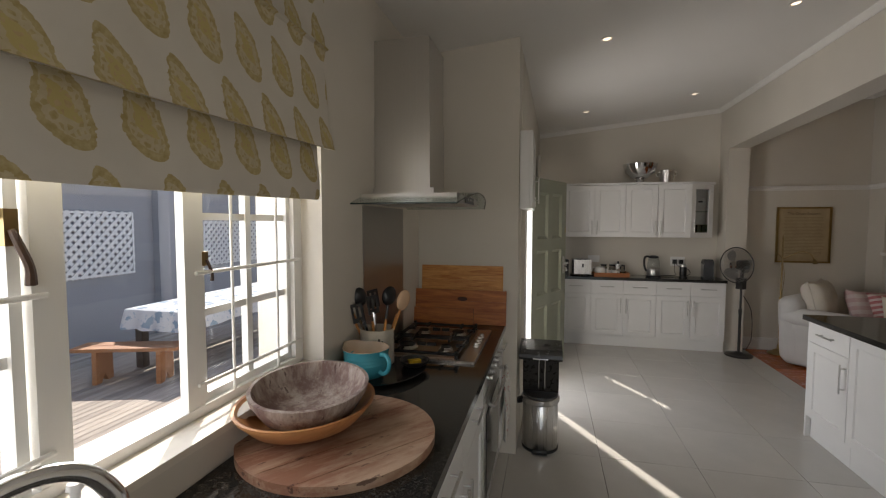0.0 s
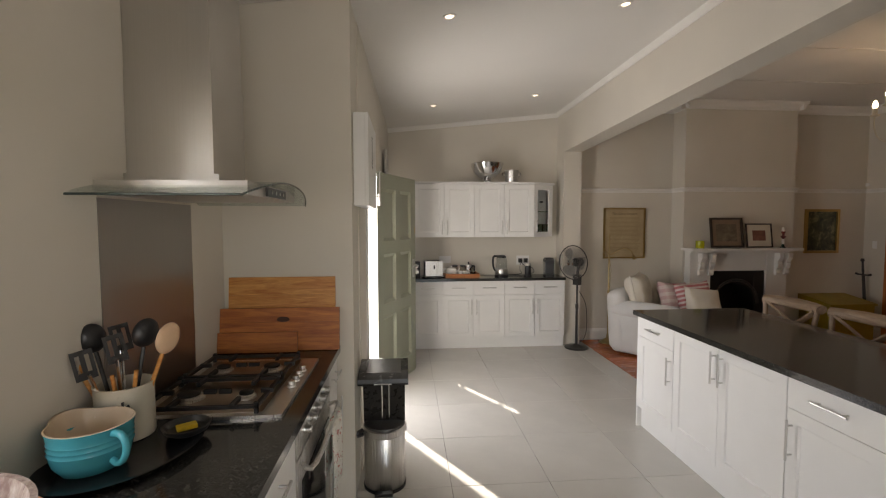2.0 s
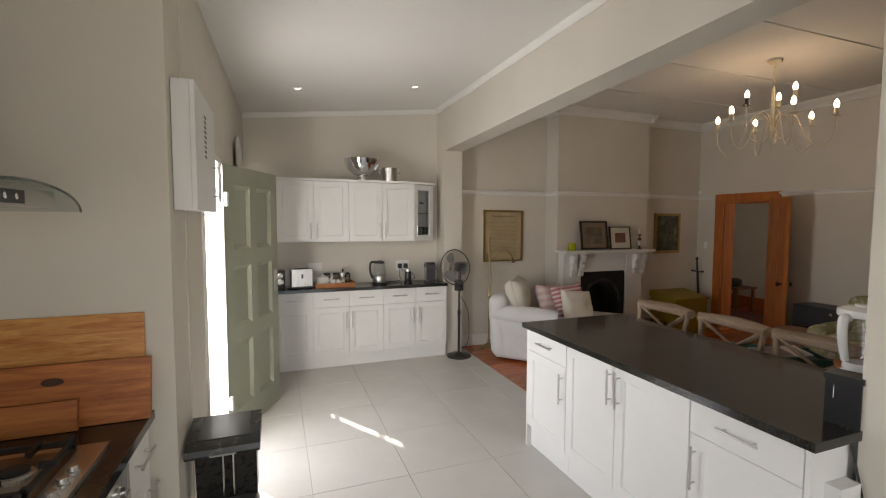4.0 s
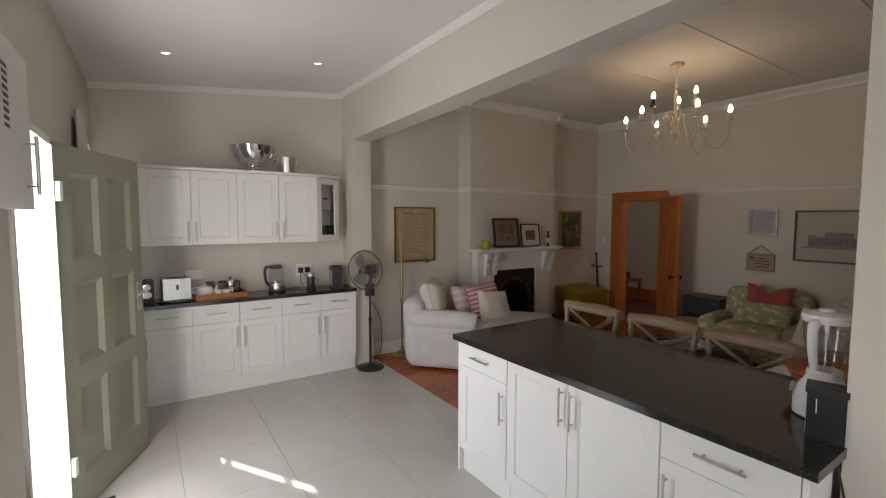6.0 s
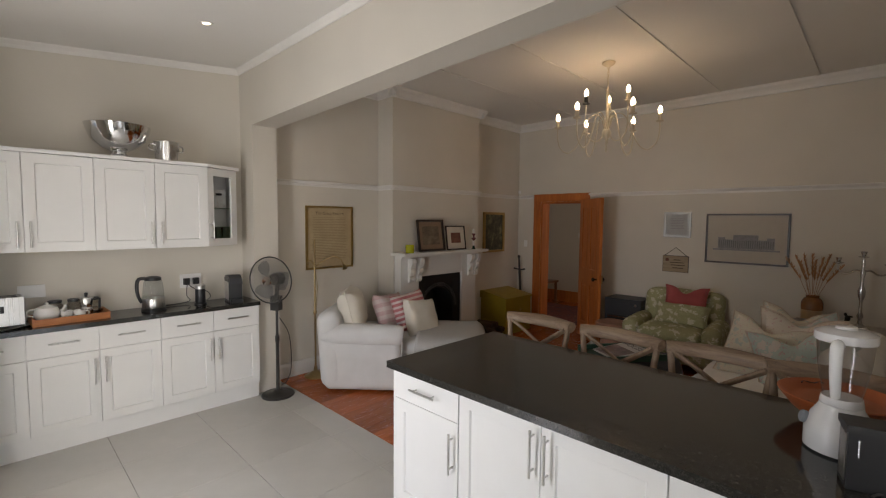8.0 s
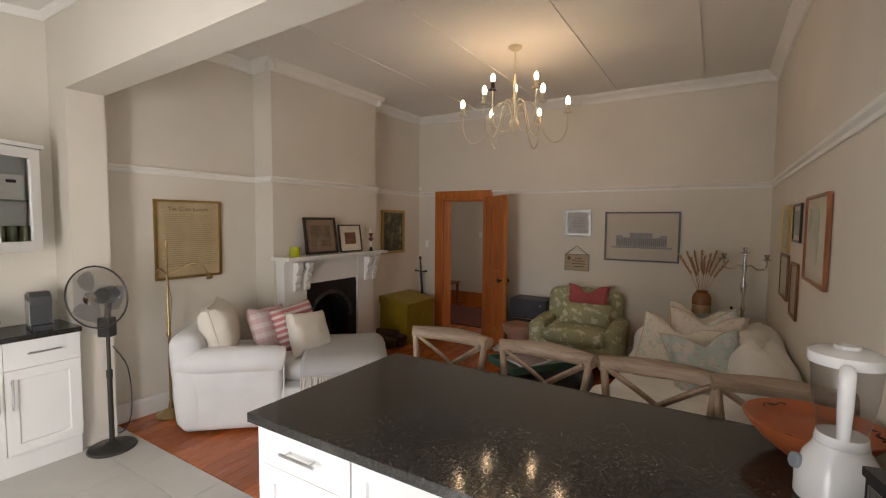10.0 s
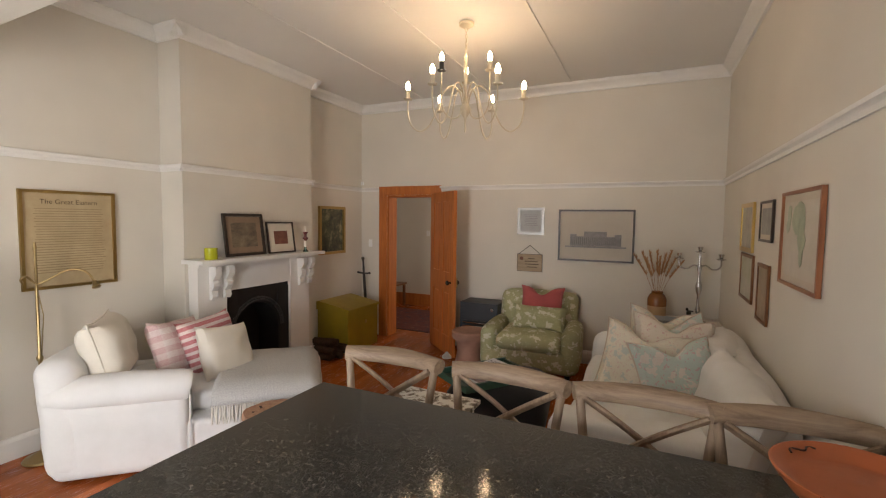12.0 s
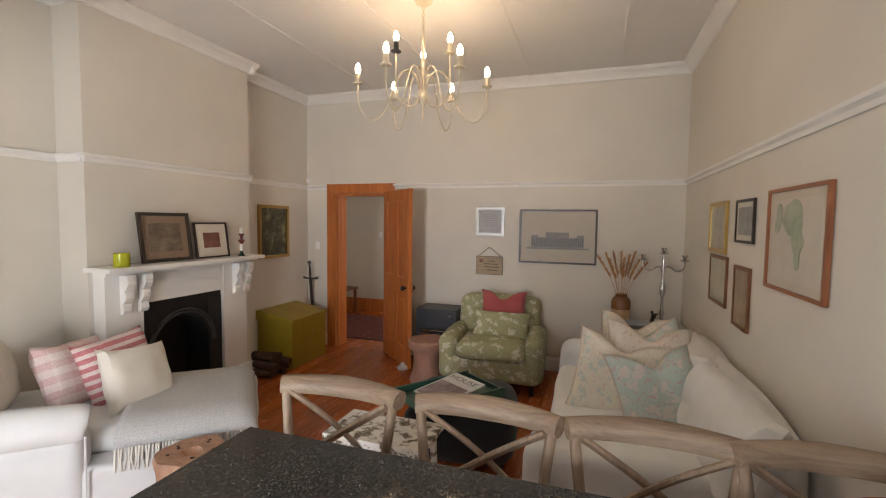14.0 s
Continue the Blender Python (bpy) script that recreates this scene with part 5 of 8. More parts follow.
part("body", lathe([(0.03, 0), (0.05, 0.02), (0.057, 0.045), (0.045, 0.075), (0.02, 0.085), (0.008, 0.09), (0.01, 0.10), (0.0, 0.103)], 24), CHINA, tp, smooth=True)
part("spout", tube([(0.045, 0, 0.035), (0.07, 0, 0.055), (0.08, 0, 0.08)], [0.014, 0.01, 0.007], 10), CHINA, tp, smooth=True)
part("handle", tube([(-0.045, 0, 0.07), (-0.075, 0, 0.065), (-0.08, 0, 0.04), (-0.052, 0, 0.03)], 0.006, 8), CHINA, tp, smooth=True)
for k, (x, y) in enumerate(((1.475, 8.03), (1.585, 8.03), (1.69, 8.02))):
    jr = thing("coffee_jar", pose(x, y, ZB + 0.011) @ Matrix.Diagonal((1.7, 1.7, 1.15, 1)), "clear glass jar with a black lid on the tray", "jar", "jars on the tea tray")
    part("glass", lathe([(0.022, 0), (0.026, 0.004), (0.026, 0.085), (0.02, 0.095), (0.02, 0.10)], 18), pane_glass("jar_glass", (0.82, 0.80, 0.76)), jr, smooth=True)
    part("contents", lathe([(0.022, 0.004), (0.023, 0.05), (0.001, 0.051)], 14), plain("coffee", (0.45, 0.38, 0.30), 0.8), jr, "pale contents")
    part("lid", lathe([(0.024, 0.10), (0.024, 0.115), (0.0, 0.116)], 18), BLACK, jr, smooth=True)
for k, (x, y) in enumerate(((1.53, 7.93), (1.60, 7.915))):
    mgx = thing("teacup", pose(x, y, ZB + 0.011) @ Matrix.Scale(1.2, 4), "small white china cup on the tray", "cup", "cups on the tea tray")
    part("cup", lathe([(0.02, 0), (0.028, 0.03), (0.031, 0.055), (0.028, 0.055), (0.02, 0.008), (0.0, 0.006)], 18), CHINA, mgx, smooth=True)
    part("handle", tube([(0.028, 0, 0.045), (0.044, 0, 0.042), (0.043, 0, 0.022), (0.027, 0, 0.018)], 0.004, 6), CHINA, mgx, smooth=True)
mk = thing("moka_pot", pose(1.645, 7.96, ZB + 0.011) @ Matrix.Scale(1.28, 4), "polished steel coffee pot with a black knob", "coffee pot")
part("body", lathe([(0.034, 0), (0.032, 0.05), (0.026, 0.06), (0.036, 0.11), (0.03, 0.118), (0.006, 0.126)], 12), CHROME, mk)
part("knob", lathe([(0.008, 0.126), (0.010, 0.138), (0.0, 0.142)], 12), BLACK, mk, smooth=True)
part("handle", tube([(0.034, 0, 0.105), (0.062, 0, 0.10), (0.06, 0, 0.045)], 0.006, 8), BLACK, mk, smooth=True)
one("glass_bowl", lathe([(0.025, 0), (0.045, 0.03), (0.05, 0.05), (0.047, 0.05), (0.02, 0.006), (0, 0.005)], 20), pane_glass("bowl_glass", (0.75, 0.74, 0.72)), pose(1.695, 7.960, ZB + 0.011), "small clear glass bowl on the tray", "bowl", smooth=True)
kt = thing("kettle", pose(2.075, 7.975, ZB) @ Matrix.Scale(1.14, 4), "cordless glass kettle with steel base and black handle", "kettle")
part("base", lathe([(0.075, 0), (0.076, 0.012), (0.068, 0.018)], 28), BLACK, kt, smooth=True)
part("lower_band", lathe([(0.068, 0.018), (0.070, 0.022), (0.069, 0.085), (0.067, 0.088)], 28), STEEL, kt, smooth=True)
part("jug", lathe([(0.067, 0.088), (0.064, 0.15), (0.056, 0.20), (0.050, 0.215)], 28, cap=False), pane_glass("kettle_glass", (0.86, 0.88, 0.88)), kt, smooth=True)
part("lid", lathe([(0.052, 0.212), (0.05, 0.232), (0.03, 0.24), (0.0, 0.242)], 24), BLACK, kt, smooth=True)
part("handle", tube([(-0.045, 0, 0.228), (-0.085, 0, 0.225), (-0.098, 0, 0.18), (-0.092, 0, 0.11), (-0.072, 0, 0.06)], [0.011, 0.012, 0.012, 0.011, 0.010], 10), BLACK, kt, smooth=True)
fx = thing("milk_frother", pose(2.425, 7.985, ZB), "black and steel electric milk frother", "milk frother")
part("jug", lathe([(0.038, 0.014), (0.04, 0.02), (0.04, 0.13), (0.038, 0.135)], 24), BLACK, fx, smooth=True)
part("lid", lathe([(0.039, 0.135), (0.04, 0.165), (0.03, 0.17), (0.0, 0.171)], 24), STEEL, fx, smooth=True)
part("base", lathe([(0.05, 0), (0.05, 0.010), (0.04, 0.014)], 24), BLACK, fx, smooth=True)
part("cable", tube([(0.04, 0.01, 0.02), (0.09, 0.03, 0.05), (0.07, 0.05, 0.10), (-0.02, 0.10, 0.13), (-0.06, 0.13, 0.17)], 0.0035, 6), BLACK, fx, smooth=True)
cm = thing("coffee_machine", pose(2.695, 7.965, ZB, 0, 0, -8), "small black and steel capsule coffee machine", "coffee machine")
part("body", box((-0.055, -0.08, 0, 0.055, 0.09, 0.215)), BLACK, cm, bevel=0.022)
part("hood", extrude_poly([(-0.12, 0.165), (-0.10, 0.215), (-0.04, 0.24), (0.05, 0.235), (0.09, 0.20), (0.09, 0.165)], 0.104, m=pose(0.052, 0, 0, 0, 0, 90)), plain("machine_grey", (0.06, 0.06, 0.065), 0.25), cm, bevel=0.012)
part("side_plate", box((-0.057, -0.075, 0.02, -0.054, 0.08, 0.18)), STEEL, cm, "steel side plate")
part("side_plate", box((0.054, -0.075, 0.02, 0.057, 0.08, 0.18)), STEEL, cm, "steel side plate")
part("drip_tray", box((-0.05, -0.13, 0, 0.05, -0.08, 0.03)), BLACK, cm, bevel=0.006)
so = thing("double_socket", pose(2.40, YK - 0.001, 1.02), "white double wall socket with two black plugs", "socket")
part("plate", box((-0.085, -0.012, 0, 0.085, 0, 0.12)), CAB, so, bevel=0.004)
for x in (-0.04, 0.035):
    part("plug", box((x - 0.022, -0.05, 0.03, x + 0.022, -0.012, 0.085)), BLACK, so, bevel=0.008)
part("cable", tube([(-0.04, -0.045, 0.03), (-0.05, -0.06, -0.06), (-0.03, -0.07, -0.11), (-0.15, -0.09, -0.122), (-0.26, -0.10, -0.122)], 0.0035, 6), BLACK, so, smooth=True)
so2 = thing("double_socket", pose(1.36, YK - 0.001, 1.05), "white double wall socket behind the toaster", "socket")
part("plate", box((-0.075, -0.012, 0, 0.075, 0, 0.09)), CAB, so2, bevel=0.004)
ZT = 2.0775
bo = one("punch_bowl", lathe([(0.072, 0), (0.07, 0.008), (0.045, 0.02), (0.04, 0.035), (0.09, 0.06), (0.15, 0.11), (0.172, 0.17), (0.182, 0.205), (0.178, 0.207), (0.165, 0.17), (0.14, 0.115), (0.08, 0.068), (0.0, 0.058)], 48), CHROME, pose(1.862, 7.86, ZT) @ Matrix.Scale(1.13, 4), "large polished silver footed punch bowl", "bowl", smooth=True)
ib = thing("ice_bucket", pose(2.172, 7.86, ZT) @ Matrix.Scale(1.15, 4), "polished metal ice bucket with side handles", "ice bucket")
part("bucket", lathe([(0.062, 0), (0.066, 0.004), (0.076, 0.128), (0.080, 0.132), (0.074, 0.132), (0.062, 0.01), (0.0, 0.008)], 32), STEEL, ib, smooth=True)
for s in (-1, 1):
    part("handle", tube([(s * 0.075, 0, 0.11), (s * 0.098, 0, 0.105), (s * 0.1, 0, 0.075), (s * 0.072, 0, 0.07)], 0.005, 8), CHROME, ib, smooth=True)

# things on the island
TERRA = plain("terracotta", (0.42, 0.11, 0.035), 0.42)
ob = thing("terracotta_bowl", pose(3.34, 3.886, 0.9005) @ Matrix.Diagonal((0.9, 0.9, 0.94, 1)), "wide terracotta bowl with dark painted squiggles", "bowl")
part("bowl", lathe([(0.075, 0), (0.085, 0.006), (0.15, 0.055), (0.192, 0.105), (0.20, 0.118), (0.194, 0.120), (0.155, 0.090), (0.135, 0.088), (0.09, 0.096), (0.0, 0.10)], 48), TERRA, ob, smooth=True)
for k in range(3):
    a0 = k * 2.1 + 2.4
    pts = [(math.cos(a0 + 0.07 * i) * (0.172 + 0.010 * math.sin(i * 1.3)), math.sin(a0 + 0.07 * i) * (0.172 + 0.010 * math.sin(i * 1.3)), 0.1075) for i in range(9)]
    part("squiggle", tube(pts, 0.003, 6), plain("slip_dark", (0.05, 0.015, 0.01), 0.5), ob, "dark painted squiggle", True)
bd = thing("blender", pose(3.09, 3.866, 0.9005, 0, 0, -62) @ Matrix.Diagonal((0.94, 0.94, 1.03, 1)), "white jug blender with a clear plastic jug", "blender")
WHITEP = plain("white_plastic", (0.74, 0.74, 0.74), 0.22, uneven=0.03)
part("base", lathe([(0.085, 0), (0.098, 0.006), (0.098, 0.06), (0.082, 0.11), (0.062, 0.14), (0.060, 0.15)], 36), WHITEP, bd, smooth=True)
part("dial", lathe([(0.020, 0), (0.020, 0.012), (0.016, 0.016), (0.0, 0.016)], 20, m=pose(-0.085, 0.035, 0.085, 0, -75)), plain("dial_grey", (0.25, 0.27, 0.30), 0.4), bd, smooth=True)
part("collar", lathe([(0.058, 0.15), (0.060, 0.155), (0.056, 0.175)], 32), WHITEP, bd, smooth=True)
part("jug", lathe([(0.052, 0.165), (0.056, 0.19), (0.072, 0.28), (0.078, 0.355)], 36, cap=False), pane_glass("jug_plastic", (0.86, 0.86, 0.87), 1.6), bd, smooth=True)
part("lid", lathe([(0.083, 0.352), (0.085, 0.358), (0.084, 0.378), (0.06, 0.388), (0.03, 0.39), (0.028, 0.398), (0.0, 0.399)], 36), WHITEP, bd, smooth=True)
part("handle", tube([(-0.045, -0.06, 0.35), (-0.062, -0.082, 0.345), (-0.062, -0.082, 0.27), (-0.05, -0.066, 0.19)], [0.016, 0.018, 0.017, 0.014], 12), WHITEP, bd, smooth=True)
ch_ = thing("black_can_opener", pose(2.875, 3.798, 0.9005, 0, 0, -76) @ Matrix.Scale(0.88, 4), "black ribbed plastic countertop appliance with steel side", "appliance")
part("body", box((-0.058, -0.045, 0, 0.058, 0.05, 0.185)), plain("appliance_black", (0.015, 0.015, 0.017), 0.3), ch_, bevel=0.018)
part("top", box((-0.064, -0.05, 0.185, 0.064, 0.055, 0.208)), BLACK, ch_, bevel=0.01)
part("steel_side", box((-0.0605, -0.03, 0.02, -0.058, 0.035, 0.17)), STEEL, ch_, "perforated steel side")
for k in range(7):
    part("indicator_dot", lathe([(0.0025, 0), (0.001, 0.001)], 8, m=pose(-0.03, -0.0455, 0.11 + k * 0.008, 90)), CHROME, ch_, "tiny bright indicator dot")
part("cable", tube([(0.05, -0.03, 0.01), (0.0, -0.06, -0.005), (-0.02, -0.062, -0.1), (0.01, -0.07, -0.3)], 0.004, 6), BLACK, ch_, smooth=True)

# ---- cross-back chairs ----
def rail_pt(t, w, bow):
    return Vector((bow * (1 - t * t), -t * w / 2, 0))


def cross_chair():
    w = 0.49
    c = thing("cross_back_stool", pose(0, 0, 0), "weathered oak cross-back bar stool at the island", "stool", "bar stools at the island")
    part("seat", lathe([(0.19, 0.595), (0.205, 0.605), (0.205, 0.622), (0.19, 0.632), (0.0, 0.628)], 28, m=pose(-0.20, 0, 0)), WEATHERED, c, smooth=True)
    top = [rail_pt(t, w, 0.055) + Vector((0.02, 0, 0.965)) for t in [i / 12 - 1 for i in range(25)]]
    part("top_rail", tube(top, [0.029 + 0.006 * (1 - abs(i / 12 - 1)) for i in range(25)], 10, flat=1.25), WEATHERED_RAIL, c, smooth=True)
    for s in (-1, 1):
        part("back_post", tube([(-0.02, s * 0.17, 0.0), (-0.03, s * 0.175, 0.45), (-0.015, s * 0.185, 0.64), (0.015, s * 0.222, 0.955)], [0.017, 0.019, 0.019, 0.017], 10), WEATHERED, c, smooth=True)
        part("front_leg", tube([(-0.40, s * 0.18, 0.0), (-0.35, s * 0.14, 0.60)], [0.016, 0.018], 10), WEATHERED, c, smooth=True)
        part("cross_brace", tube(curve_pts(lambda t: Vector((0.012 + 0.035 * math.sin(t * math.pi) + 0.004 * s, s * (0.205 - 0.39 * t), 0.945 - 0.27 * t)), 10), 0.020, 8, flat=0.55), WEATHERED, c, smooth=True)
        part("stretcher", tube([(-0.37, s * 0.16, 0.25), (-0.025, s * 0.172, 0.25)], 0.011, 8), WEATHERED, c, smooth=True)
    part("footrest", tube([(-0.375, -0.17, 0.22), (-0.375, 0.17, 0.22)], 0.012, 8), WEATHERED, c, smooth=True)
    return c


first = cross_chair()
spots = [(3.70, 5.41, 1), (3.70, 4.865, -2), (3.70, 4.355, 1), (3.70, 3.912, 2)]
first.matrix_basis = pose(*spots[0][:2], 0, 0, 0, spots[0][2])
for x, y, r in spots[1:]:
    copy_thing(first, pose(x, y, 0, 0, 0, r))

# ---- sitting room: fireplace ----
fp = thing("fireplace", pose(0, 0, 0), "white painted timber fire surround with a black cast-iron insert", "fireplace")
SURR = paint("surround_paint", (0.76, 0.74, 0.70), 0.4)
YS0 = 7.715
for x0, x1 in ((4.46, 4.735), (5.50, 5.775)):
    part("pilaster", box((x0, YS0, 0.0, x1, CY - 0.001, 1.215)), SURR, fp, bevel=0.004)
    part("plinth_block", box((x0 - 0.03, YS0 - 0.035, 0.0, x1 + 0.03, YS0 - 0.001, 0.20)), SURR, fp, bevel=0.008)
part("frieze", box((4.735, YS0 + 0.006, 0.955, 5.50, CY - 0.001, 1.215)), SURR, fp, bevel=0.003)
part("mantel_shelf", box((4.40, 7.57, 1.218, 5.87, CY - 0.001, 1.25)), SURR, fp, bevel=0.008)
part("bed_mould", box((4.45, YS0 - 0.03, 1.185, 5.785, YS0 - 0.001, 1.217)), SURR, fp, bevel=0.01)
scroll = [(a * 0.8, b) for a, b in ((0, 0), (0.03, 0.004), (0.05, 0.03), (0.045, 0.06), (0.03, 0.075), (0.05, 0.09), (0.075, 0.12), (0.075, 0.15), (0.055, 0.17), (0.075, 0.185), (0.105, 0.22), (0.11, 0.25), (0.10, 0.285), (0, 0.285))]
for x in (4.505, 4.635, 5.545, 5.665):
    part("corbel", extrude_poly(scroll, 0.058, m=pose(x + 0.058, YS0 - 0.001, 0.90, 0, 0, -90)), SURR, fp, "carved white corbel", bevel=0.006)
# cast-iron insert with an arched opening
ax, aw, ah, x0, x1, z1 = 5.1175, 0.27, 0.52, 4.736, 5.499, 0.954
bm = bmesh.new()
n = 24
arch = [(ax + aw * math.cos(math.pi * i / n), ah + 0.27 * math.sin(math.pi * i / n)) for i in range(n + 1)]
arch = [(ax + aw, 0.02)] + arch + [(ax - aw, 0.02)]
outer = []
for x, z in arch:
    t = math.atan2(z - 0.4, x - ax)
    k = min(abs((x1 - ax) / math.cos(t)) if abs(math.cos(t)) > 1e-3 else 9, abs((z1 - 0.4) / math.sin(t)) if math.sin(t) > 1e-3 else 9)
    outer.append((ax + k * math.cos(t), max(0.02, 0.4 + k * math.sin(t))))
outer[0], outer[-1] = (x1, 0.02), (x0, 0.02)
vi = [bm.verts.new((x, 7.775, z)) for x, z in arch]
vo = [bm.verts.new((x, 7.745, z)) for x, z in outer]
vb = [bm.verts.new((x, 8.05, z)) for x, z in arch]
for i in range(len(arch) - 1):
    bm.faces.new((vi[i], vi[i + 1], vo[i + 1], vo[i]))
    bm.faces.new((vi[i], vb[i], vb[i + 1], vi[i + 1]))
bm.faces.new(vb)
part("insert", bm, IRON, fp, "black cast-iron arched insert", True)
part("insert_corner", box((x0, 7.752, 0.70, x0 + 0.14, 7.78, z1)), IRON, fp)
part("insert_corner", box((x1 - 0.14, 7.752, 0.70, x1, 7.78, z1)), IRON, fp)
for k, r in enumerate((0.295, 0.32)):
    part("arch_bead", tube([(ax + r * math.cos(math.pi * i / n), 7.758, ah + r * math.sin(math.pi * i / n)) for i in range(n + 1)], 0.008, 8), plain("polished_iron", (0.05, 0.05, 0.05), 0.3), fp, "worn bright arch moulding", True)
part("hearth_plate", box((x0, 7.76, 0.0, x1, 8.1, 0.02)), IRON, fp)
part("grate_front", tube([(ax - 0.2, 7.80, 0.12), (ax, 7.765, 0.15), (ax + 0.2, 7.80, 0.12)], 0.012, 8), IRON, fp, smooth=True)
for k in range(7):
    t = -0.18 + 0.06 * k
    part("grate_bar", tube([(ax + t, 7.79, 0.02), (ax + t, 7.785, 0.135)], 0.006, 6), IRON, fp, smooth=True)
ash = plain("ash_grey", (0.42, 0.36, 0.30), 0.95, uneven=0.5)
for k in range(5):
    r = random.Random(k)
    one("firewood_log", tube([(-0.14, 0, 0), (0, 0.01, 0.005), (0.14, 0, 0)], [0.028, 0.032, 0.026], 9), ash, pose(ax + r.uniform(-0.08, 0.08), 7.87 + 0.03 * (k % 3), 0.05 + 0.048 * (k // 2), 0, r.uniform(-8, 8), r.uniform(-35, 35)), "ashy half-burnt log in the grate", "log", "logs in the grate")

# mantelpiece things
def picture(name, w, h, m, frame_mat, art, label, bar=0.022, depth=0.018, mount=None, mw=0.05, group=""):
    """A framed picture lying in x, z with its face to -y."""
    t = thing(name, m, label, "picture", group)
    a, b = w / 2, h / 2
    part("frame", box((-a, -depth, -b, -a + bar, 0, b), (a - bar, -depth, -b, a, 0, b), (-a + bar, -depth, -b, a - bar, 0, -b + bar), (-a + bar, -depth, b - bar, a - bar, 0, b)), frame_mat, t, bevel=0.003)
    if mount:
        part("mount", box((-a + bar, -0.006, -b + bar, a - bar, -0.001, b - bar)), mount, t, "pale card mount")
        part("print", box((-a + bar + mw, -0.008, -b + bar + mw, a - bar - mw, -0.0065, b - bar - mw)), art, t)
    else:
        part("print", box((-a + bar, -0.008, -b + bar, a - bar, -0.001, b - bar)), art, t)
    return t


def art(name, stops, scale=4.0, stretch=(1, 1, 1), rough=0.35):
    m, nt, b = nodes_of(name)
    v = coords(nt, stretch)
    n = op(nt, "ADD", op(nt, "MULTIPLY", noise_of(nt, v, scale, 6, 0.6, 0.6), 0.8), op(nt, "MULTIPLY", noise_of(nt, v, scale * 7, 4, 0.7), 0.2))
    setc(nt, b, ramp(nt, n, stops), rough)
    return m


GILT = metal("old_gilt", (0.42, 0.29, 0.11), 0.38)
DARKFRAME = plain("dark_frame", (0.028, 0.018, 0.012), 0.35)
BROWNFRAME = wood("frame_brown", (0.12, 0.045, 0.016), (0.24, 0.10, 0.035), 2, 2, 0.4, False)
CARD = plain("mount_card", (0.62, 0.57, 0.47), 0.8, uneven=0.05)
SEA = art("sea_print", [(0.3, (0.05, 0.035, 0.022)), (0.5, (0.15, 0.11, 0.07)), (0.7, (0.26, 0.21, 0.14))], 5, (1, 1, 2.2))
picture("mantel_picture", 0.44, 0.385, pose(4.945, 7.735, 1.444, -8, 0, 0), DARKFRAME, SEA, "dark framed sepia seascape leaning on the chimney breast", 0.026, 0.02, plain("mount_brown", (0.26, 0.18, 0.12), 0.8), 0.055)
picture("mantel_picture", 0.355, 0.31, pose(5.39, 7.735, 1.406, -8, 0, 0), DARKFRAME, art("red_print", [(0.3, (0.10, 0.03, 0.02)), (0.6, (0.22, 0.09, 0.06)), (0.75, (0.34, 0.22, 0.16))], 7, (1, 1, 2)), "small black framed print with a wide cream mount", 0.014, 0.016, CARD, 0.075)
one("green_candle", lathe([(0.048, 0), (0.05, 0.004), (0.05, 0.096), (0.046, 0.096), (0.046, 0.075), (0.0, 0.074)], 28), plain("lime_glass", (0.42, 0.43, 0.02), 0.15), pose(4.545, 7.66, 1.2505), "lime green glass candle on the mantelpiece", "candle", smooth=True)
cs = thing("candlestick", pose(5.66, 7.655, 1.2505), "dark red and white striped candlestick with a candle", "candlestick")
part("foot", lathe([(0.03, 0), (0.03, 0.01), (0.016, 0.02), (0.014, 0.05)], 18), plain("bottle_green", (0.01, 0.03, 0.015), 0.15), cs, smooth=True)
part("stem", lathe([(0.014, 0.05), (0.018, 0.07), (0.018, 0.10), (0.012, 0.115)], 18), plain("label_white", (0.62, 0.58, 0.52), 0.5), cs, smooth=True)
part("cup", lathe([(0.010, 0.115), (0.030, 0.14), (0.028, 0.15), (0.014, 0.155), (0.012, 0.18), (0.026, 0.20), (0.022, 0.21)], 18), plain("oxblood", (0.12, 0.02, 0.02), 0.3), cs, smooth=True)
part("candle", lathe([(0.017, 0.208), (0.017, 0.262), (0.0, 0.264)], 16), plain("wax", (0.66, 0.62, 0.54), 0.5), cs, smooth=True)

# wall pictures
PARCH = art("parchment", [(0.3, (0.35, 0.26, 0.145)), (0.55, (0.46, 0.36, 0.215)), (0.75, (0.53, 0.43, 0.27))], 2.5)
sc = picture("proclamation", 0.575, 0.675, pose(3.765, YB - 0.004, 1.435), GILT, PARCH, "yellowed printed proclamation in a thin gilt frame", 0.020, 0.022)
INK = plain("faded_ink", (0.10, 0.065, 0.03), 0.8)
txt = bpy.data.curves.new("title", "FONT")
txt.body, txt.size, txt.align_x = "The Great Eastern", 0.046, "CENTER"
to_ = new("title", txt)
txt.materials.append(INK)
to_.parent, to_.matrix_basis = sc, pose(0, -0.0095, 0.245, 90)
rng = random.Random(7)
for k in range(26):
    z = 0.21 - k * 0.0175
    w = 0.215 + rng.uniform(-0.02, 0.004)
    part("printed_line", box((-w, -0.0092, z, w, -0.0085, z + 0.0045)), plain("line_ink", (0.30, 0.22, 0.12), 0.9) if k == 0 else bpy.data.materials["line_ink"], sc, "line of fine print")
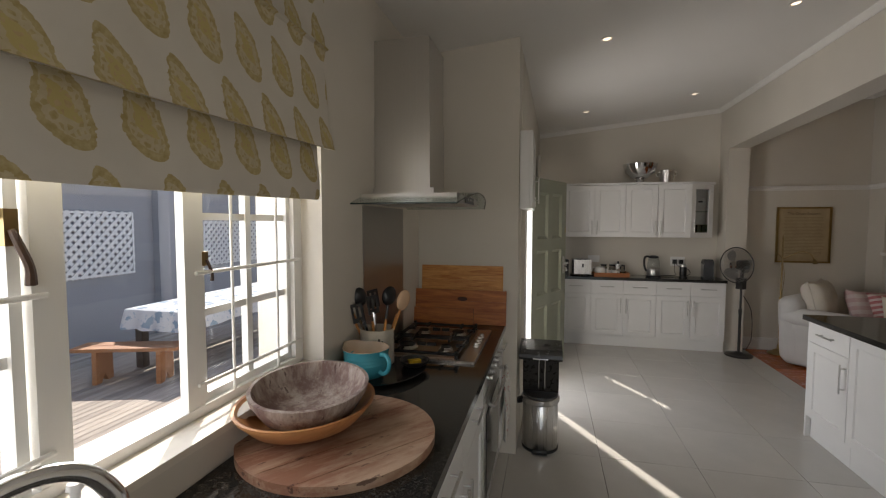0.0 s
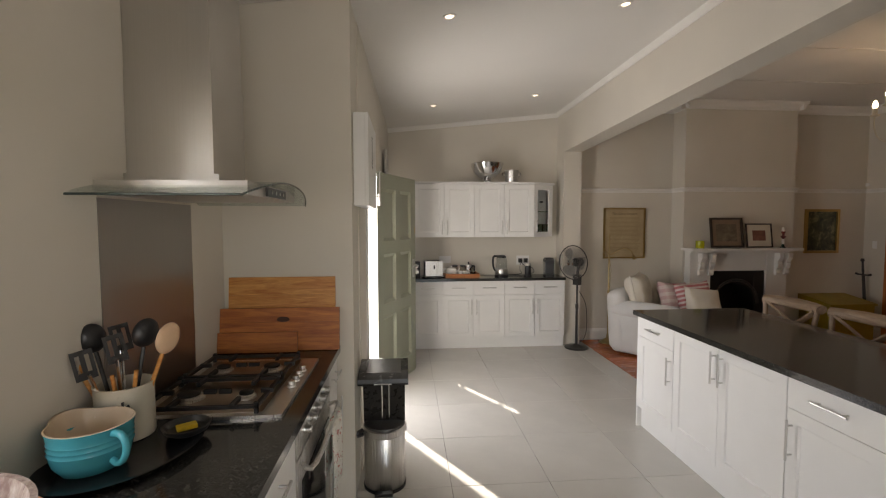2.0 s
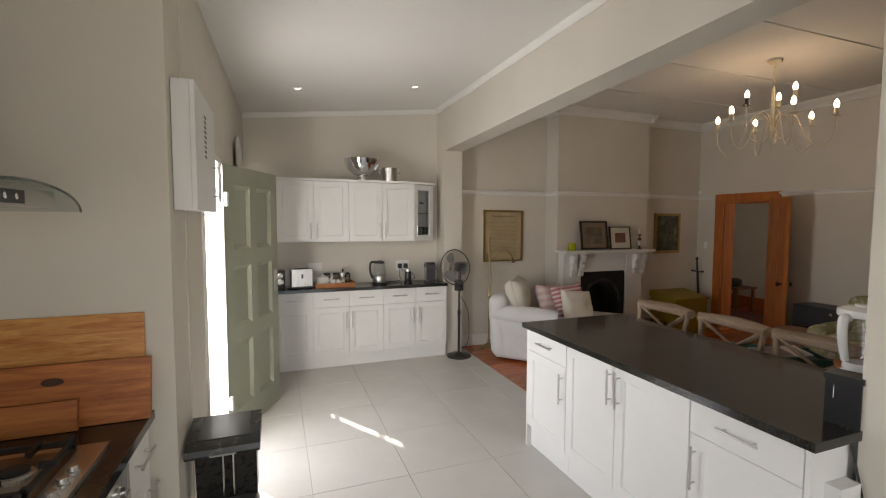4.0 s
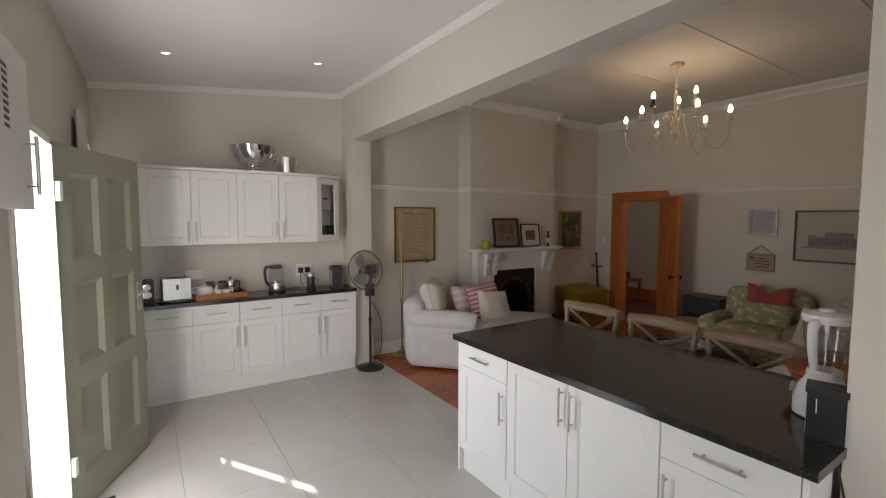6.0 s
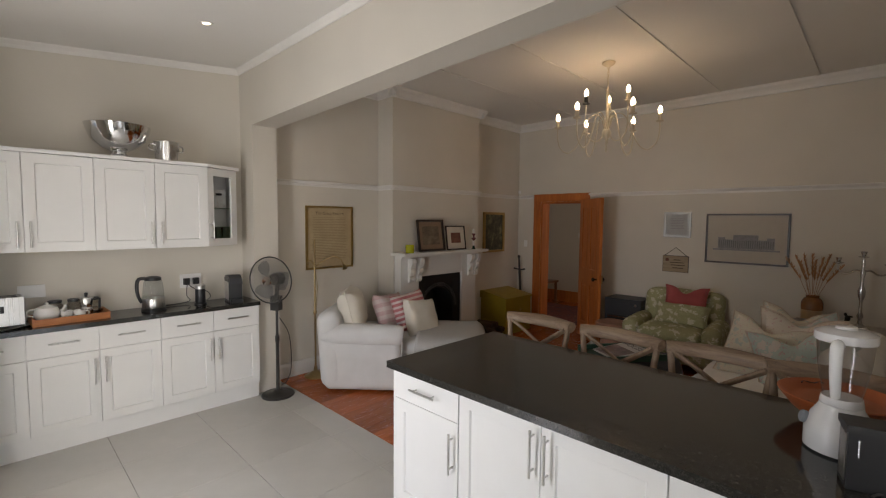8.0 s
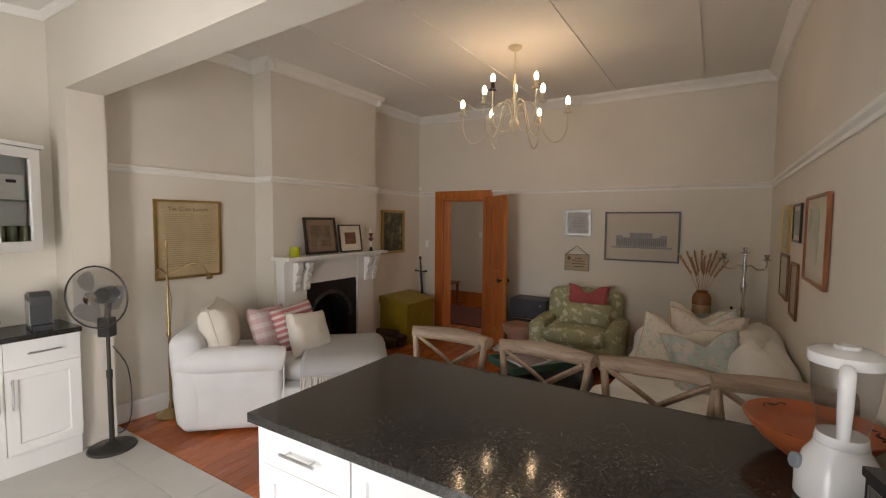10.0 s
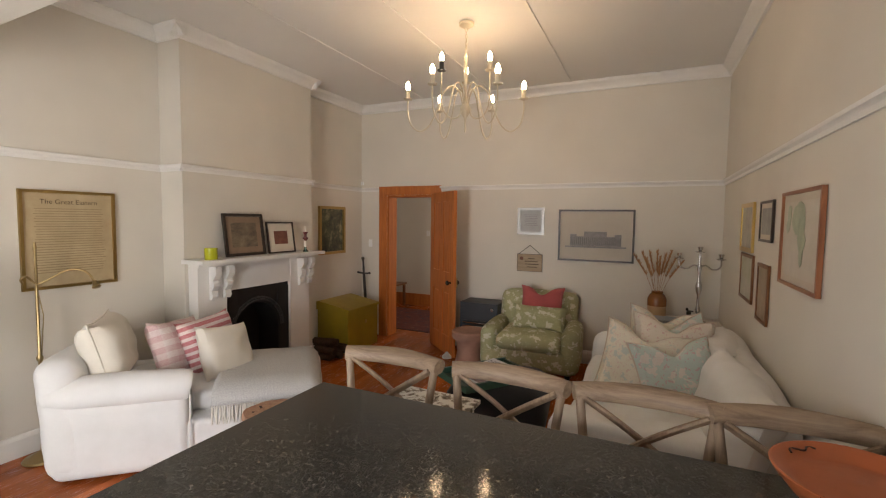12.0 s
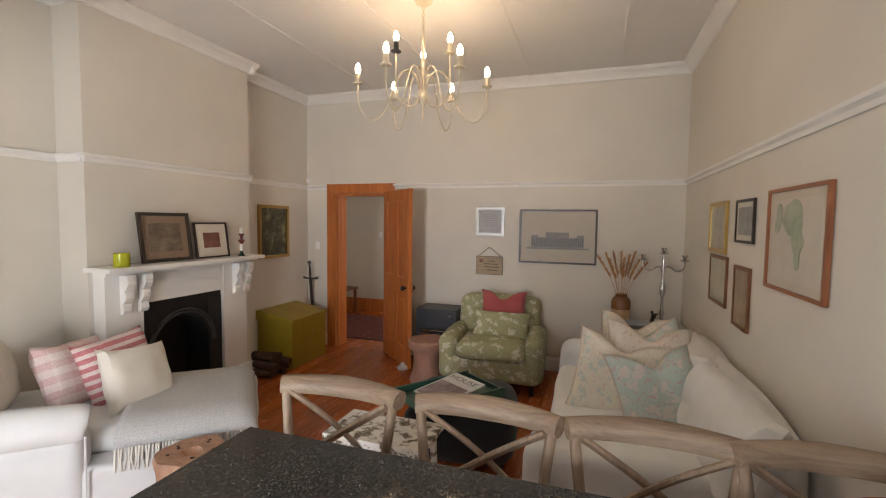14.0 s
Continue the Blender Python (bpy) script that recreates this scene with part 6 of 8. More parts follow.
picture("oil_painting", 0.50, 0.60, pose(6.53, YE - 0.004, 1.455), GILT, art("dark_oil", [(0.38, (0.012, 0.014, 0.008)), (0.52, (0.06, 0.07, 0.03)), (0.66, (0.26, 0.23, 0.12))], 9), "dark oil painting of a green interior in a gilt frame", 0.034, 0.03)


def far(y, z):
    return pose(XF - 0.004, y, z, 0, 0, -90)


def side(x, z):
    return pose(x, YR + 0.004, z, 0, 0, 180)


h = picture("building_print", 0.80, 0.575, far(4.905, 1.448), DARKFRAME, plain("print_paper", (0.50, 0.45, 0.38), 0.7, uneven=0.06), "large black framed engraving of a long classical building", 0.020, 0.022)
FACADE = plain("engraving_grey", (0.29, 0.285, 0.29), 0.8, uneven=0.25, scale=40)
FINE = plain("engraving_dark", (0.13, 0.13, 0.135), 0.8)
part("engraved_facade", box((-0.27, -0.0095, -0.115, 0.27, -0.0082, -0.01), (-0.12, -0.0095, -0.01, 0.12, -0.0082, 0.045), (-0.27, -0.0095, -0.01, -0.20, -0.0082, 0.015), (0.20, -0.0095, -0.01, 0.27, -0.0082, 0.015)), FACADE, h, "engraved palace front")
for k in range(26):
    x = -0.258 + k * 0.0206
    part("engraved_column", box((x - 0.003, -0.0102, -0.10, x + 0.003, -0.0096, -0.02)), FINE, h)
part("engraved_ground", box((-0.32, -0.0095, -0.135, 0.32, -0.0082, -0.117)), FACADE, h)
cf = picture("certificate", 0.315, 0.315, far(5.627, 1.60), metal("silver_frame", (0.36, 0.355, 0.34), 0.42), plain("certificate_paper", (0.42, 0.42, 0.42), 0.15), "small silver framed certificate behind reflective glass", 0.032, 0.018)
for k in range(7):
    part("printed_line", box((-0.08 + 0.01 * (k % 3), -0.0095, 0.07 - k * 0.02, 0.08 - 0.01 * (k % 2), -0.0085, 0.077 - k * 0.02)), FACADE, cf)
pq = thing("wall_plaque", far(5.63, 1.112), "small wooden plaque hung from a cord with faint lettering", "plaque")
part("board", box((-0.145, -0.016, -0.098, 0.145, 0, 0.098)), wood("plaque_wood", (0.27, 0.19, 0.11), (0.42, 0.33, 0.22), 0, 1, 0.6, False), pq, bevel=0.004)
part("edge", box((-0.15, -0.013, -0.103, 0.15, -0.002, -0.098), (-0.15, -0.013, 0.098, 0.15, -0.002, 0.103), (-0.15, -0.013, -0.098, -0.145, -0.002, 0.098), (0.145, -0.013, -0.098, 0.15, -0.002, 0.098)), DARKFRAME, pq)
part("cord", tube([(-0.13, -0.008, 0.10), (0, -0.006, 0.205), (0.13, -0.008, 0.10)], 0.004, 6), DARKFRAME, pq)
for k, (a, b) in enumerate(((-0.02, 0.06), (-0.06, 0.10), (-0.05, 0.11), (-0.03, 0.09))):
    part("lettering", box((a, -0.0175, 0.045 - k * 0.033, b, -0.0162, 0.055 - k * 0.033)), INK, pq, "line of unreadable lettering")
part("emblem", lathe([(0.022, 0), (0.02, 0.002), (0.0, 0.0025)], 16, m=pose(-0.095, -0.016, 0.05, 90)), plain("emblem_brown", (0.16, 0.06, 0.03), 0.6), pq, "round brown emblem")
GREENART = art("botanical", [(0.30, (0.30, 0.33, 0.20)), (0.45, (0.44, 0.43, 0.32)), (0.62, (0.52, 0.48, 0.39)), (0.8, (0.56, 0.51, 0.42))], 5)
PALEART = art("pale_print", [(0.3, (0.24, 0.22, 0.17)), (0.6, (0.44, 0.40, 0.32)), (0.8, (0.50, 0.46, 0.38))], 9)
picture("gilt_picture", 0.45, 0.355, side(5.93, 1.575), metal("bright_gilt", (0.62, 0.44, 0.15), 0.3), PALEART, "gilt framed landscape print", 0.032, 0.016)
picture("small_picture", 0.33, 0.255, side(5.345, 1.618), DARKFRAME, art("grey_print", [(0.3, (0.09, 0.09, 0.085)), (0.7, (0.34, 0.33, 0.30))], 9), "small black framed grey engraving", 0.016, 0.014, CARD, 0.03)
picture("tall_picture", 0.44, 0.335, side(5.87, 1.215), BROWNFRAME, GREENART, "brown framed botanical print", 0.022, 0.014)
picture("tall_picture", 0.29, 0.365, side(5.345, 1.17), BROWNFRAME, art("sepia_print", [(0.3, (0.20, 0.14, 0.08)), (0.7, (0.40, 0.31, 0.20))], 6), "brown framed sepia print", 0.022, 0.014)
mp_ = picture("map_print", 0.615, 0.475, side(4.65, 1.53), wood("map_frame", (0.20, 0.065, 0.025), (0.34, 0.13, 0.055), 2, 2, 0.4, False), plain("map_paper", (0.52, 0.46, 0.37), 0.7, uneven=0.05), "large framed pale green antique map", 0.016, 0.020)
part("map_sheet", box((-0.25, -0.0095, -0.185, 0.25, -0.0082, 0.185)), plain("map_sheet", (0.55, 0.50, 0.42), 0.7, uneven=0.08), mp_)
rng = random.Random(12)


def blobshape(cx, cz, r, s, sq=1.0):
    n = 22
    return [(cx + r * sq * math.cos(a) * (1 + 0.35 * noise.noise(Vector((math.cos(a) * 1.5 + s, math.sin(a) * 1.5, s)))), cz + r * math.sin(a) * (1 + 0.35 * noise.noise(Vector((math.sin(a) * 1.5, math.cos(a) * 1.5 + s, s + 9))))) for a in [2 * math.pi * i / n for i in range(n)]]


for k, (cx, cz, r, s, q) in enumerate(((-0.02, 0.10, 0.085, 1, 1.2), (0.03, 0.0, 0.06, 2, 1.0), (0.04, -0.08, 0.05, 3, 0.6), (-0.17, 0.12, 0.05, 4, 0.7), (-0.19, 0.06, 0.03, 5, 1))):
    part("map_land", extrude_poly(blobshape(cx, cz, r, s, q), 0.0012, m=pose(0, -0.0112 - 0.0005 * k, 0)), art("map_green", [(0.3, (0.22, 0.27, 0.17)), (0.6, (0.36, 0.39, 0.27)), (0.8, (0.48, 0.47, 0.36))], 16), mp_, "faded green land on the map")

# passage door
dd = structure(new("door_2"), "open panelled pine door in a wide pine architrave", "door")
ar = 0.115
part("architrave", box((XF - 0.025, O1, 0, XF - 0.001, O1 + ar, OH + ar), (XF - 0.025, O0 - ar, 0, XF - 0.001, O0, OH + ar), (XF - 0.025, O0, OH, XF - 0.001, O1, OH + ar)), ORANGEWOOD, dd, "orange pine architrave", bevel=0.005)
part("jamb", box((XF, O1 - 0.03, 0, XF + 0.2, O1 - 0.001, OH), (XF, O0 + 0.001, 0, XF + 0.2, O0 + 0.03, OH), (XF, O0 + 0.03, OH - 0.03, XF + 0.2, O1 - 0.03, OH - 0.001)), ORANGEWOOD, dd, bevel=0.003)
hg, tp_ = Vector((XF - 0.035, O0 - 0.005, 0)), Vector((6.615, 6.315, 0))
a = math.degrees(math.atan2(tp_.y - hg.y, tp_.x - hg.x))
LW2, LH2 = 0.72, 1.93
bm = box((0, -0.02, 0, 0.11, 0.02, LH2), (LW2 - 0.11, -0.02, 0, LW2, 0.02, LH2), (LW2 / 2 - 0.05, -0.02, 0, LW2 / 2 + 0.05, 0.02, LH2))
for z0, z1 in ((0, 0.22), (0.76, 0.98), (LH2 - 0.12, LH2)):
    for x0, x1 in ((0.11, LW2 / 2 - 0.05), (LW2 / 2 + 0.05, LW2 - 0.11)):
        box((x0, -0.02, z0, x1, 0.02, z1), bm=bm)
lf = part("leaf", bm, ORANGEWOOD, dd, "orange pine panelled leaf", at=pose(hg.x, hg.y, 0.006, 0, 0, a))
for z0, z1 in ((0.22, 0.76), (0.98, LH2 - 0.12)):
    for x0, x1 in ((0.11, LW2 / 2 - 0.05), (LW2 / 2 + 0.05, LW2 - 0.11)):
        part("panel", box((x0, -0.008, z0, x1, 0.008, z1), (x0 + 0.03, -0.013, z0 + 0.03, x1 - 0.03, 0.013, z1 - 0.03)), ORANGEWOOD, lf, bevel=0.004)
for s in (-1, 1):
    kn = part("knob", lathe([(0.011, 0.02), (0.010, 0.045), (0.026, 0.055), (0.028, 0.068), (0.018, 0.08), (0.0, 0.082)], 18, m=pose(LW2 - 0.06, 0, 0.87, -90 * s)), plain("knob_dark", (0.02, 0.014, 0.010), 0.25), lf, "dark round door knob", True)
part("lock_box", box((LW2 - 0.11, 0.021, 0.82, LW2 - 0.005, 0.04, 0.93)), BRASS, lf, bevel=0.003)
sw = thing("light_switch", far(7.865, 1.27), "small white wall light switch", "switch")
part("plate", box((-0.028, -0.008, -0.05, 0.028, 0, 0.05)), CAB, sw, bevel=0.003)
part("rocker", box((-0.01, -0.011, -0.02, 0.01, -0.008, 0.02)), CAB, sw)
one("wall_sensor", box((-0.02, -0.02, -0.022, 0.02, 0, 0.022)), CAB, far(7.995, 2.09), "small white alarm sensor above the picture rail", "sensor", bevel=0.006)
ds = one("door_stop", lathe([(0.055, 0), (0.06, 0.02), (0.03, 0.045), (0.012, 0.07), (0.0, 0.075)], 12), plain("stop_grey", (0.45, 0.43, 0.40), 0.7), pose(6.66, 6.45, 0), "small pale cloth door stop", "door stop", smooth=True)
# passage
rg = thing("passage_rug", pose(8.25, 7.72, 0), "dark red patterned runner in the passage", "rug")
part("woven_field", box((-0.65, -0.75, 0.001, 0.65, 0.75, 0.012)), floral("rug_pattern", (0.12, 0.025, 0.02), (0.035, 0.03, 0.04), (0.30, 0.17, 0.10), 8, 0.42), rg)
part("border", box((-0.68, -0.78, 0.001, -0.65, 0.78, 0.010), (0.65, -0.78, 0.001, 0.68, 0.78, 0.010), (-0.65, -0.78, 0.001, 0.65, -0.75, 0.010), (-0.65, 0.75, 0.001, 0.65, 0.78, 0.010)), plain("rug_border", (0.06, 0.03, 0.03), 0.95), rg)
structure(part("baseboard", box((9.30, 5.2, 0, 9.319, 9.2, 0.22)), ORANGEWOOD), "orange pine passage skirting", "baseboard")
pt = thing("passage_table", pose(8.98, 8.66, 0), "small brown timber stool table in the passage", "table")
part("tabletop", box((-0.25, -0.22, 0.40, 0.25, 0.22, 0.43)), BROWNFRAME, pt, bevel=0.005)
for x in (-0.21, 0.21):
    for y in (-0.18, 0.18):
        part("leg", box((x - 0.02, y - 0.02, 0, x + 0.02, y + 0.02, 0.40)), BROWNFRAME, pt, bevel=0.003)
one("bag", soft(0.22, 0.22, 0.16, 0.07, 3), BLACK, pose(8.93, 8.66, 0.431), "dark round bag on the passage table", "bag", smooth=True)
sw2 = one("light_switch", box((-0.012, -0.03, -0.05, 0, 0.03, 0.05)), CAB, pose(9.318, 8.05, 1.35), "white switch plate on the passage wall", "switch", bevel=0.003)

# chest, sword, logs
OLIVE = paint("mustard_paint", (0.34, 0.245, 0.016), 0.45, 0.25, 0.15)
cst = thing("blanket_chest", pose(6.545, 7.765, 0, 0, 0, 0), "mustard green painted timber blanket chest", "chest")
part("box", box((-0.31, -0.225, 0.0, 0.31, 0.225, 0.50)), OLIVE, cst, bevel=0.006)
part("lid", extrude_poly([(-0.25, 0.502), (0.235, 0.502), (0.235, 0.60), (0.20, 0.605), (-0.25, 0.53)], 0.65, m=pose(0.325, 0, 0, 0, 0, 90)), OLIVE, cst, bevel=0.006)
part("clasp", lathe([(0.022, 0), (0.02, 0.006), (0, 0.007)], 14, m=pose(0.05, -0.226, 0.33, 90)), BRASS, cst, smooth=True)
swd = thing("sword", pose(7.115, 7.905, 0.50, 6, 0, -90), "dark iron sword leaning upright in the corner", "sword")
STEELD = plain("dark_steel", (0.035, 0.030, 0.028), 0.4)
part("blade", box((-0.02, -0.004, -0.499, 0.02, 0.004, 0.36)), STEELD, swd, bevel=0.003)
part("guard", tube([(-0.10, 0, 0.37), (-0.05, 0, 0.362), (0.05, 0, 0.362), (0.10, 0, 0.37)], [0.016, 0.011, 0.011, 0.016], 8), STEELD, swd, smooth=True)
part("grip", lathe([(0.012, 0.365), (0.016, 0.42), (0.012, 0.52), (0.012, 0.54)], 12), STEELD, swd, smooth=True)
part("pommel", lathe([(0.012, 0.54), (0.024, 0.56), (0.018, 0.585), (0.0, 0.59)], 12), STEELD, swd, smooth=True)
BARK = plain("log_bark", (0.085, 0.042, 0.02), 0.9, uneven=0.5, scale=20)
rng = random.Random(21)
for k in range(11):
    row, col = (0, k) if k < 5 else (1, k - 5) if k < 9 else (2, k - 9)
    r = rng.uniform(0.03, 0.042)
    one("firewood_log", tube([(0, -0.15, 0), (rng.uniform(-0.008, 0.008), 0, 0), (0, 0.15, 0)], [r, r * 1.05, r * 0.95], 10), BARK, pose(5.925 + col * 0.072 + row * 0.036, 7.70 + rng.uniform(-0.05, 0.03), 0.042 + row * 0.068, 0, 0, rng.uniform(-14, 14)), "split firewood log stacked beside the fireplace", "log", "firewood stack")

# gas heater
ht = thing("gas_heater", pose(6.98, 6.13, 0), "dark grey portable gas heater cabinet", "heater")
HGREY = plain("heater_grey", (0.022, 0.024, 0.029), 0.45)
part("cabinet", box((-0.16, -0.23, 0.04, 0.17, 0.23, 0.645)), HGREY, ht, bevel=0.015)
part("grille", box((-0.168, -0.19, 0.10, -0.161, 0.19, 0.44)), BLACK, ht)
for k in range(8):
    part("grille_bar", tube([(-0.175, -0.19, 0.13 + k * 0.04), (-0.175, 0.19, 0.13 + k * 0.04)], 0.004, 6), CHROME, ht, smooth=True)
part("knob", lathe([(0.02, 0), (0.018, 0.02), (0.0, 0.021)], 14, m=pose(-0.161, -0.17, 0.58, 0, -90)), CHROME, ht, smooth=True)
for y in (-0.18, 0.18):
    part("castor", lathe([(0.02, -0.015), (0.02, 0.015)], 12, m=pose(-0.11, y, 0.02, 90)), BLACK, ht, smooth=True)

# stools
PINKWOOD = plain("pinkish_wood", (0.36, 0.19, 0.13), 0.7, uneven=0.3, scale=6)
sl = thing("drum_stool", pose(6.42, 6.08, 0), "turned pinkish hardwood drum stool", "stool")
part("body", lathe([(0.165, 0), (0.17, 0.03), (0.145, 0.10), (0.13, 0.20), (0.14, 0.30), (0.17, 0.34)], 28), PINKWOOD, sl, smooth=True)
part("seat", lathe([(0.18, 0.34), (0.19, 0.36), (0.19, 0.41), (0.175, 0.425), (0.0, 0.415)], 28), PINKWOOD, sl, smooth=True)
st_ = thing("stump_stool", pose(3.985, 6.42, 0), "reddish tree-stump stool with a cracked top", "stool")
STUMP = wood("stump_wood", (0.24, 0.12, 0.07), (0.46, 0.27, 0.17), 2, 1, 0.7, False)
bm = lathe([(0.15, 0), (0.145, 0.2), (0.155, 0.36), (0.165, 0.405), (0.155, 0.43), (0.05, 0.425), (0.03, 0.39), (0.0, 0.385)], 36)
for v in bm.verts:
    a_ = math.atan2(v.co.y, v.co.x)
    k = 1 + 0.06 * math.sin(3 * a_ + 1) + 0.03 * math.sin(7 * a_)
    v.co.x, v.co.y = v.co.x * k, v.co.y * k
part("trunk", bm, STUMP, st_, smooth=True)
rng = random.Random(3)
for k in range(9):
    a_, r_ = rng.uniform(0, 6.3), rng.uniform(0.07, 0.13)
    part("bore_hole", lathe([(0.009, 0), (0.008, 0.002), (0.0, 0.0022)], 8, m=pose(r_ * math.cos(a_), r_ * math.sin(a_), 0.4275)), plain("hole_dark", (0.03, 0.012, 0.006), 0.9) if k == 0 else bpy.data.materials["hole_dark"], st_, "dark bore hole")

# white coffee bench
DISTRESS = art("flaked_paint", [(0.40, (0.10, 0.075, 0.05)), (0.46, (0.30, 0.25, 0.19)), (0.50, (0.66, 0.63, 0.56)), (0.8, (0.70, 0.67, 0.60))], 16, rough=0.7)
wt = thing("small_bench", pose(4.495, 5.60, 0, 0, 0, -1), "low white bench with flaking worn paint", "bench")
for k in range(3):
    part("slat", box((-0.165 + k * 0.11, -0.29, 0.425, -0.057 + k * 0.11, 0.29, 0.45)), DISTRESS, wt, bevel=0.003)
part("apron", box((-0.14, -0.25, 0.36, -0.122, 0.25, 0.424)), DISTRESS, wt)
part("apron", box((0.122, -0.25, 0.36, 0.14, 0.25, 0.424)), DISTRESS, wt)
for x in (-0.125, 0.125):
    for y in (-0.235, 0.235):
        part("leg", tube([(x * 1.12, y * 1.08, 0), (x, y, 0.424)], [0.018, 0.022], 4), DISTRESS, wt)

# ottoman with tray and magazine
ot = thing("ottoman", pose(5.24, 5.36, 0, 0, 0, 8), "large round-cornered black fabric ottoman", "ottoman")
part("cushion", soft(0.76, 0.74, 0.36, 0.14, 5, 0.008, 6, 0.02, pose(0, 0, 0.06)), cloth("black_fabric", (0.010, 0.010, 0.013)), ot, smooth=True)
for x in (-0.27, 0.27):
    for y in (-0.27, 0.27):
        part("foot", lathe([(0.02, 0), (0.026, 0.07)], 10, m=pose(x, y, 0)), BLACK, ot)
tg = thing("green_tray", pose(5.10, 5.42, 0.436, 0, 0, -36) @ Matrix.Diagonal((1.2, 1.2, 1, 1)), "dark green wooden tray with cut-out handles", "tray")
TGREEN = paint("tray_green", (0.03, 0.085, 0.055), 0.35)
for nm, s in (("base", (-0.26, -0.17, 0, 0.26, 0.17, 0.012)), ("side", (-0.26, -0.17, 0.012, 0.26, -0.155, 0.055)), ("side", (-0.26, 0.155, 0.012, 0.26, 0.17, 0.055)), ("end", (-0.26, -0.155, 0.012, -0.245, 0.155, 0.045)), ("end", (0.245, -0.155, 0.012, 0.26, 0.155, 0.045))):
    part(nm, box(s), TGREEN, tg, bevel=0.003)
mz = thing("magazine", pose(5.10, 5.42, 0.480, 0, 0, -122) @ pose(0, 0, 0, 7, 0, 0) @ Matrix.Diagonal((1.35, 1.25, 1, 1)), "house and garden magazine with a landscape cover", "magazine")
part("pages", box((-0.11, -0.15, 0, 0.11, 0.15, 0.010)), plain("cover_white", (0.62, 0.61, 0.60), 0.35, uneven=0.04), mz)
part("cover_photo", box((-0.10, -0.14, 0.0102, 0.10, 0.04, 0.011)), art("cover_art", [(0.35, (0.10, 0.07, 0.07)), (0.55, (0.28, 0.20, 0.20)), (0.7, (0.40, 0.36, 0.34))], 9), mz)
tx = bpy.data.curves.new("masthead", "FONT")
tx.body, tx.size, tx.align_x = "HOUSE", 0.06, "CENTER"
tx.materials.append(BLACK)
tb = new("masthead", tx)
tb.parent, tb.matrix_basis = mz, pose(0, 0.085, 0.0108)

# ---- sitting room: upholstery ----
def cushion(name, w, h, t, mat, m, label, seed, dent=0.0, piping=None, group=""):
    c = thing(name, m, label, "cushion", group)
    part("cover", pillow(w, h, t, seed, 16, dent), mat, c, smooth=True)
    if piping:
        n = 16
        pts = []
        for i in range(4 * n):
            s, k = divmod(i, n)
            u, v = [(-1 + 2 * k / n, -1), (1, -1 + 2 * k / n), (1 - 2 * k / n, 1), (-1, 1 - 2 * k / n)][s]
            p1 = 1 - 0.10 * (1 - abs(u) ** 2.5) * abs(v) ** 3
            p2 = 1 - 0.10 * (1 - abs(v) ** 2.5) * abs(u) ** 3
            pts.append((u * w / 2 * p2, 0, v * h / 2 * p1 + h / 2 - dent * math.exp(-(u / 0.35) ** 2) * max(0, v) ** 2))
        part("piping", tube(pts, 0.006, 6, closed=True), piping, c, smooth=True)
    return c


# white chaise by the fire; its own x runs along the seat, y across it
CM = pose(3.31, 7.50, 0, 0, 0, math.degrees(math.atan2(-0.74, 0.67)))
chs = thing("chaise_sofa", CM, "white slipcovered chaise sofa with a rolled arm", "sofa")
part("base", soft(1.50, 0.84, 0.30, 0.035, 2, 0.008, 8, 0, pose(0.78, 0.43, 0.02)), WHITECLOTH, chs, "white slipcover skirt", True)
part("seat", soft(1.38, 0.70, 0.17, 0.07, 3, 0.010, 8, 0.02, pose(0.88, 0.49, 0.31)), WHITECLOTH, chs, "thick white seat cushion", True)
bm = soft(0.74, 0.17, 0.50, 0.06, 4, 0.008, 8, 0, pose(0.38, 0.075, 0.02))
part("arm", bm, WHITECLOTH, chs, smooth=True)
part("arm_roll", tube([(0.0, 0.07, 0.535), (0.1, 0.065, 0.54), (0.4, 0.06, 0.545), (0.70, 0.06, 0.54), (0.75, 0.065, 0.535)], [0.085, 0.10, 0.105, 0.10, 0.085], 20), WHITECLOTH, chs, "rolled arm top", True)
part("arm", soft(0.78, 0.15, 0.48, 0.06, 6, 0.008, 8, 0, pose(0.42, 0.80, 0.02)), WHITECLOTH, chs, smooth=True)
part("backrest", soft(0.24, 0.90, 0.74, 0.10, 7, 0.012, 8, 0.02, pose(0.10, 0.43, 0.02) @ pose(0, 0, 0, 0, -4)), WHITECLOTH, chs, smooth=True)
part("seam", tube([(0.755, -0.018, 0.03), (0.76, -0.016, 0.30), (0.765, -0.02, 0.50)], 0.006, 6), WHITECLOTH, chs, smooth=True)


def on(m, x, y, z, rx=0, ry=0, rz=0):
    return m @ pose(x, y, z, rx, ry, rz)


PINKPLAID = stripes("pink_plaid", (0.54, 0.31, 0.30), (0.68, 0.61, 0.57), 0.085, 0.5, 2, 0)
PINKSTRIPE = stripes("pink_stripe", (0.42, 0.075, 0.085), (0.66, 0.56, 0.52), 0.052, 0.55, 2)
cushion("back_cushion", 0.52, 0.44, 0.24, CREAMCLOTH, on(CM, 0.27, 0.34, 0.52, -14, 0, 90 + 8), "plump cream linen cushion with piped edges", 1, 0, CREAMCLOTH)
cushion("scatter_cushion", 0.45, 0.42, 0.17, PINKPLAID, on(CM, 0.62, 0.52, 0.46, -20, 4, 62), "faded pink checked scatter cushion", 2)
cushion("scatter_cushion", 0.46, 0.43, 0.17, PINKSTRIPE, on(CM, 0.84, 0.56, 0.46, -20, -4, 52), "pink and white striped scatter cushion", 3)
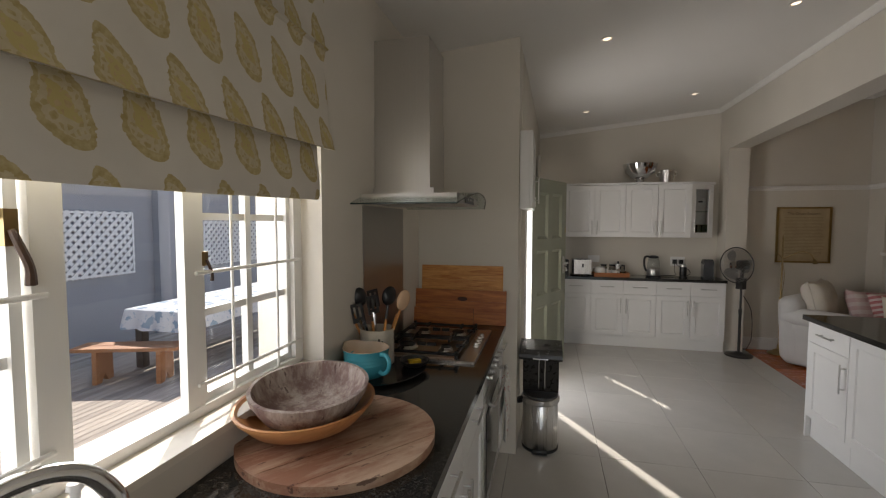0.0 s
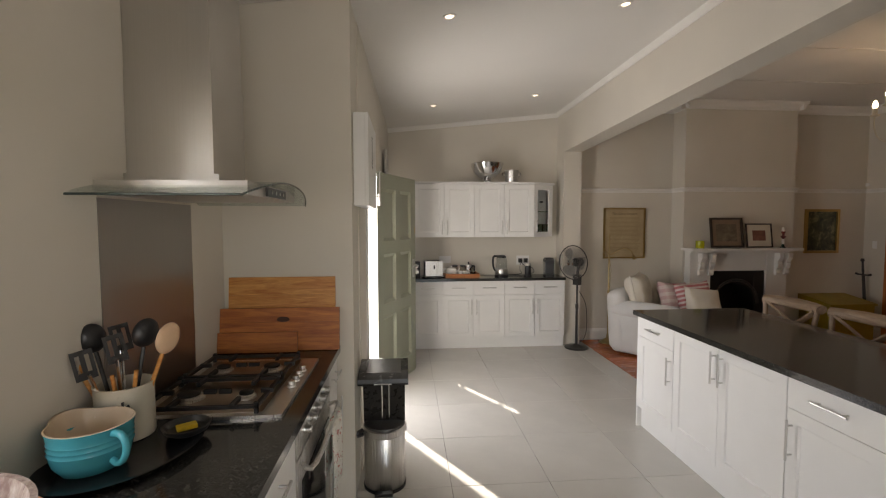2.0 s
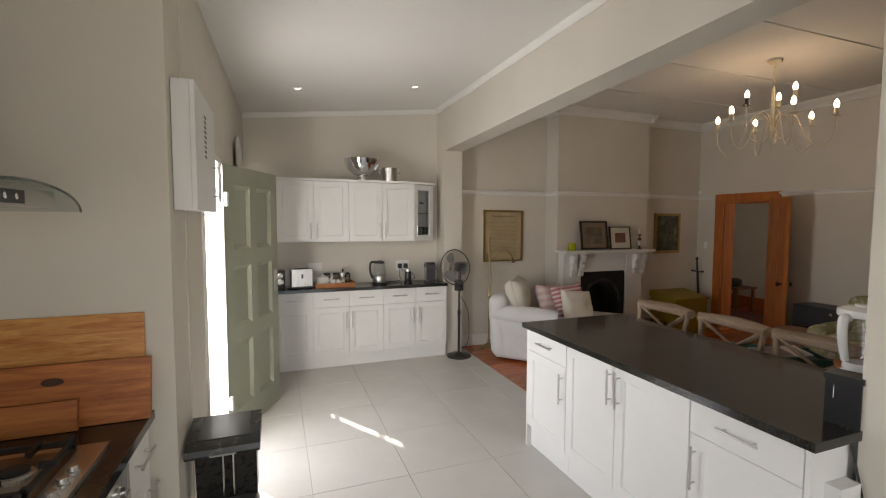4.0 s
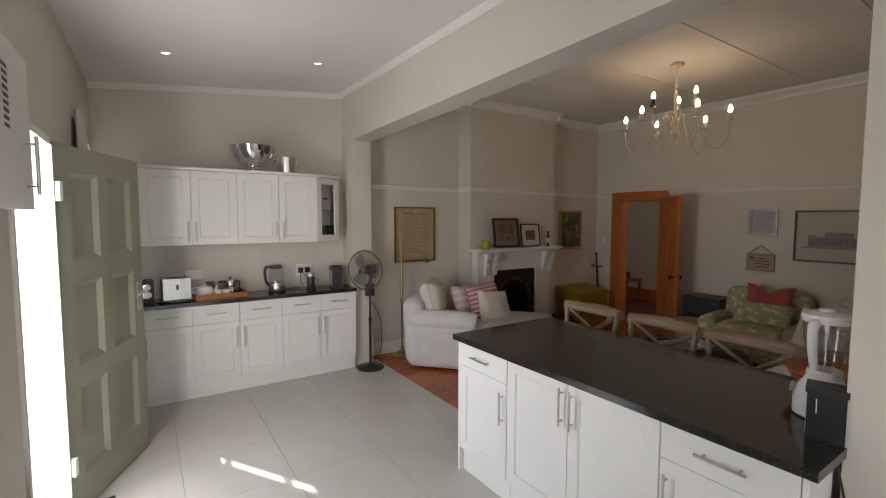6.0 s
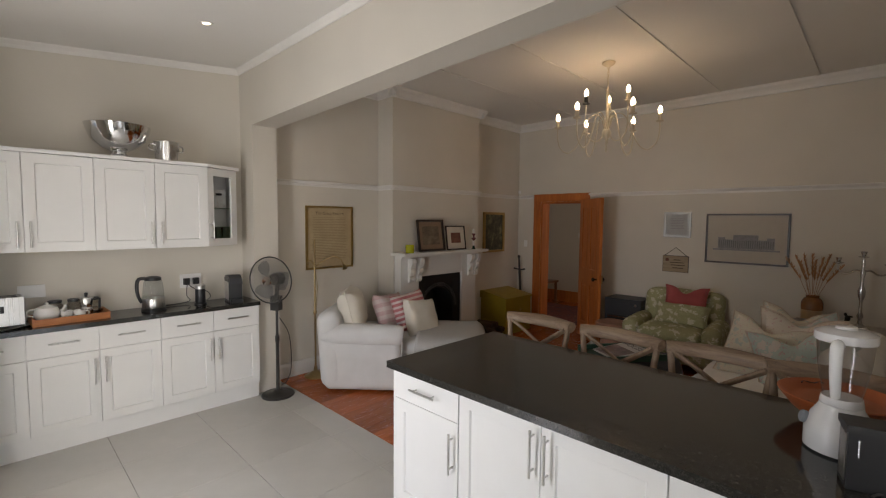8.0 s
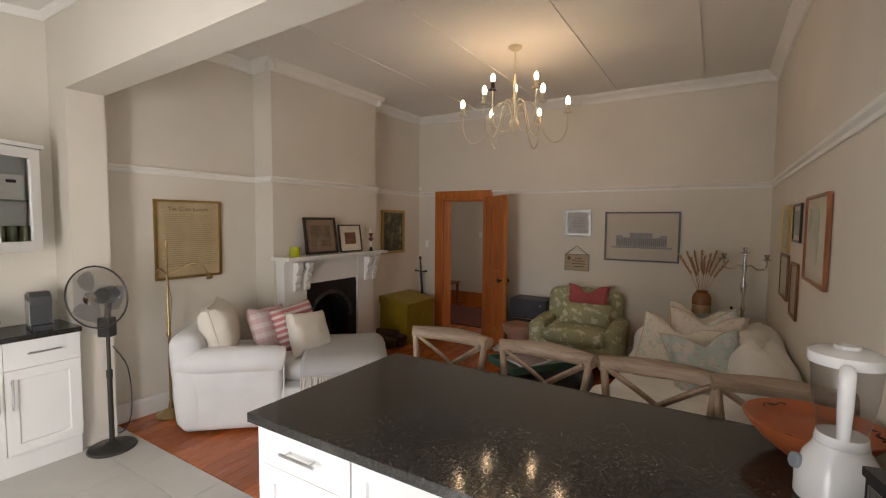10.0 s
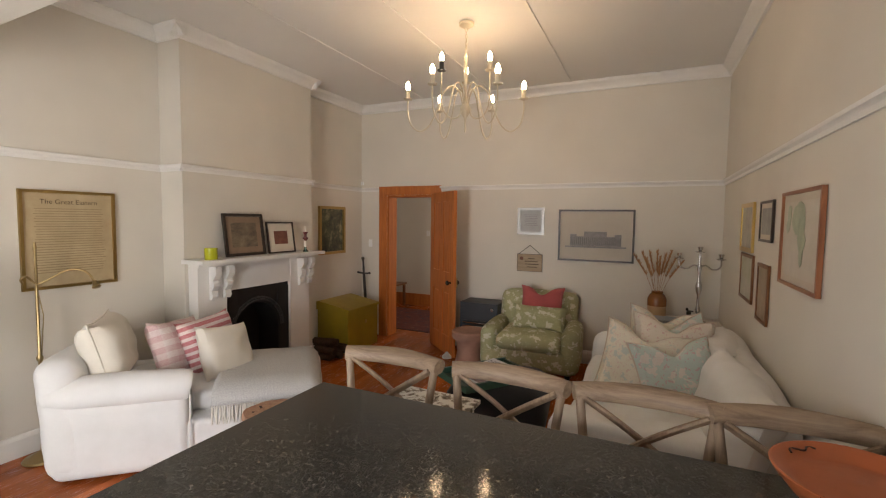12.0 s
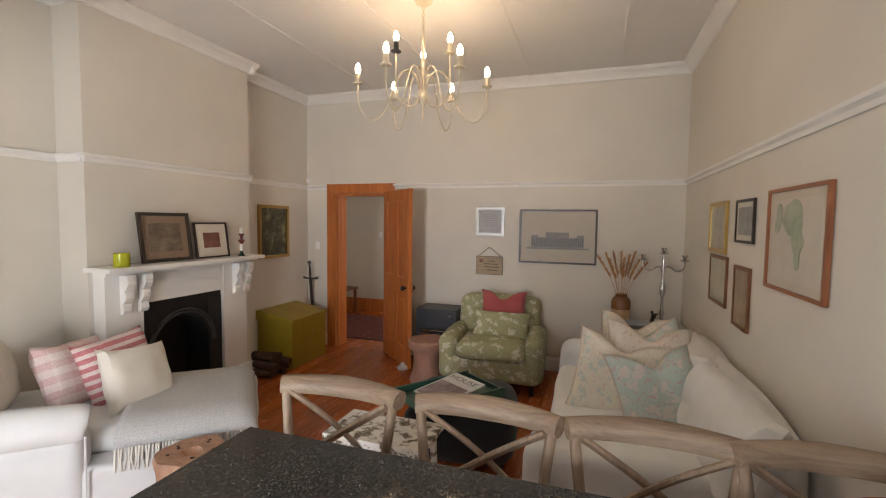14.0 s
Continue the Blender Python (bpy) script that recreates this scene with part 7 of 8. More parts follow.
cushion("scatter_cushion", 0.42, 0.40, 0.16, CREAMCLOTH, on(CM, 0.95, 0.37, 0.455, -24, 6, 48), "plain cream scatter cushion", 4)
# grey throw over the foot of the chaise
THROW = stripes("grey_herringbone", (0.36, 0.355, 0.35), (0.43, 0.42, 0.405), 0.009, 0.5, 0, 1)
bm = bmesh.new()
prof = [(-0.035, 0.41), (-0.022, 0.46), (0.04, 0.515), (0.15, 0.53), (0.32, 0.538), (0.49, 0.54), (0.66, 0.536), (0.80, 0.525), (0.875, 0.48), (0.89, 0.36), (0.885, 0.25)]
NX = 22
cols = []
for i in range(NX + 1):
    t = i / NX
    x = 0.88 + 0.70 * t
    col = []
    for j, (y, z) in enumerate(prof):
        n_ = noise.noise(Vector((x * 5, y * 5, 2.2)))
        sag = -0.30 * max(0.0, (x - 1.50)) ** 1.0 * 2.2 if x > 1.50 else 0.0
        xx = x if x <= 1.53 else 1.53 + (x - 1.53) * 0.7
        col.append(bm.verts.new((xx + 0.03 * (0.5 - t) * (j / 10), y + 0.01 * n_, max(0.2, z + 0.012 * n_ + sag))))
    cols.append(col)
for p, q in zip(cols, cols[1:]):
    for j in range(len(prof) - 1):
        bm.faces.new((p[j], q[j], q[j + 1], p[j + 1]))
th = thing("throw_blanket", CM, "grey herringbone wool throw with a white fringe", "throw")
w_ = part("weave", bm, THROW, th, smooth=True)
w_.modifiers.new("thickness", "SOLIDIFY").thickness = 0.006
FRINGE = cloth("fringe_wool", (0.62, 0.59, 0.53))
for i in range(46):
    x = 0.89 + 0.67 * i / 45
    sag = -0.66 * max(0.0, x - 1.50)
    part("tassel", tube([(x, -0.036, 0.415 + sag), (x + 0.006 * math.sin(i * 2.3), -0.052, 0.36 + sag), (x + 0.01 * math.sin(i * 1.7), -0.050, 0.30 + sag)], [0.006, 0.008, 0.005], 5), FRINGE, th, smooth=True)

# white sofa along the side wall; faces +y
SX0, SX1 = 4.32, 6.02
sf = thing("white_sofa", pose(0, 0, 0), "large white slipcovered sofa against the wall", "sofa")
WH2 = cloth("white_slipcover_loose", (0.75, 0.735, 0.705), (0.69, 0.67, 0.635), wrinkle=0.4)
part("base", soft(SX1 - SX0, 0.98, 0.36, 0.05, 11, 0.012, 9, 0, pose((SX0 + SX1) / 2, 4.28, 0.02)), WH2, sf, "loose white slipcover skirt", True)
part("seat", soft(SX1 - SX0 - 0.42, 0.84, 0.16, 0.07, 12, 0.012, 9, 0.03, pose((SX0 + SX1) / 2, 4.34, 0.36)), WH2, sf, "white seat cushion", True)
part("arm", soft(0.24, 0.98, 0.66, 0.09, 13, 0.014, 8, 0.01, pose(SX1 - 0.11, 4.27, 0.02)), WH2, sf, smooth=True)
part("arm", soft(0.26, 0.98, 0.55, 0.06, 14, 0.014, 8, 0.01, pose(SX0 + 0.13, 4.33, 0.02)), WH2, sf, smooth=True)
part("backrest", soft(SX1 - SX0, 0.25, 0.78, 0.10, 15, 0.016, 9, 0.02, pose((SX0 + SX1) / 2, 3.84, 0.02)), WH2, sf, smooth=True)
for k, (x, wd) in enumerate(((5.42, 0.78), (4.64, 0.92))):
    part("back_cushion", pillow(wd, 0.44, 0.24, 20 + k, 18, -0.03), WH2, sf, "slumped white back cushion", True, at=pose(x, 4.01, 0.44, -16, 0, 180 + (4 if k else -6)))
FA = floral("floral_pink", (0.68, 0.60, 0.51), (0.60, 0.40, 0.36), (0.62, 0.56, 0.42), 17, 0.46)
FB = floral("floral_blue", (0.47, 0.54, 0.49), (0.66, 0.58, 0.52), (0.56, 0.34, 0.34), 12, 0.50)
FC = floral("floral_cream", (0.69, 0.63, 0.51), (0.50, 0.54, 0.49), (0.62, 0.42, 0.38), 14, 0.44)
PIPE = cloth("piping_tan", (0.58, 0.48, 0.38))
grp = "floral cushions on the white sofa"
for w, h, t, mat, x, y, z, rx, dent, rz, ry, lab, sd in (
        (0.48, 0.48, 0.17, FC, 5.56, 4.28, 0.50, -14, 0.09, -78, 8, "cream floral scatter cushion with a dented top", 31),
        (0.46, 0.46, 0.17, FB, 5.42, 4.06, 0.49, -14, 0.05, -64, -14, "pale blue floral scatter cushion behind the others", 34),
        (0.52, 0.52, 0.17, FA, 5.20, 4.20, 0.48, -20, 0.10, -76, 6, "faded pink floral scatter cushion", 32),
        (0.52, 0.52, 0.17, FC, 4.98, 4.42, 0.46, -28, 0.10, -84, 12, "cream and pink floral scatter cushion with piping", 33),
        (0.50, 0.50, 0.17, FB, 4.86, 4.10, 0.45, -30, 0.10, -70, -7, "pale blue rose printed scatter cushion with piping", 35)):
    cushion("scatter_cushion", w, h, t, mat, pose(x, y, z, 0, 0, rz) @ pose(0, 0, 0, rx, 0, 0) @ pose(0, 0, 0, 0, ry, 0), lab, sd, dent, PIPE, grp)

# green armchair, faces -x
GREENF = floral("green_floral", (0.33, 0.325, 0.175), (0.60, 0.57, 0.44), (0.42, 0.41, 0.25), 13, 0.50)
AM = pose(6.68, 5.45, 0, 0, 0, -86) @ Matrix.Diagonal((1.08, 1.06, 0.97, 1))
ac = thing("green_armchair", AM, "green armchair printed with pale flowers", "armchair")
part("base", soft(0.84, 0.70, 0.24, 0.05, 41, 0.006, 8, 0, pose(0, 0.0, 0.10)), GREENF, ac, smooth=True)
part("seat", soft(0.60, 0.66, 0.17, 0.07, 42, 0.006, 8, 0.025, pose(0, -0.07, 0.31)), GREENF, ac, "plump patterned seat cushion", True)
for s in (-1, 1):
    part("arm", soft(0.17, 0.66, 0.44, 0.075, 43 + s, 0.006, 8, 0.01, pose(s * 0.375, -0.02, 0.10)), GREENF, ac, smooth=True)
part("backrest", soft(0.80, 0.20, 0.70, 0.09, 46, 0.008, 8, 0.02, pose(0, 0.27, 0.14) @ pose(0, 0, 0, -8)), GREENF, ac, smooth=True)
for x in (-0.36, 0.36):
    for y in (-0.30, 0.30):
        part("leg", lathe([(0.018, 0), (0.026, 0.10)], 12, m=pose(x, y, 0)), DARKFRAME, ac, "dark turned foot", True)
RED = cloth("red_linen", (0.42, 0.09, 0.085), (0.35, 0.07, 0.07))
cushion("scatter_cushion", 0.44, 0.40, 0.15, RED, on(AM, 0.05, 0.10, 0.53, -16, 0, 0), "plain dusty red cushion with a dented top", 51, 0.10)
cushion("scatter_cushion", 0.54, 0.29, 0.16, GREENF, on(AM, 0.05, -0.08, 0.46, -28, 0, 0), "rectangular green floral cushion", 52)

# corner table with vase, candelabra, dish and figurine
LACE = floral("table_lace", (0.50, 0.45, 0.40), (0.34, 0.27, 0.23), (0.58, 0.54, 0.48), 26, 0.36)
tb_ = thing("corner_table", pose(6.84, 4.06, 0), "corner table under a patterned lace cloth", "table")
part("tabletop", box((-0.28, -0.33, 0.60, 0.30, 0.33, 0.635)), BROWNFRAME, tb_, bevel=0.006)
for x in (-0.24, 0.25):
    for y in (-0.28, 0.28):
        part("leg", box((x - 0.022, y - 0.022, 0, x + 0.022, y + 0.022, 0.60)), BROWNFRAME, tb_, bevel=0.004)
bm = bmesh.new()
rows_ = []
for k, (g_, z) in enumerate(((0.0, 0.640), (0.010, 0.638), (0.018, 0.60), (0.03, 0.50), (0.035, 0.40))):
    row = []
    for i in range(72):
        t = i / 72 * 4
        s_, f_ = int(t), t - int(t)
        hx, hy = 0.29 + g_, 0.34 + g_
        c_ = [(-hx + 2 * hx * f_, -hy), (hx, -hy + 2 * hy * f_), (hx - 2 * hx * f_, hy), (-hx, hy - 2 * hy * f_)][s_]
        wv = 0.012 * math.sin(i * 1.6) * max(0, k - 1) / 3
        row.append(bm.verts.new((c_[0] * (1 + wv) + 0.01, max(-0.35, c_[1] * (1 + wv)), z)))
    rows_.append(row)
bm.faces.new(rows_[0])
for p, q in zip(rows_, rows_[1:]):
    for i in range(72):
        bm.faces.new((p[i], p[(i + 1) % 72], q[(i + 1) % 72], q[i]))
one("tablecloth", bm, LACE, pose(6.84, 4.06, 0.002), "patterned lace cloth draped over the corner table", "tablecloth", smooth=True)
ZTB = 0.643
vs = thing("stoneware_jar", pose(6.93, 4.27, ZTB), "brown and tan stoneware jar holding dried grasses", "jar")
part("jar_foot", lathe([(0.082, 0), (0.088, 0.006), (0.088, 0.13)], 28), plain("stoneware_tan", (0.42, 0.27, 0.13), 0.3), vs, smooth=True)
part("jar_shoulder", lathe([(0.088, 0.13), (0.088, 0.20), (0.07, 0.24), (0.052, 0.25), (0.056, 0.27), (0.05, 0.27), (0.046, 0.24), (0.0, 0.2)], 28), plain("stoneware_brown", (0.22, 0.085, 0.025), 0.22), vs, smooth=True)
GRASS = plain("dried_grass", (0.48, 0.24, 0.10), 0.9, uneven=0.4)
rng = random.Random(9)
for k in range(10):
    a_ = math.pi / 2 + (k - 4.5) * 0.10 * 1.0
    sp_y, sp_x = (k - 4.5) * 0.036 + rng.uniform(-0.015, 0.015), rng.uniform(-0.08, 0.06)
    h_ = rng.uniform(0.42, 0.55) - 0.012 * abs(k - 4.5)
    gr = thing("dried_grass", pose(6.93 + sp_x * 0.1, 4.27 + sp_y * 0.08, ZTB + 0.20), "tall dried grass plume in the jar", "dried grass", "dried grasses in the jar")
    base, mid, end = Vector((0, 0, 0)), Vector((sp_x * 0.5, sp_y * 0.55, h_ * 0.55)), Vector((sp_x, sp_y * 1.25, h_))
    part("stem", tube([base, mid, end], 0.0022, 5), GRASS, gr, smooth=True)
    bm = bmesh.new()
    for q in range(80):
        t = 0.45 + 0.55 * q / 79
        p = mid.lerp(end, (t - 0.45) / 0.55)
        d_ = Vector((rng.uniform(-1, 1), rng.uniform(-1, 1), 1.5)).normalized() * rng.uniform(0.02, 0.045)
        sd_ = d_.orthogonal().normalized() * 0.007
        bm.faces.new((bm.verts.new(p - sd_), bm.verts.new(p + sd_), bm.verts.new(p + d_)))
    tagged(part("plume", bm, GRASS, gr), kind="stuff")
SILVER = metal("silver_plate", (0.58, 0.57, 0.55), 0.22)
cd = thing("candelabra", pose(6.90, 3.915, ZTB), "tall silver three-branched candelabra", "candelabra")
part("stem", lathe([(0.075, 0), (0.078, 0.008), (0.05, 0.025), (0.02, 0.05), (0.014, 0.09), (0.026, 0.12), (0.014, 0.16), (0.012, 0.26), (0.026, 0.31), (0.03, 0.36), (0.014, 0.41), (0.012, 0.48), (0.022, 0.52), (0.014, 0.56), (0.012, 0.66)], 24), SILVER, cd, smooth=True)
for s in (-1, 0, 1):
    tip_ = Vector((0, s * 0.175, 0.615 if s else 0.68))
    if s:
        part("branch", tube([(0, 0, 0.54), (0, s * 0.05, 0.555), (0, s * 0.10, 0.52), (0, s * 0.15, 0.525), (0, s * 0.175, 0.56), tip_], 0.008, 8), SILVER, cd, smooth=True)
    part("candle_cup", lathe([(0.012, -0.01), (0.04, 0.0), (0.042, 0.006), (0.014, 0.012), (0.02, 0.03), (0.026, 0.052), (0.018, 0.053), (0.012, 0.03)], 18, m=Matrix.Translation(tip_)), SILVER, cd, smooth=True)
one("oval_dish", lathe([(0.10, 0), (0.12, 0.006), (0.20, 0.04), (0.215, 0.05), (0.205, 0.052), (0.13, 0.02), (0.0, 0.012)], 36, m=Matrix.Diagonal((0.55, 1, 1, 1))), metal("pewter", (0.34, 0.36, 0.38), 0.35), pose(6.70, 4.19, ZTB), "oval pewter dish on the corner table", "dish", smooth=True)
fg = bmesh.new()
for c_, r_ in (((0, 0, 0.02), (0.028, 0.028, 0.02)), ((0, 0.005, 0.06), (0.018, 0.02, 0.04)), ((0, -0.004, 0.105), (0.02, 0.022, 0.03)), ((0.0, 0.012, 0.142), (0.013, 0.013, 0.016)), ((0, -0.022, 0.125), (0.009, 0.022, 0.009))):
    bmesh.ops.create_uvsphere(fg, u_segments=12, v_segments=8, radius=1, matrix=Matrix.Translation(c_) @ Matrix.Diagonal((*r_, 1)))
one("bronze_figurine", fg, plain("dark_bronze", (0.045, 0.04, 0.03), 0.35, 0.7), pose(6.78, 4.00, ZTB), "small dark bronze figurine on the corner table", "figurine", smooth=True)

# standing fan
fn = thing("pedestal_fan", pose(2.985, 7.72, 0, 0, 0, -58), "black pedestal fan with a wire guard", "fan")
FDARK = plain("fan_dark", (0.03, 0.028, 0.026), 0.35)
part("base", lathe([(0.145, 0), (0.148, 0.008), (0.14, 0.018), (0.05, 0.034), (0.03, 0.05)], 40), FDARK, fn, smooth=True)
part("pole", lathe([(0.016, 0.04), (0.016, 0.50), (0.020, 0.51), (0.020, 0.56), (0.012, 0.565), (0.012, 0.93)], 16), FDARK, fn, smooth=True)
part("control_box", box((-0.04, -0.04, 0.80, 0.04, 0.03, 0.93)), FDARK, fn, bevel=0.012)
FC_ = Vector((0, -0.09, 1.085))
part("motor", lathe([(0.05, 0), (0.06, 0.03), (0.06, 0.10), (0.035, 0.14)], 24, m=pose(0, -0.05, 1.085, -90)), FDARK, fn, smooth=True)
part("neck", tube([(0, 0.0, 0.92), (0, 0.02, 1.05)], 0.02, 10), FDARK, fn, smooth=True)
gd = part("guard", tube([FC_ + Vector((0.208 * math.cos(a), 0, 0.208 * math.sin(a))) for a in [2 * math.pi * i / 48 for i in range(48)]], 0.006, 8, closed=True), FDARK, fn, smooth=True)
WIRE = metal("fan_wire", (0.46, 0.45, 0.44), 0.3)
bm = bmesh.new()
for s in (-1, 1):
    for i in range(60):
        a = 2 * math.pi * i / 60
        e_ = Vector((math.cos(a + 0.25), 0, math.sin(a + 0.25)))
        i_ = Vector((math.cos(a), 0, math.sin(a)))
        tube([FC_ + i_ * 0.045 + Vector((0, s * 0.055, 0)), FC_ + (i_ + e_) * 0.082 + Vector((0, s * 0.052, 0)), FC_ + e_ * 0.208], 0.0012, 4, bm)
tagged(part("guard_wire", bm, WIRE, fn, "fine steel guard wires", True), kind="stuff")
part("hub_badge", lathe([(0.045, 0), (0.04, 0.008), (0.0, 0.01)], 24, m=pose(FC_.x, FC_.y - 0.055, FC_.z, 90)), CHROME, fn, "round chrome centre badge", True)
for k in range(3):
    bm = bmesh.new()
    pts = []
    for i in range(9):
        for j in range(4):
            r_, a_ = 0.03 + 0.15 * i / 8, (j / 3 - 0.5) * (0.75 + 0.5 * math.sin(i / 8 * 3)) + k * 2.094
            pts.append(bm.verts.new(FC_ + Vector((r_ * math.cos(a_), (j / 3 - 0.5) * 0.05, r_ * math.sin(a_)))))
    for i in range(8):
        for j in range(3):
            bm.faces.new((pts[i * 4 + j], pts[i * 4 + j + 1], pts[i * 4 + j + 5], pts[i * 4 + j + 4]))
    bl_ = part("blade", bm, pane_glass("smoked_blade", (0.52, 0.54, 0.56), 1.5) if k == 0 else bpy.data.materials["smoked_blade"], fn, "smoky translucent blade", True)
part("cable", tube([(0.0, 0.04, 0.72), (0.08, 0.07, 0.55), (0.09, 0.08, 0.25), (0.03, 0.10, 0.10), (-0.02, 0.10, 0.06)], 0.004, 6), BLACK, fn, smooth=True)

# brass reading lamp
lp = thing("floor_lamp", pose(3.49, 7.93, 0), "slim aged brass floor lamp with a curved arm", "floor lamp")
part("base", lathe([(0.11, 0), (0.115, 0.006), (0.105, 0.018), (0.08, 0.022), (0.05, 0.045), (0.02, 0.06), (0.016, 0.11)], 32), BRASS, lp, smooth=True)
part("pole", lathe([(0.010, 0.10), (0.010, 0.65), (0.017, 0.66), (0.019, 0.68), (0.010, 0.70), (0.008, 1.38), (0.012, 1.39), (0.006, 1.43)], 14), BRASS, lp, smooth=True)
part("arm", tube([(-0.07, 0, 1.17), (-0.085, -0.02, 1.20), (-0.06, -0.03, 1.215), (0.0, -0.01, 1.16), (0.06, -0.03, 1.19), (0.15, -0.08, 1.245), (0.23, -0.11, 1.22), (0.27, -0.12, 1.15)], 0.007, 8), BRASS, lp, smooth=True)
part("lamp_holder", lathe([(0.014, 0), (0.018, 0.02), (0.028, 0.045), (0.02, 0.05)], 14, m=pose(0.27, -0.12, 1.155, 150, 0, 0)), BRASS, lp, smooth=True)
part("cable", tube([(0.008, 0, 1.1), (0.03, 0.0, 0.95), (0.012, 0, 0.7)], 0.003, 6), BRASS, lp, smooth=True)

# chandelier
CREAMMETAL = plain("cream_metal", (0.58, 0.50, 0.36), 0.45, uneven=0.15)
cl = thing("chandelier", pose(5.29, 5.705, 0) @ Matrix.Diagonal((0.93, 0.93, 1, 1)), "cream painted metal chandelier with nine lit candle bulbs", "chandelier")
part("ceiling_rose", lathe([(0.025, HL - 0.05), (0.06, HL - 0.03), (0.065, HL - 0.013)], 24), CREAMMETAL, cl, smooth=True)
for k in range(9):
    z = HL - 0.06 - 0.026 * k
    part("chain_link", tube([(0.009 * math.cos(q) * (k % 2), 0.009 * math.cos(q) * ((k + 1) % 2), z + 0.017 * math.sin(q)) for q in [2 * math.pi * i / 10 for i in range(10)]], 0.0025, 5, closed=True), CREAMMETAL, cl, smooth=True)
part("stem", lathe([(0.006, 2.885), (0.014, 2.87), (0.014, 2.62), (0.010, 2.60), (0.010, 2.52)], 14), CREAMMETAL, cl, smooth=True)
part("hub", lathe([(0.004, 2.285), (0.010, 2.31), (0.006, 2.34), (0.012, 2.40), (0.035, 2.43), (0.045, 2.45), (0.045, 2.475), (0.03, 2.50), (0.014, 2.53)], 20), CREAMMETAL, cl, smooth=True)
BULB = glow("candle_bulb", (1.0, 0.71, 0.42), 18)
for k in range(9):
    inner = k >= 6
    face = math.atan2(4.54 - 5.705, 2.33 - 5.29)
    a_ = face + (math.radians(30 + 60 * k) if not inner else math.radians(60 + 120 * (k - 6)))
    r_, zt = (0.485, 2.545) if not inner else (0.225, 2.73)
    d_ = Vector((math.cos(a_), math.sin(a_), 0))
    if inner:
        path = [d_ * 0.03 + Vector((0, 0, 2.47)), d_ * 0.07 + Vector((0, 0, 2.40)), d_ * 0.14 + Vector((0, 0, 2.385)), d_ * 0.20 + Vector((0, 0, 2.43)), d_ * r_ + Vector((0, 0, 2.52)), d_ * r_ + Vector((0, 0, zt))]
    else:
        path = [d_ * 0.02 + Vector((0, 0, 2.49)), d_ * 0.05 + Vector((0, 0, 2.60)), d_ * 0.11 + Vector((0, 0, 2.645)), d_ * 0.18 + Vector((0, 0, 2.60)), d_ * 0.24 + Vector((0, 0, 2.46)), d_ * 0.30 + Vector((0, 0, 2.345)), d_ * 0.38 + Vector((0, 0, 2.295)), d_ * 0.455 + Vector((0, 0, 2.345)), d_ * r_ + Vector((0, 0, 2.44)), d_ * r_ + Vector((0, 0, zt))]
    arm_ = part("arm", tube(path, 0.0065, 8), CREAMMETAL, cl, smooth=True)
    q = Matrix.Translation(d_ * r_ + Vector((0, 0, zt)))
    part("candle_cup", lathe([(0.008, -0.012), (0.036, -0.004), (0.038, 0.004), (0.019, 0.006), (0.019, 0.065), (0.017, 0.068)], 16, m=q), BLACK if k == 8 else CREAMMETAL, arm_, "bare black lamp holder" if k == 8 else "cream drip pan and sleeve", True)
    part("bulb", lathe([(0.013, 0.068), (0.019, 0.085), (0.020, 0.10), (0.014, 0.122), (0.004, 0.136), (0.0, 0.137)], 14, m=q), BULB, arm_, "glowing warm candle bulb", True)

# ---- terrace outside the kitchen window ----
WHITEOUT = paint("lattice_white", (0.80, 0.80, 0.80), 0.5)
def lattice(y0, y1, z0, z1):
    t = thing("lattice_panel", pose(-5.645, y0, z0), "white diagonal timber lattice panel on the grey wall", "lattice", "lattice panels on the garden wall")
    w, h, s = y1 - y0, z1 - z0, 0.135
    part("frame", box((0.012, 0, 0, 0.03, w, 0.03), (0.012, 0, h - 0.03, 0.03, w, h), (0.012, 0, 0.03, 0.03, 0.03, h - 0.03), (0.012, w - 0.03, 0.03, 0.03, w, h - 0.03)), WHITEOUT, t)
    for dr_ in (1, -1):
        c_ = -h + s / 2
        while c_ < w:
            lo, hi = (max(0.0, -c_), min(h, w - c_)) if dr_ > 0 else (max(0.0, -c_), min(h, w - c_))
            if hi - lo > 0.03:
                p0, p1 = (c_ + lo, lo), (c_ + hi, hi)
                if dr_ < 0:
                    p0, p1 = (w - p0[0], p0[1]), (w - p1[0], p1[1])
                x_ = 0.018 if dr_ > 0 else 0.008
                d2 = Vector((0, p1[0] - p0[0], p1[1] - p0[1])).normalized().cross(Vector((1, 0, 0))) * 0.024
                bm_ = bmesh.new()
                v_ = [Vector((x_, *p0)) - d2, Vector((x_, *p1)) - d2, Vector((x_, *p1)) + d2, Vector((x_, *p0)) + d2]
                a1 = [bm_.verts.new(q) for q in v_]
                b1 = [bm_.verts.new(q + Vector((0.008, 0, 0))) for q in v_]
                bm_.faces.new(a1)
                bm_.faces.new(b1[::-1])
                for i in range(4):
                    bm_.faces.new((a1[(i + 1) % 4], a1[i], b1[i], b1[(i + 1) % 4]))
                part("slat", bm_, WHITEOUT, t)
            c_ += s
    return t


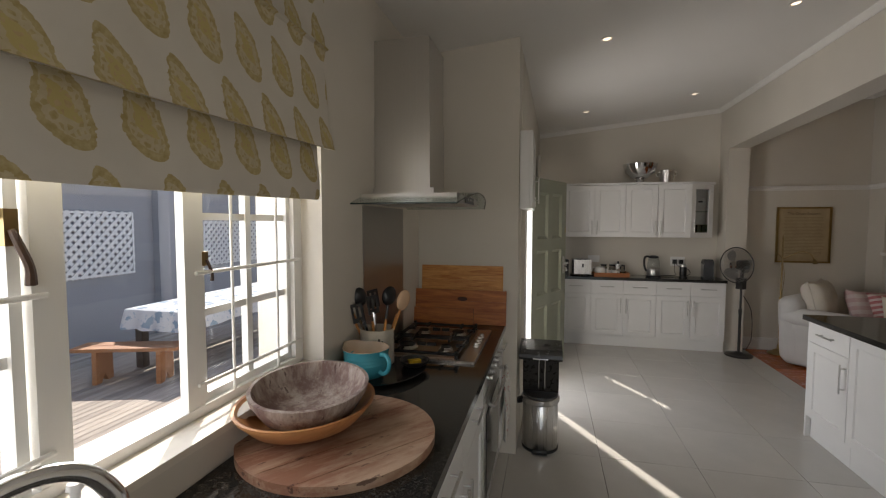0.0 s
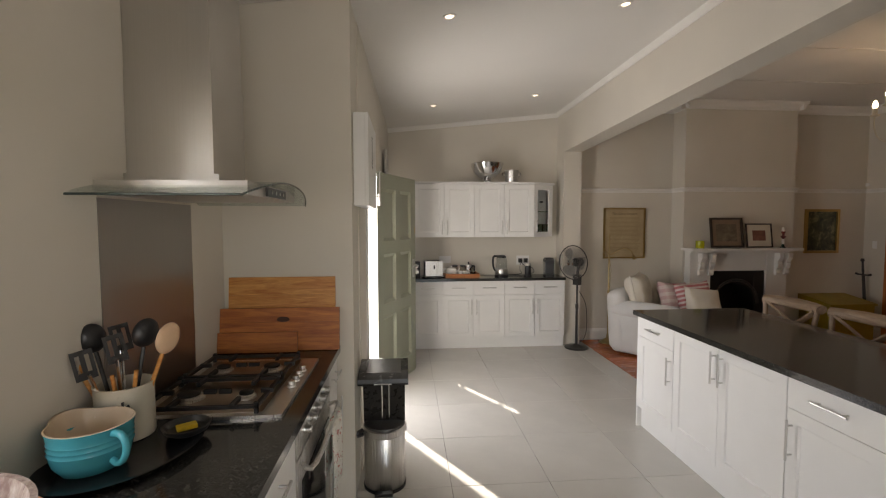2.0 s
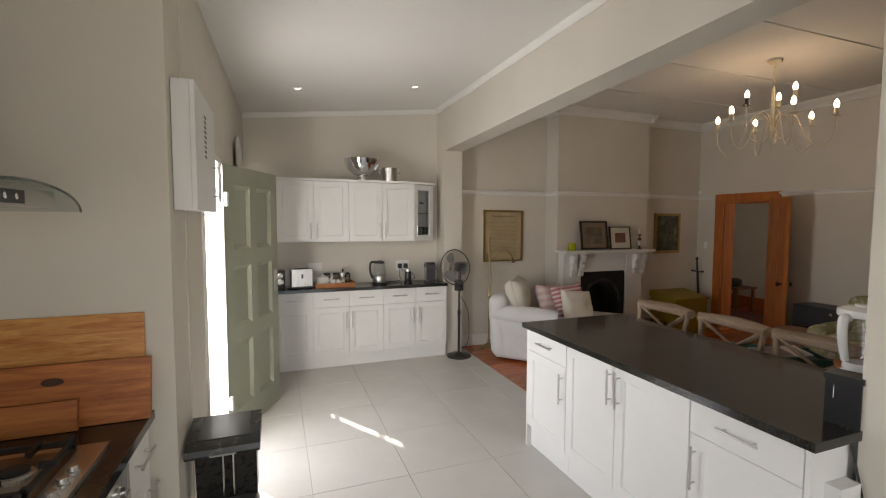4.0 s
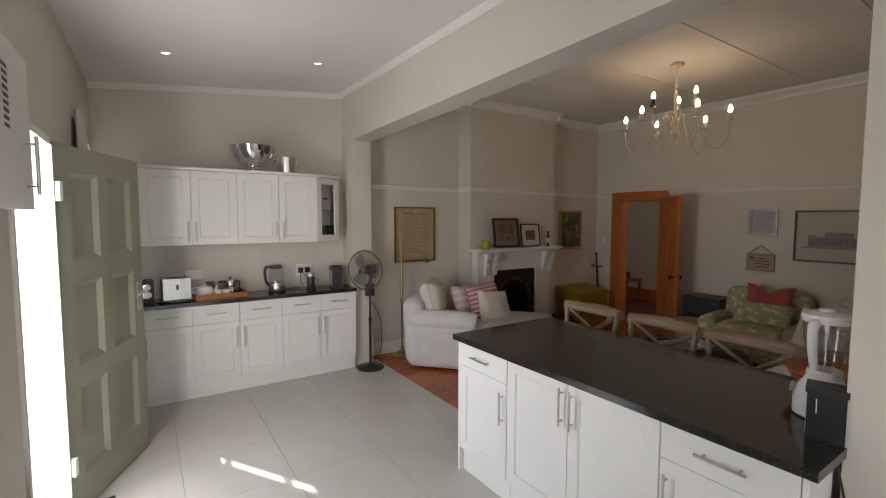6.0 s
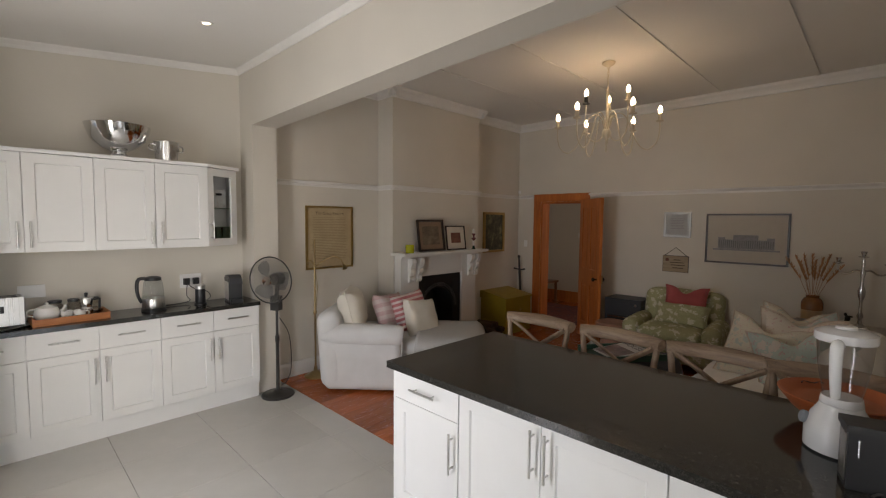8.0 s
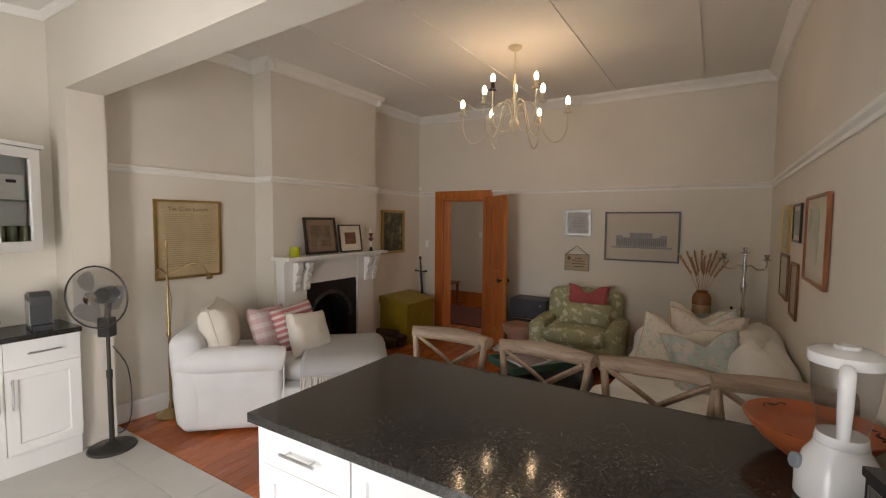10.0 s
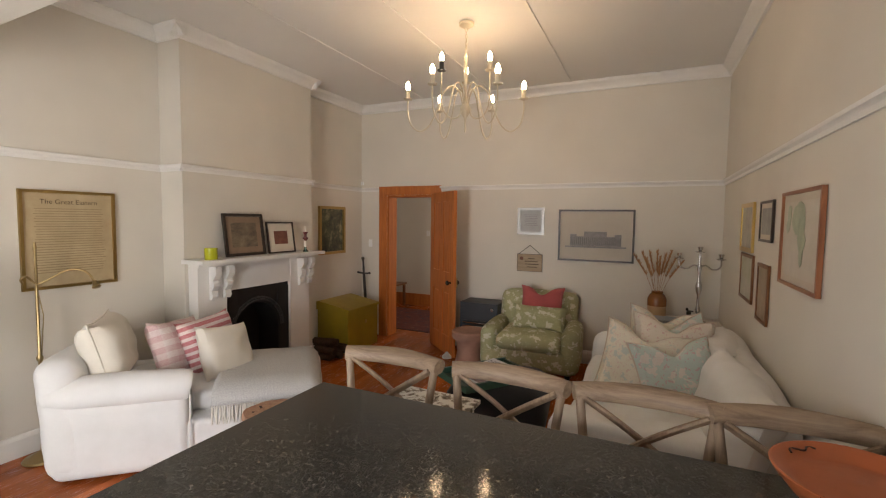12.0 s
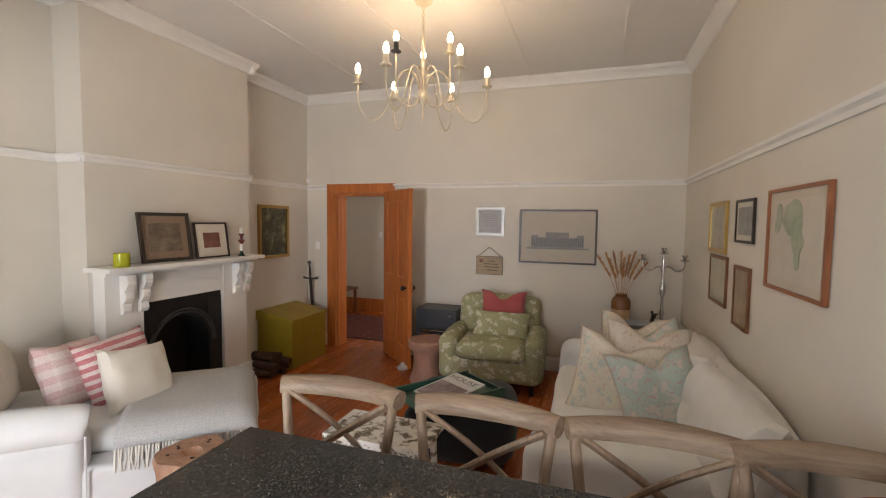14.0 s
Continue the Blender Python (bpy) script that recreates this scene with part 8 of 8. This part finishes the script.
lattice(6.24, 7.54, 0.78, 1.73)
lattice(9.0, 10.9, 0.76, 1.60)
lattice(4.25, 5.55, 0.78, 1.73)
tt = thing("terrace_table", pose(-3.94, 7.76, -0.28), "outdoor timber table with dark legs", "table")
DARKWOOD = wood("dark_table", (0.045, 0.03, 0.022), (0.09, 0.06, 0.045), 1, 1, 0.7, False)
for k in range(4):
    part("plank", box((-0.40 + k * 0.2, -1.45, 0.74, -0.205 + k * 0.2, 1.45, 0.77)), DARKWOOD, tt)
for x in (-0.36, 0.36):
    for y in (-1.34, 1.34):
        part("leg", box((x - 0.05, y - 0.05, 0, x + 0.05, y + 0.05, 0.74)), DARKWOOD, tt)
BLUESPOT = floral("blue_print", (0.72, 0.74, 0.76), (0.24, 0.36, 0.48), (0.42, 0.52, 0.62), 5.5, 0.44)
bm = bmesh.new()
rows_ = []
for k, (g_, z) in enumerate(((0.0, 0.777), (0.02, 0.765), (0.04, 0.66), (0.06, 0.53))):
    row = []
    for i in range(80):
        t = i / 80 * 4
        s_, f_ = int(t), t - int(t)
        hx, hy = 0.42 + g_, 1.48 + g_
        c_ = [(-hx + 2 * hx * f_, -hy), (hx, -hy + 2 * hy * f_), (hx - 2 * hx * f_, hy), (-hx, hy - 2 * hy * f_)][s_]
        wv = 0.03 * math.sin(i * 1.1) * max(0, k - 1)
        row.append(bm.verts.new((c_[0] * (1 + wv * 0.5), c_[1] * (1 + wv * 0.3), z - 0.01 * math.sin(i * 0.9) * (k == 3))))
    rows_.append(row)
bm.faces.new(rows_[0])
for p, q in zip(rows_, rows_[1:]):
    for i in range(80):
        bm.faces.new((p[i], p[(i + 1) % 80], q[(i + 1) % 80], q[i]))
one("tablecloth", bm, BLUESPOT, pose(-3.94, 7.76, -0.278), "white tablecloth with blue printed flowers on the terrace table", "tablecloth", smooth=True)
BENCHW = wood("bench_wood", (0.30, 0.12, 0.05), (0.48, 0.23, 0.10), 1, 1, 0.6, False)
for x, y, turn, half in ((-3.98, 5.98, -72, 0.58), (-2.95, 7.95, 3, 0.85)):
    bn_ = thing("terrace_bench", pose(x, y, -0.28, 0, 0, turn), "orange-brown timber garden bench", "bench", "benches at the terrace table")
    for k in range(2):
        part("plank", box((-0.16 + k * 0.165, -half, 0.38, -0.005 + k * 0.165, half, 0.42)), BENCHW, bn_, bevel=0.004)
    for y2 in (-half * 0.6, half * 0.6):
        part("leg", extrude_poly([(-0.15, 0), (-0.06, 0), (0, 0.10), (0.06, 0), (0.15, 0), (0.14, 0.38), (-0.14, 0.38)], 0.05, m=pose(0, y2, 0)), BENCHW, bn_)

# ---- floor pieces ----
floor_tiles = bpy.data.objects["floor"]
meshes = {}


def piece(name, x0, y0, x1, y1, z0, z1, mat, parent, ch=0.0015):
    key = (name, round(x1 - x0, 3), round(y1 - y0, 3), mat.name)
    if key not in meshes:
        w, d = x1 - x0, y1 - y0
        bm = bmesh.new()
        lo = [bm.verts.new(c) for c in ((0, 0, z0), (w, 0, z0), (w, d, z0), (0, d, z0))]
        mid = [bm.verts.new(c) for c in ((0, 0, z1 - ch), (w, 0, z1 - ch), (w, d, z1 - ch), (0, d, z1 - ch))]
        top = [bm.verts.new(c) for c in ((ch, ch, z1), (w - ch, ch, z1), (w - ch, d - ch, z1), (ch, d - ch, z1))]
        for a, b in ((lo, mid), (mid, top)):
            for i in range(4):
                bm.faces.new((a[i], a[(i + 1) % 4], b[(i + 1) % 4], b[i]))
        bm.faces.new(top)
        me = bpy.data.meshes.new(name)
        bm.to_mesh(me)
        bm.free()
        me.materials.append(mat)
        meshes[key] = me
    ob = new(name, meshes[key])
    ob.parent = parent
    ob.location = (x0, y0, 0)
    return ob


TS, GX, GY, gap = 0.60, 1.12, 6.095, 0.0013
ix = [XW] + [GX + TS * k for k in range(-2, 4) if XW + 0.02 < GX + TS * k < XT] + [XT]
iy = [-0.5] + [GY + TS * k for k in range(-12, 5) if -0.5 < GY + TS * k < YK] + [YK]
for a, b in zip(ix, ix[1:]):
    for c, d in zip(iy, iy[1:]):
        if b - a > 0.03 and d - c > 0.03:
            piece("tile", a + gap, c + gap, b - gap, d - gap, -0.011, 0.0, TILE, floor_tiles)
planks = bpy.data.objects["floor.001"]
rng = random.Random(5)
y = YR
PW = 0.112
while y < 9.2:
    x, end = XT + 0.004, XF if y < YB else XF
    end = 9.3 if y > 5.2 else XF
    while x < end - 0.05:
        ln = rng.choice((1.2, 1.6, 2.0, 2.4))
        x1 = min(end, x + ln)
        if end - x1 < 0.35:
            x1 = end
        if y < 8.15 or x1 > XF:
            piece("plank", x, y + 0.001, x1 - 0.0015, min(y + PW, 9.2) - 0.001, -0.021, 0.0, PLANK, planks, 0.002)
        x = x1
    y += PW
# terrace boards
deck = structure(part("deck", box((-5.65, -3.0, -0.5, XW - 0.3, 14.0, -0.32)), GAP), "weathered grey-brown timber deck", "deck")
x = -5.64
while x < XW - 0.33:
    piece("deck_board", x, -3.0, x + 0.086, 14.0, -0.315, -0.28, DECKWOOD, deck, 0.003)
    x += 0.092
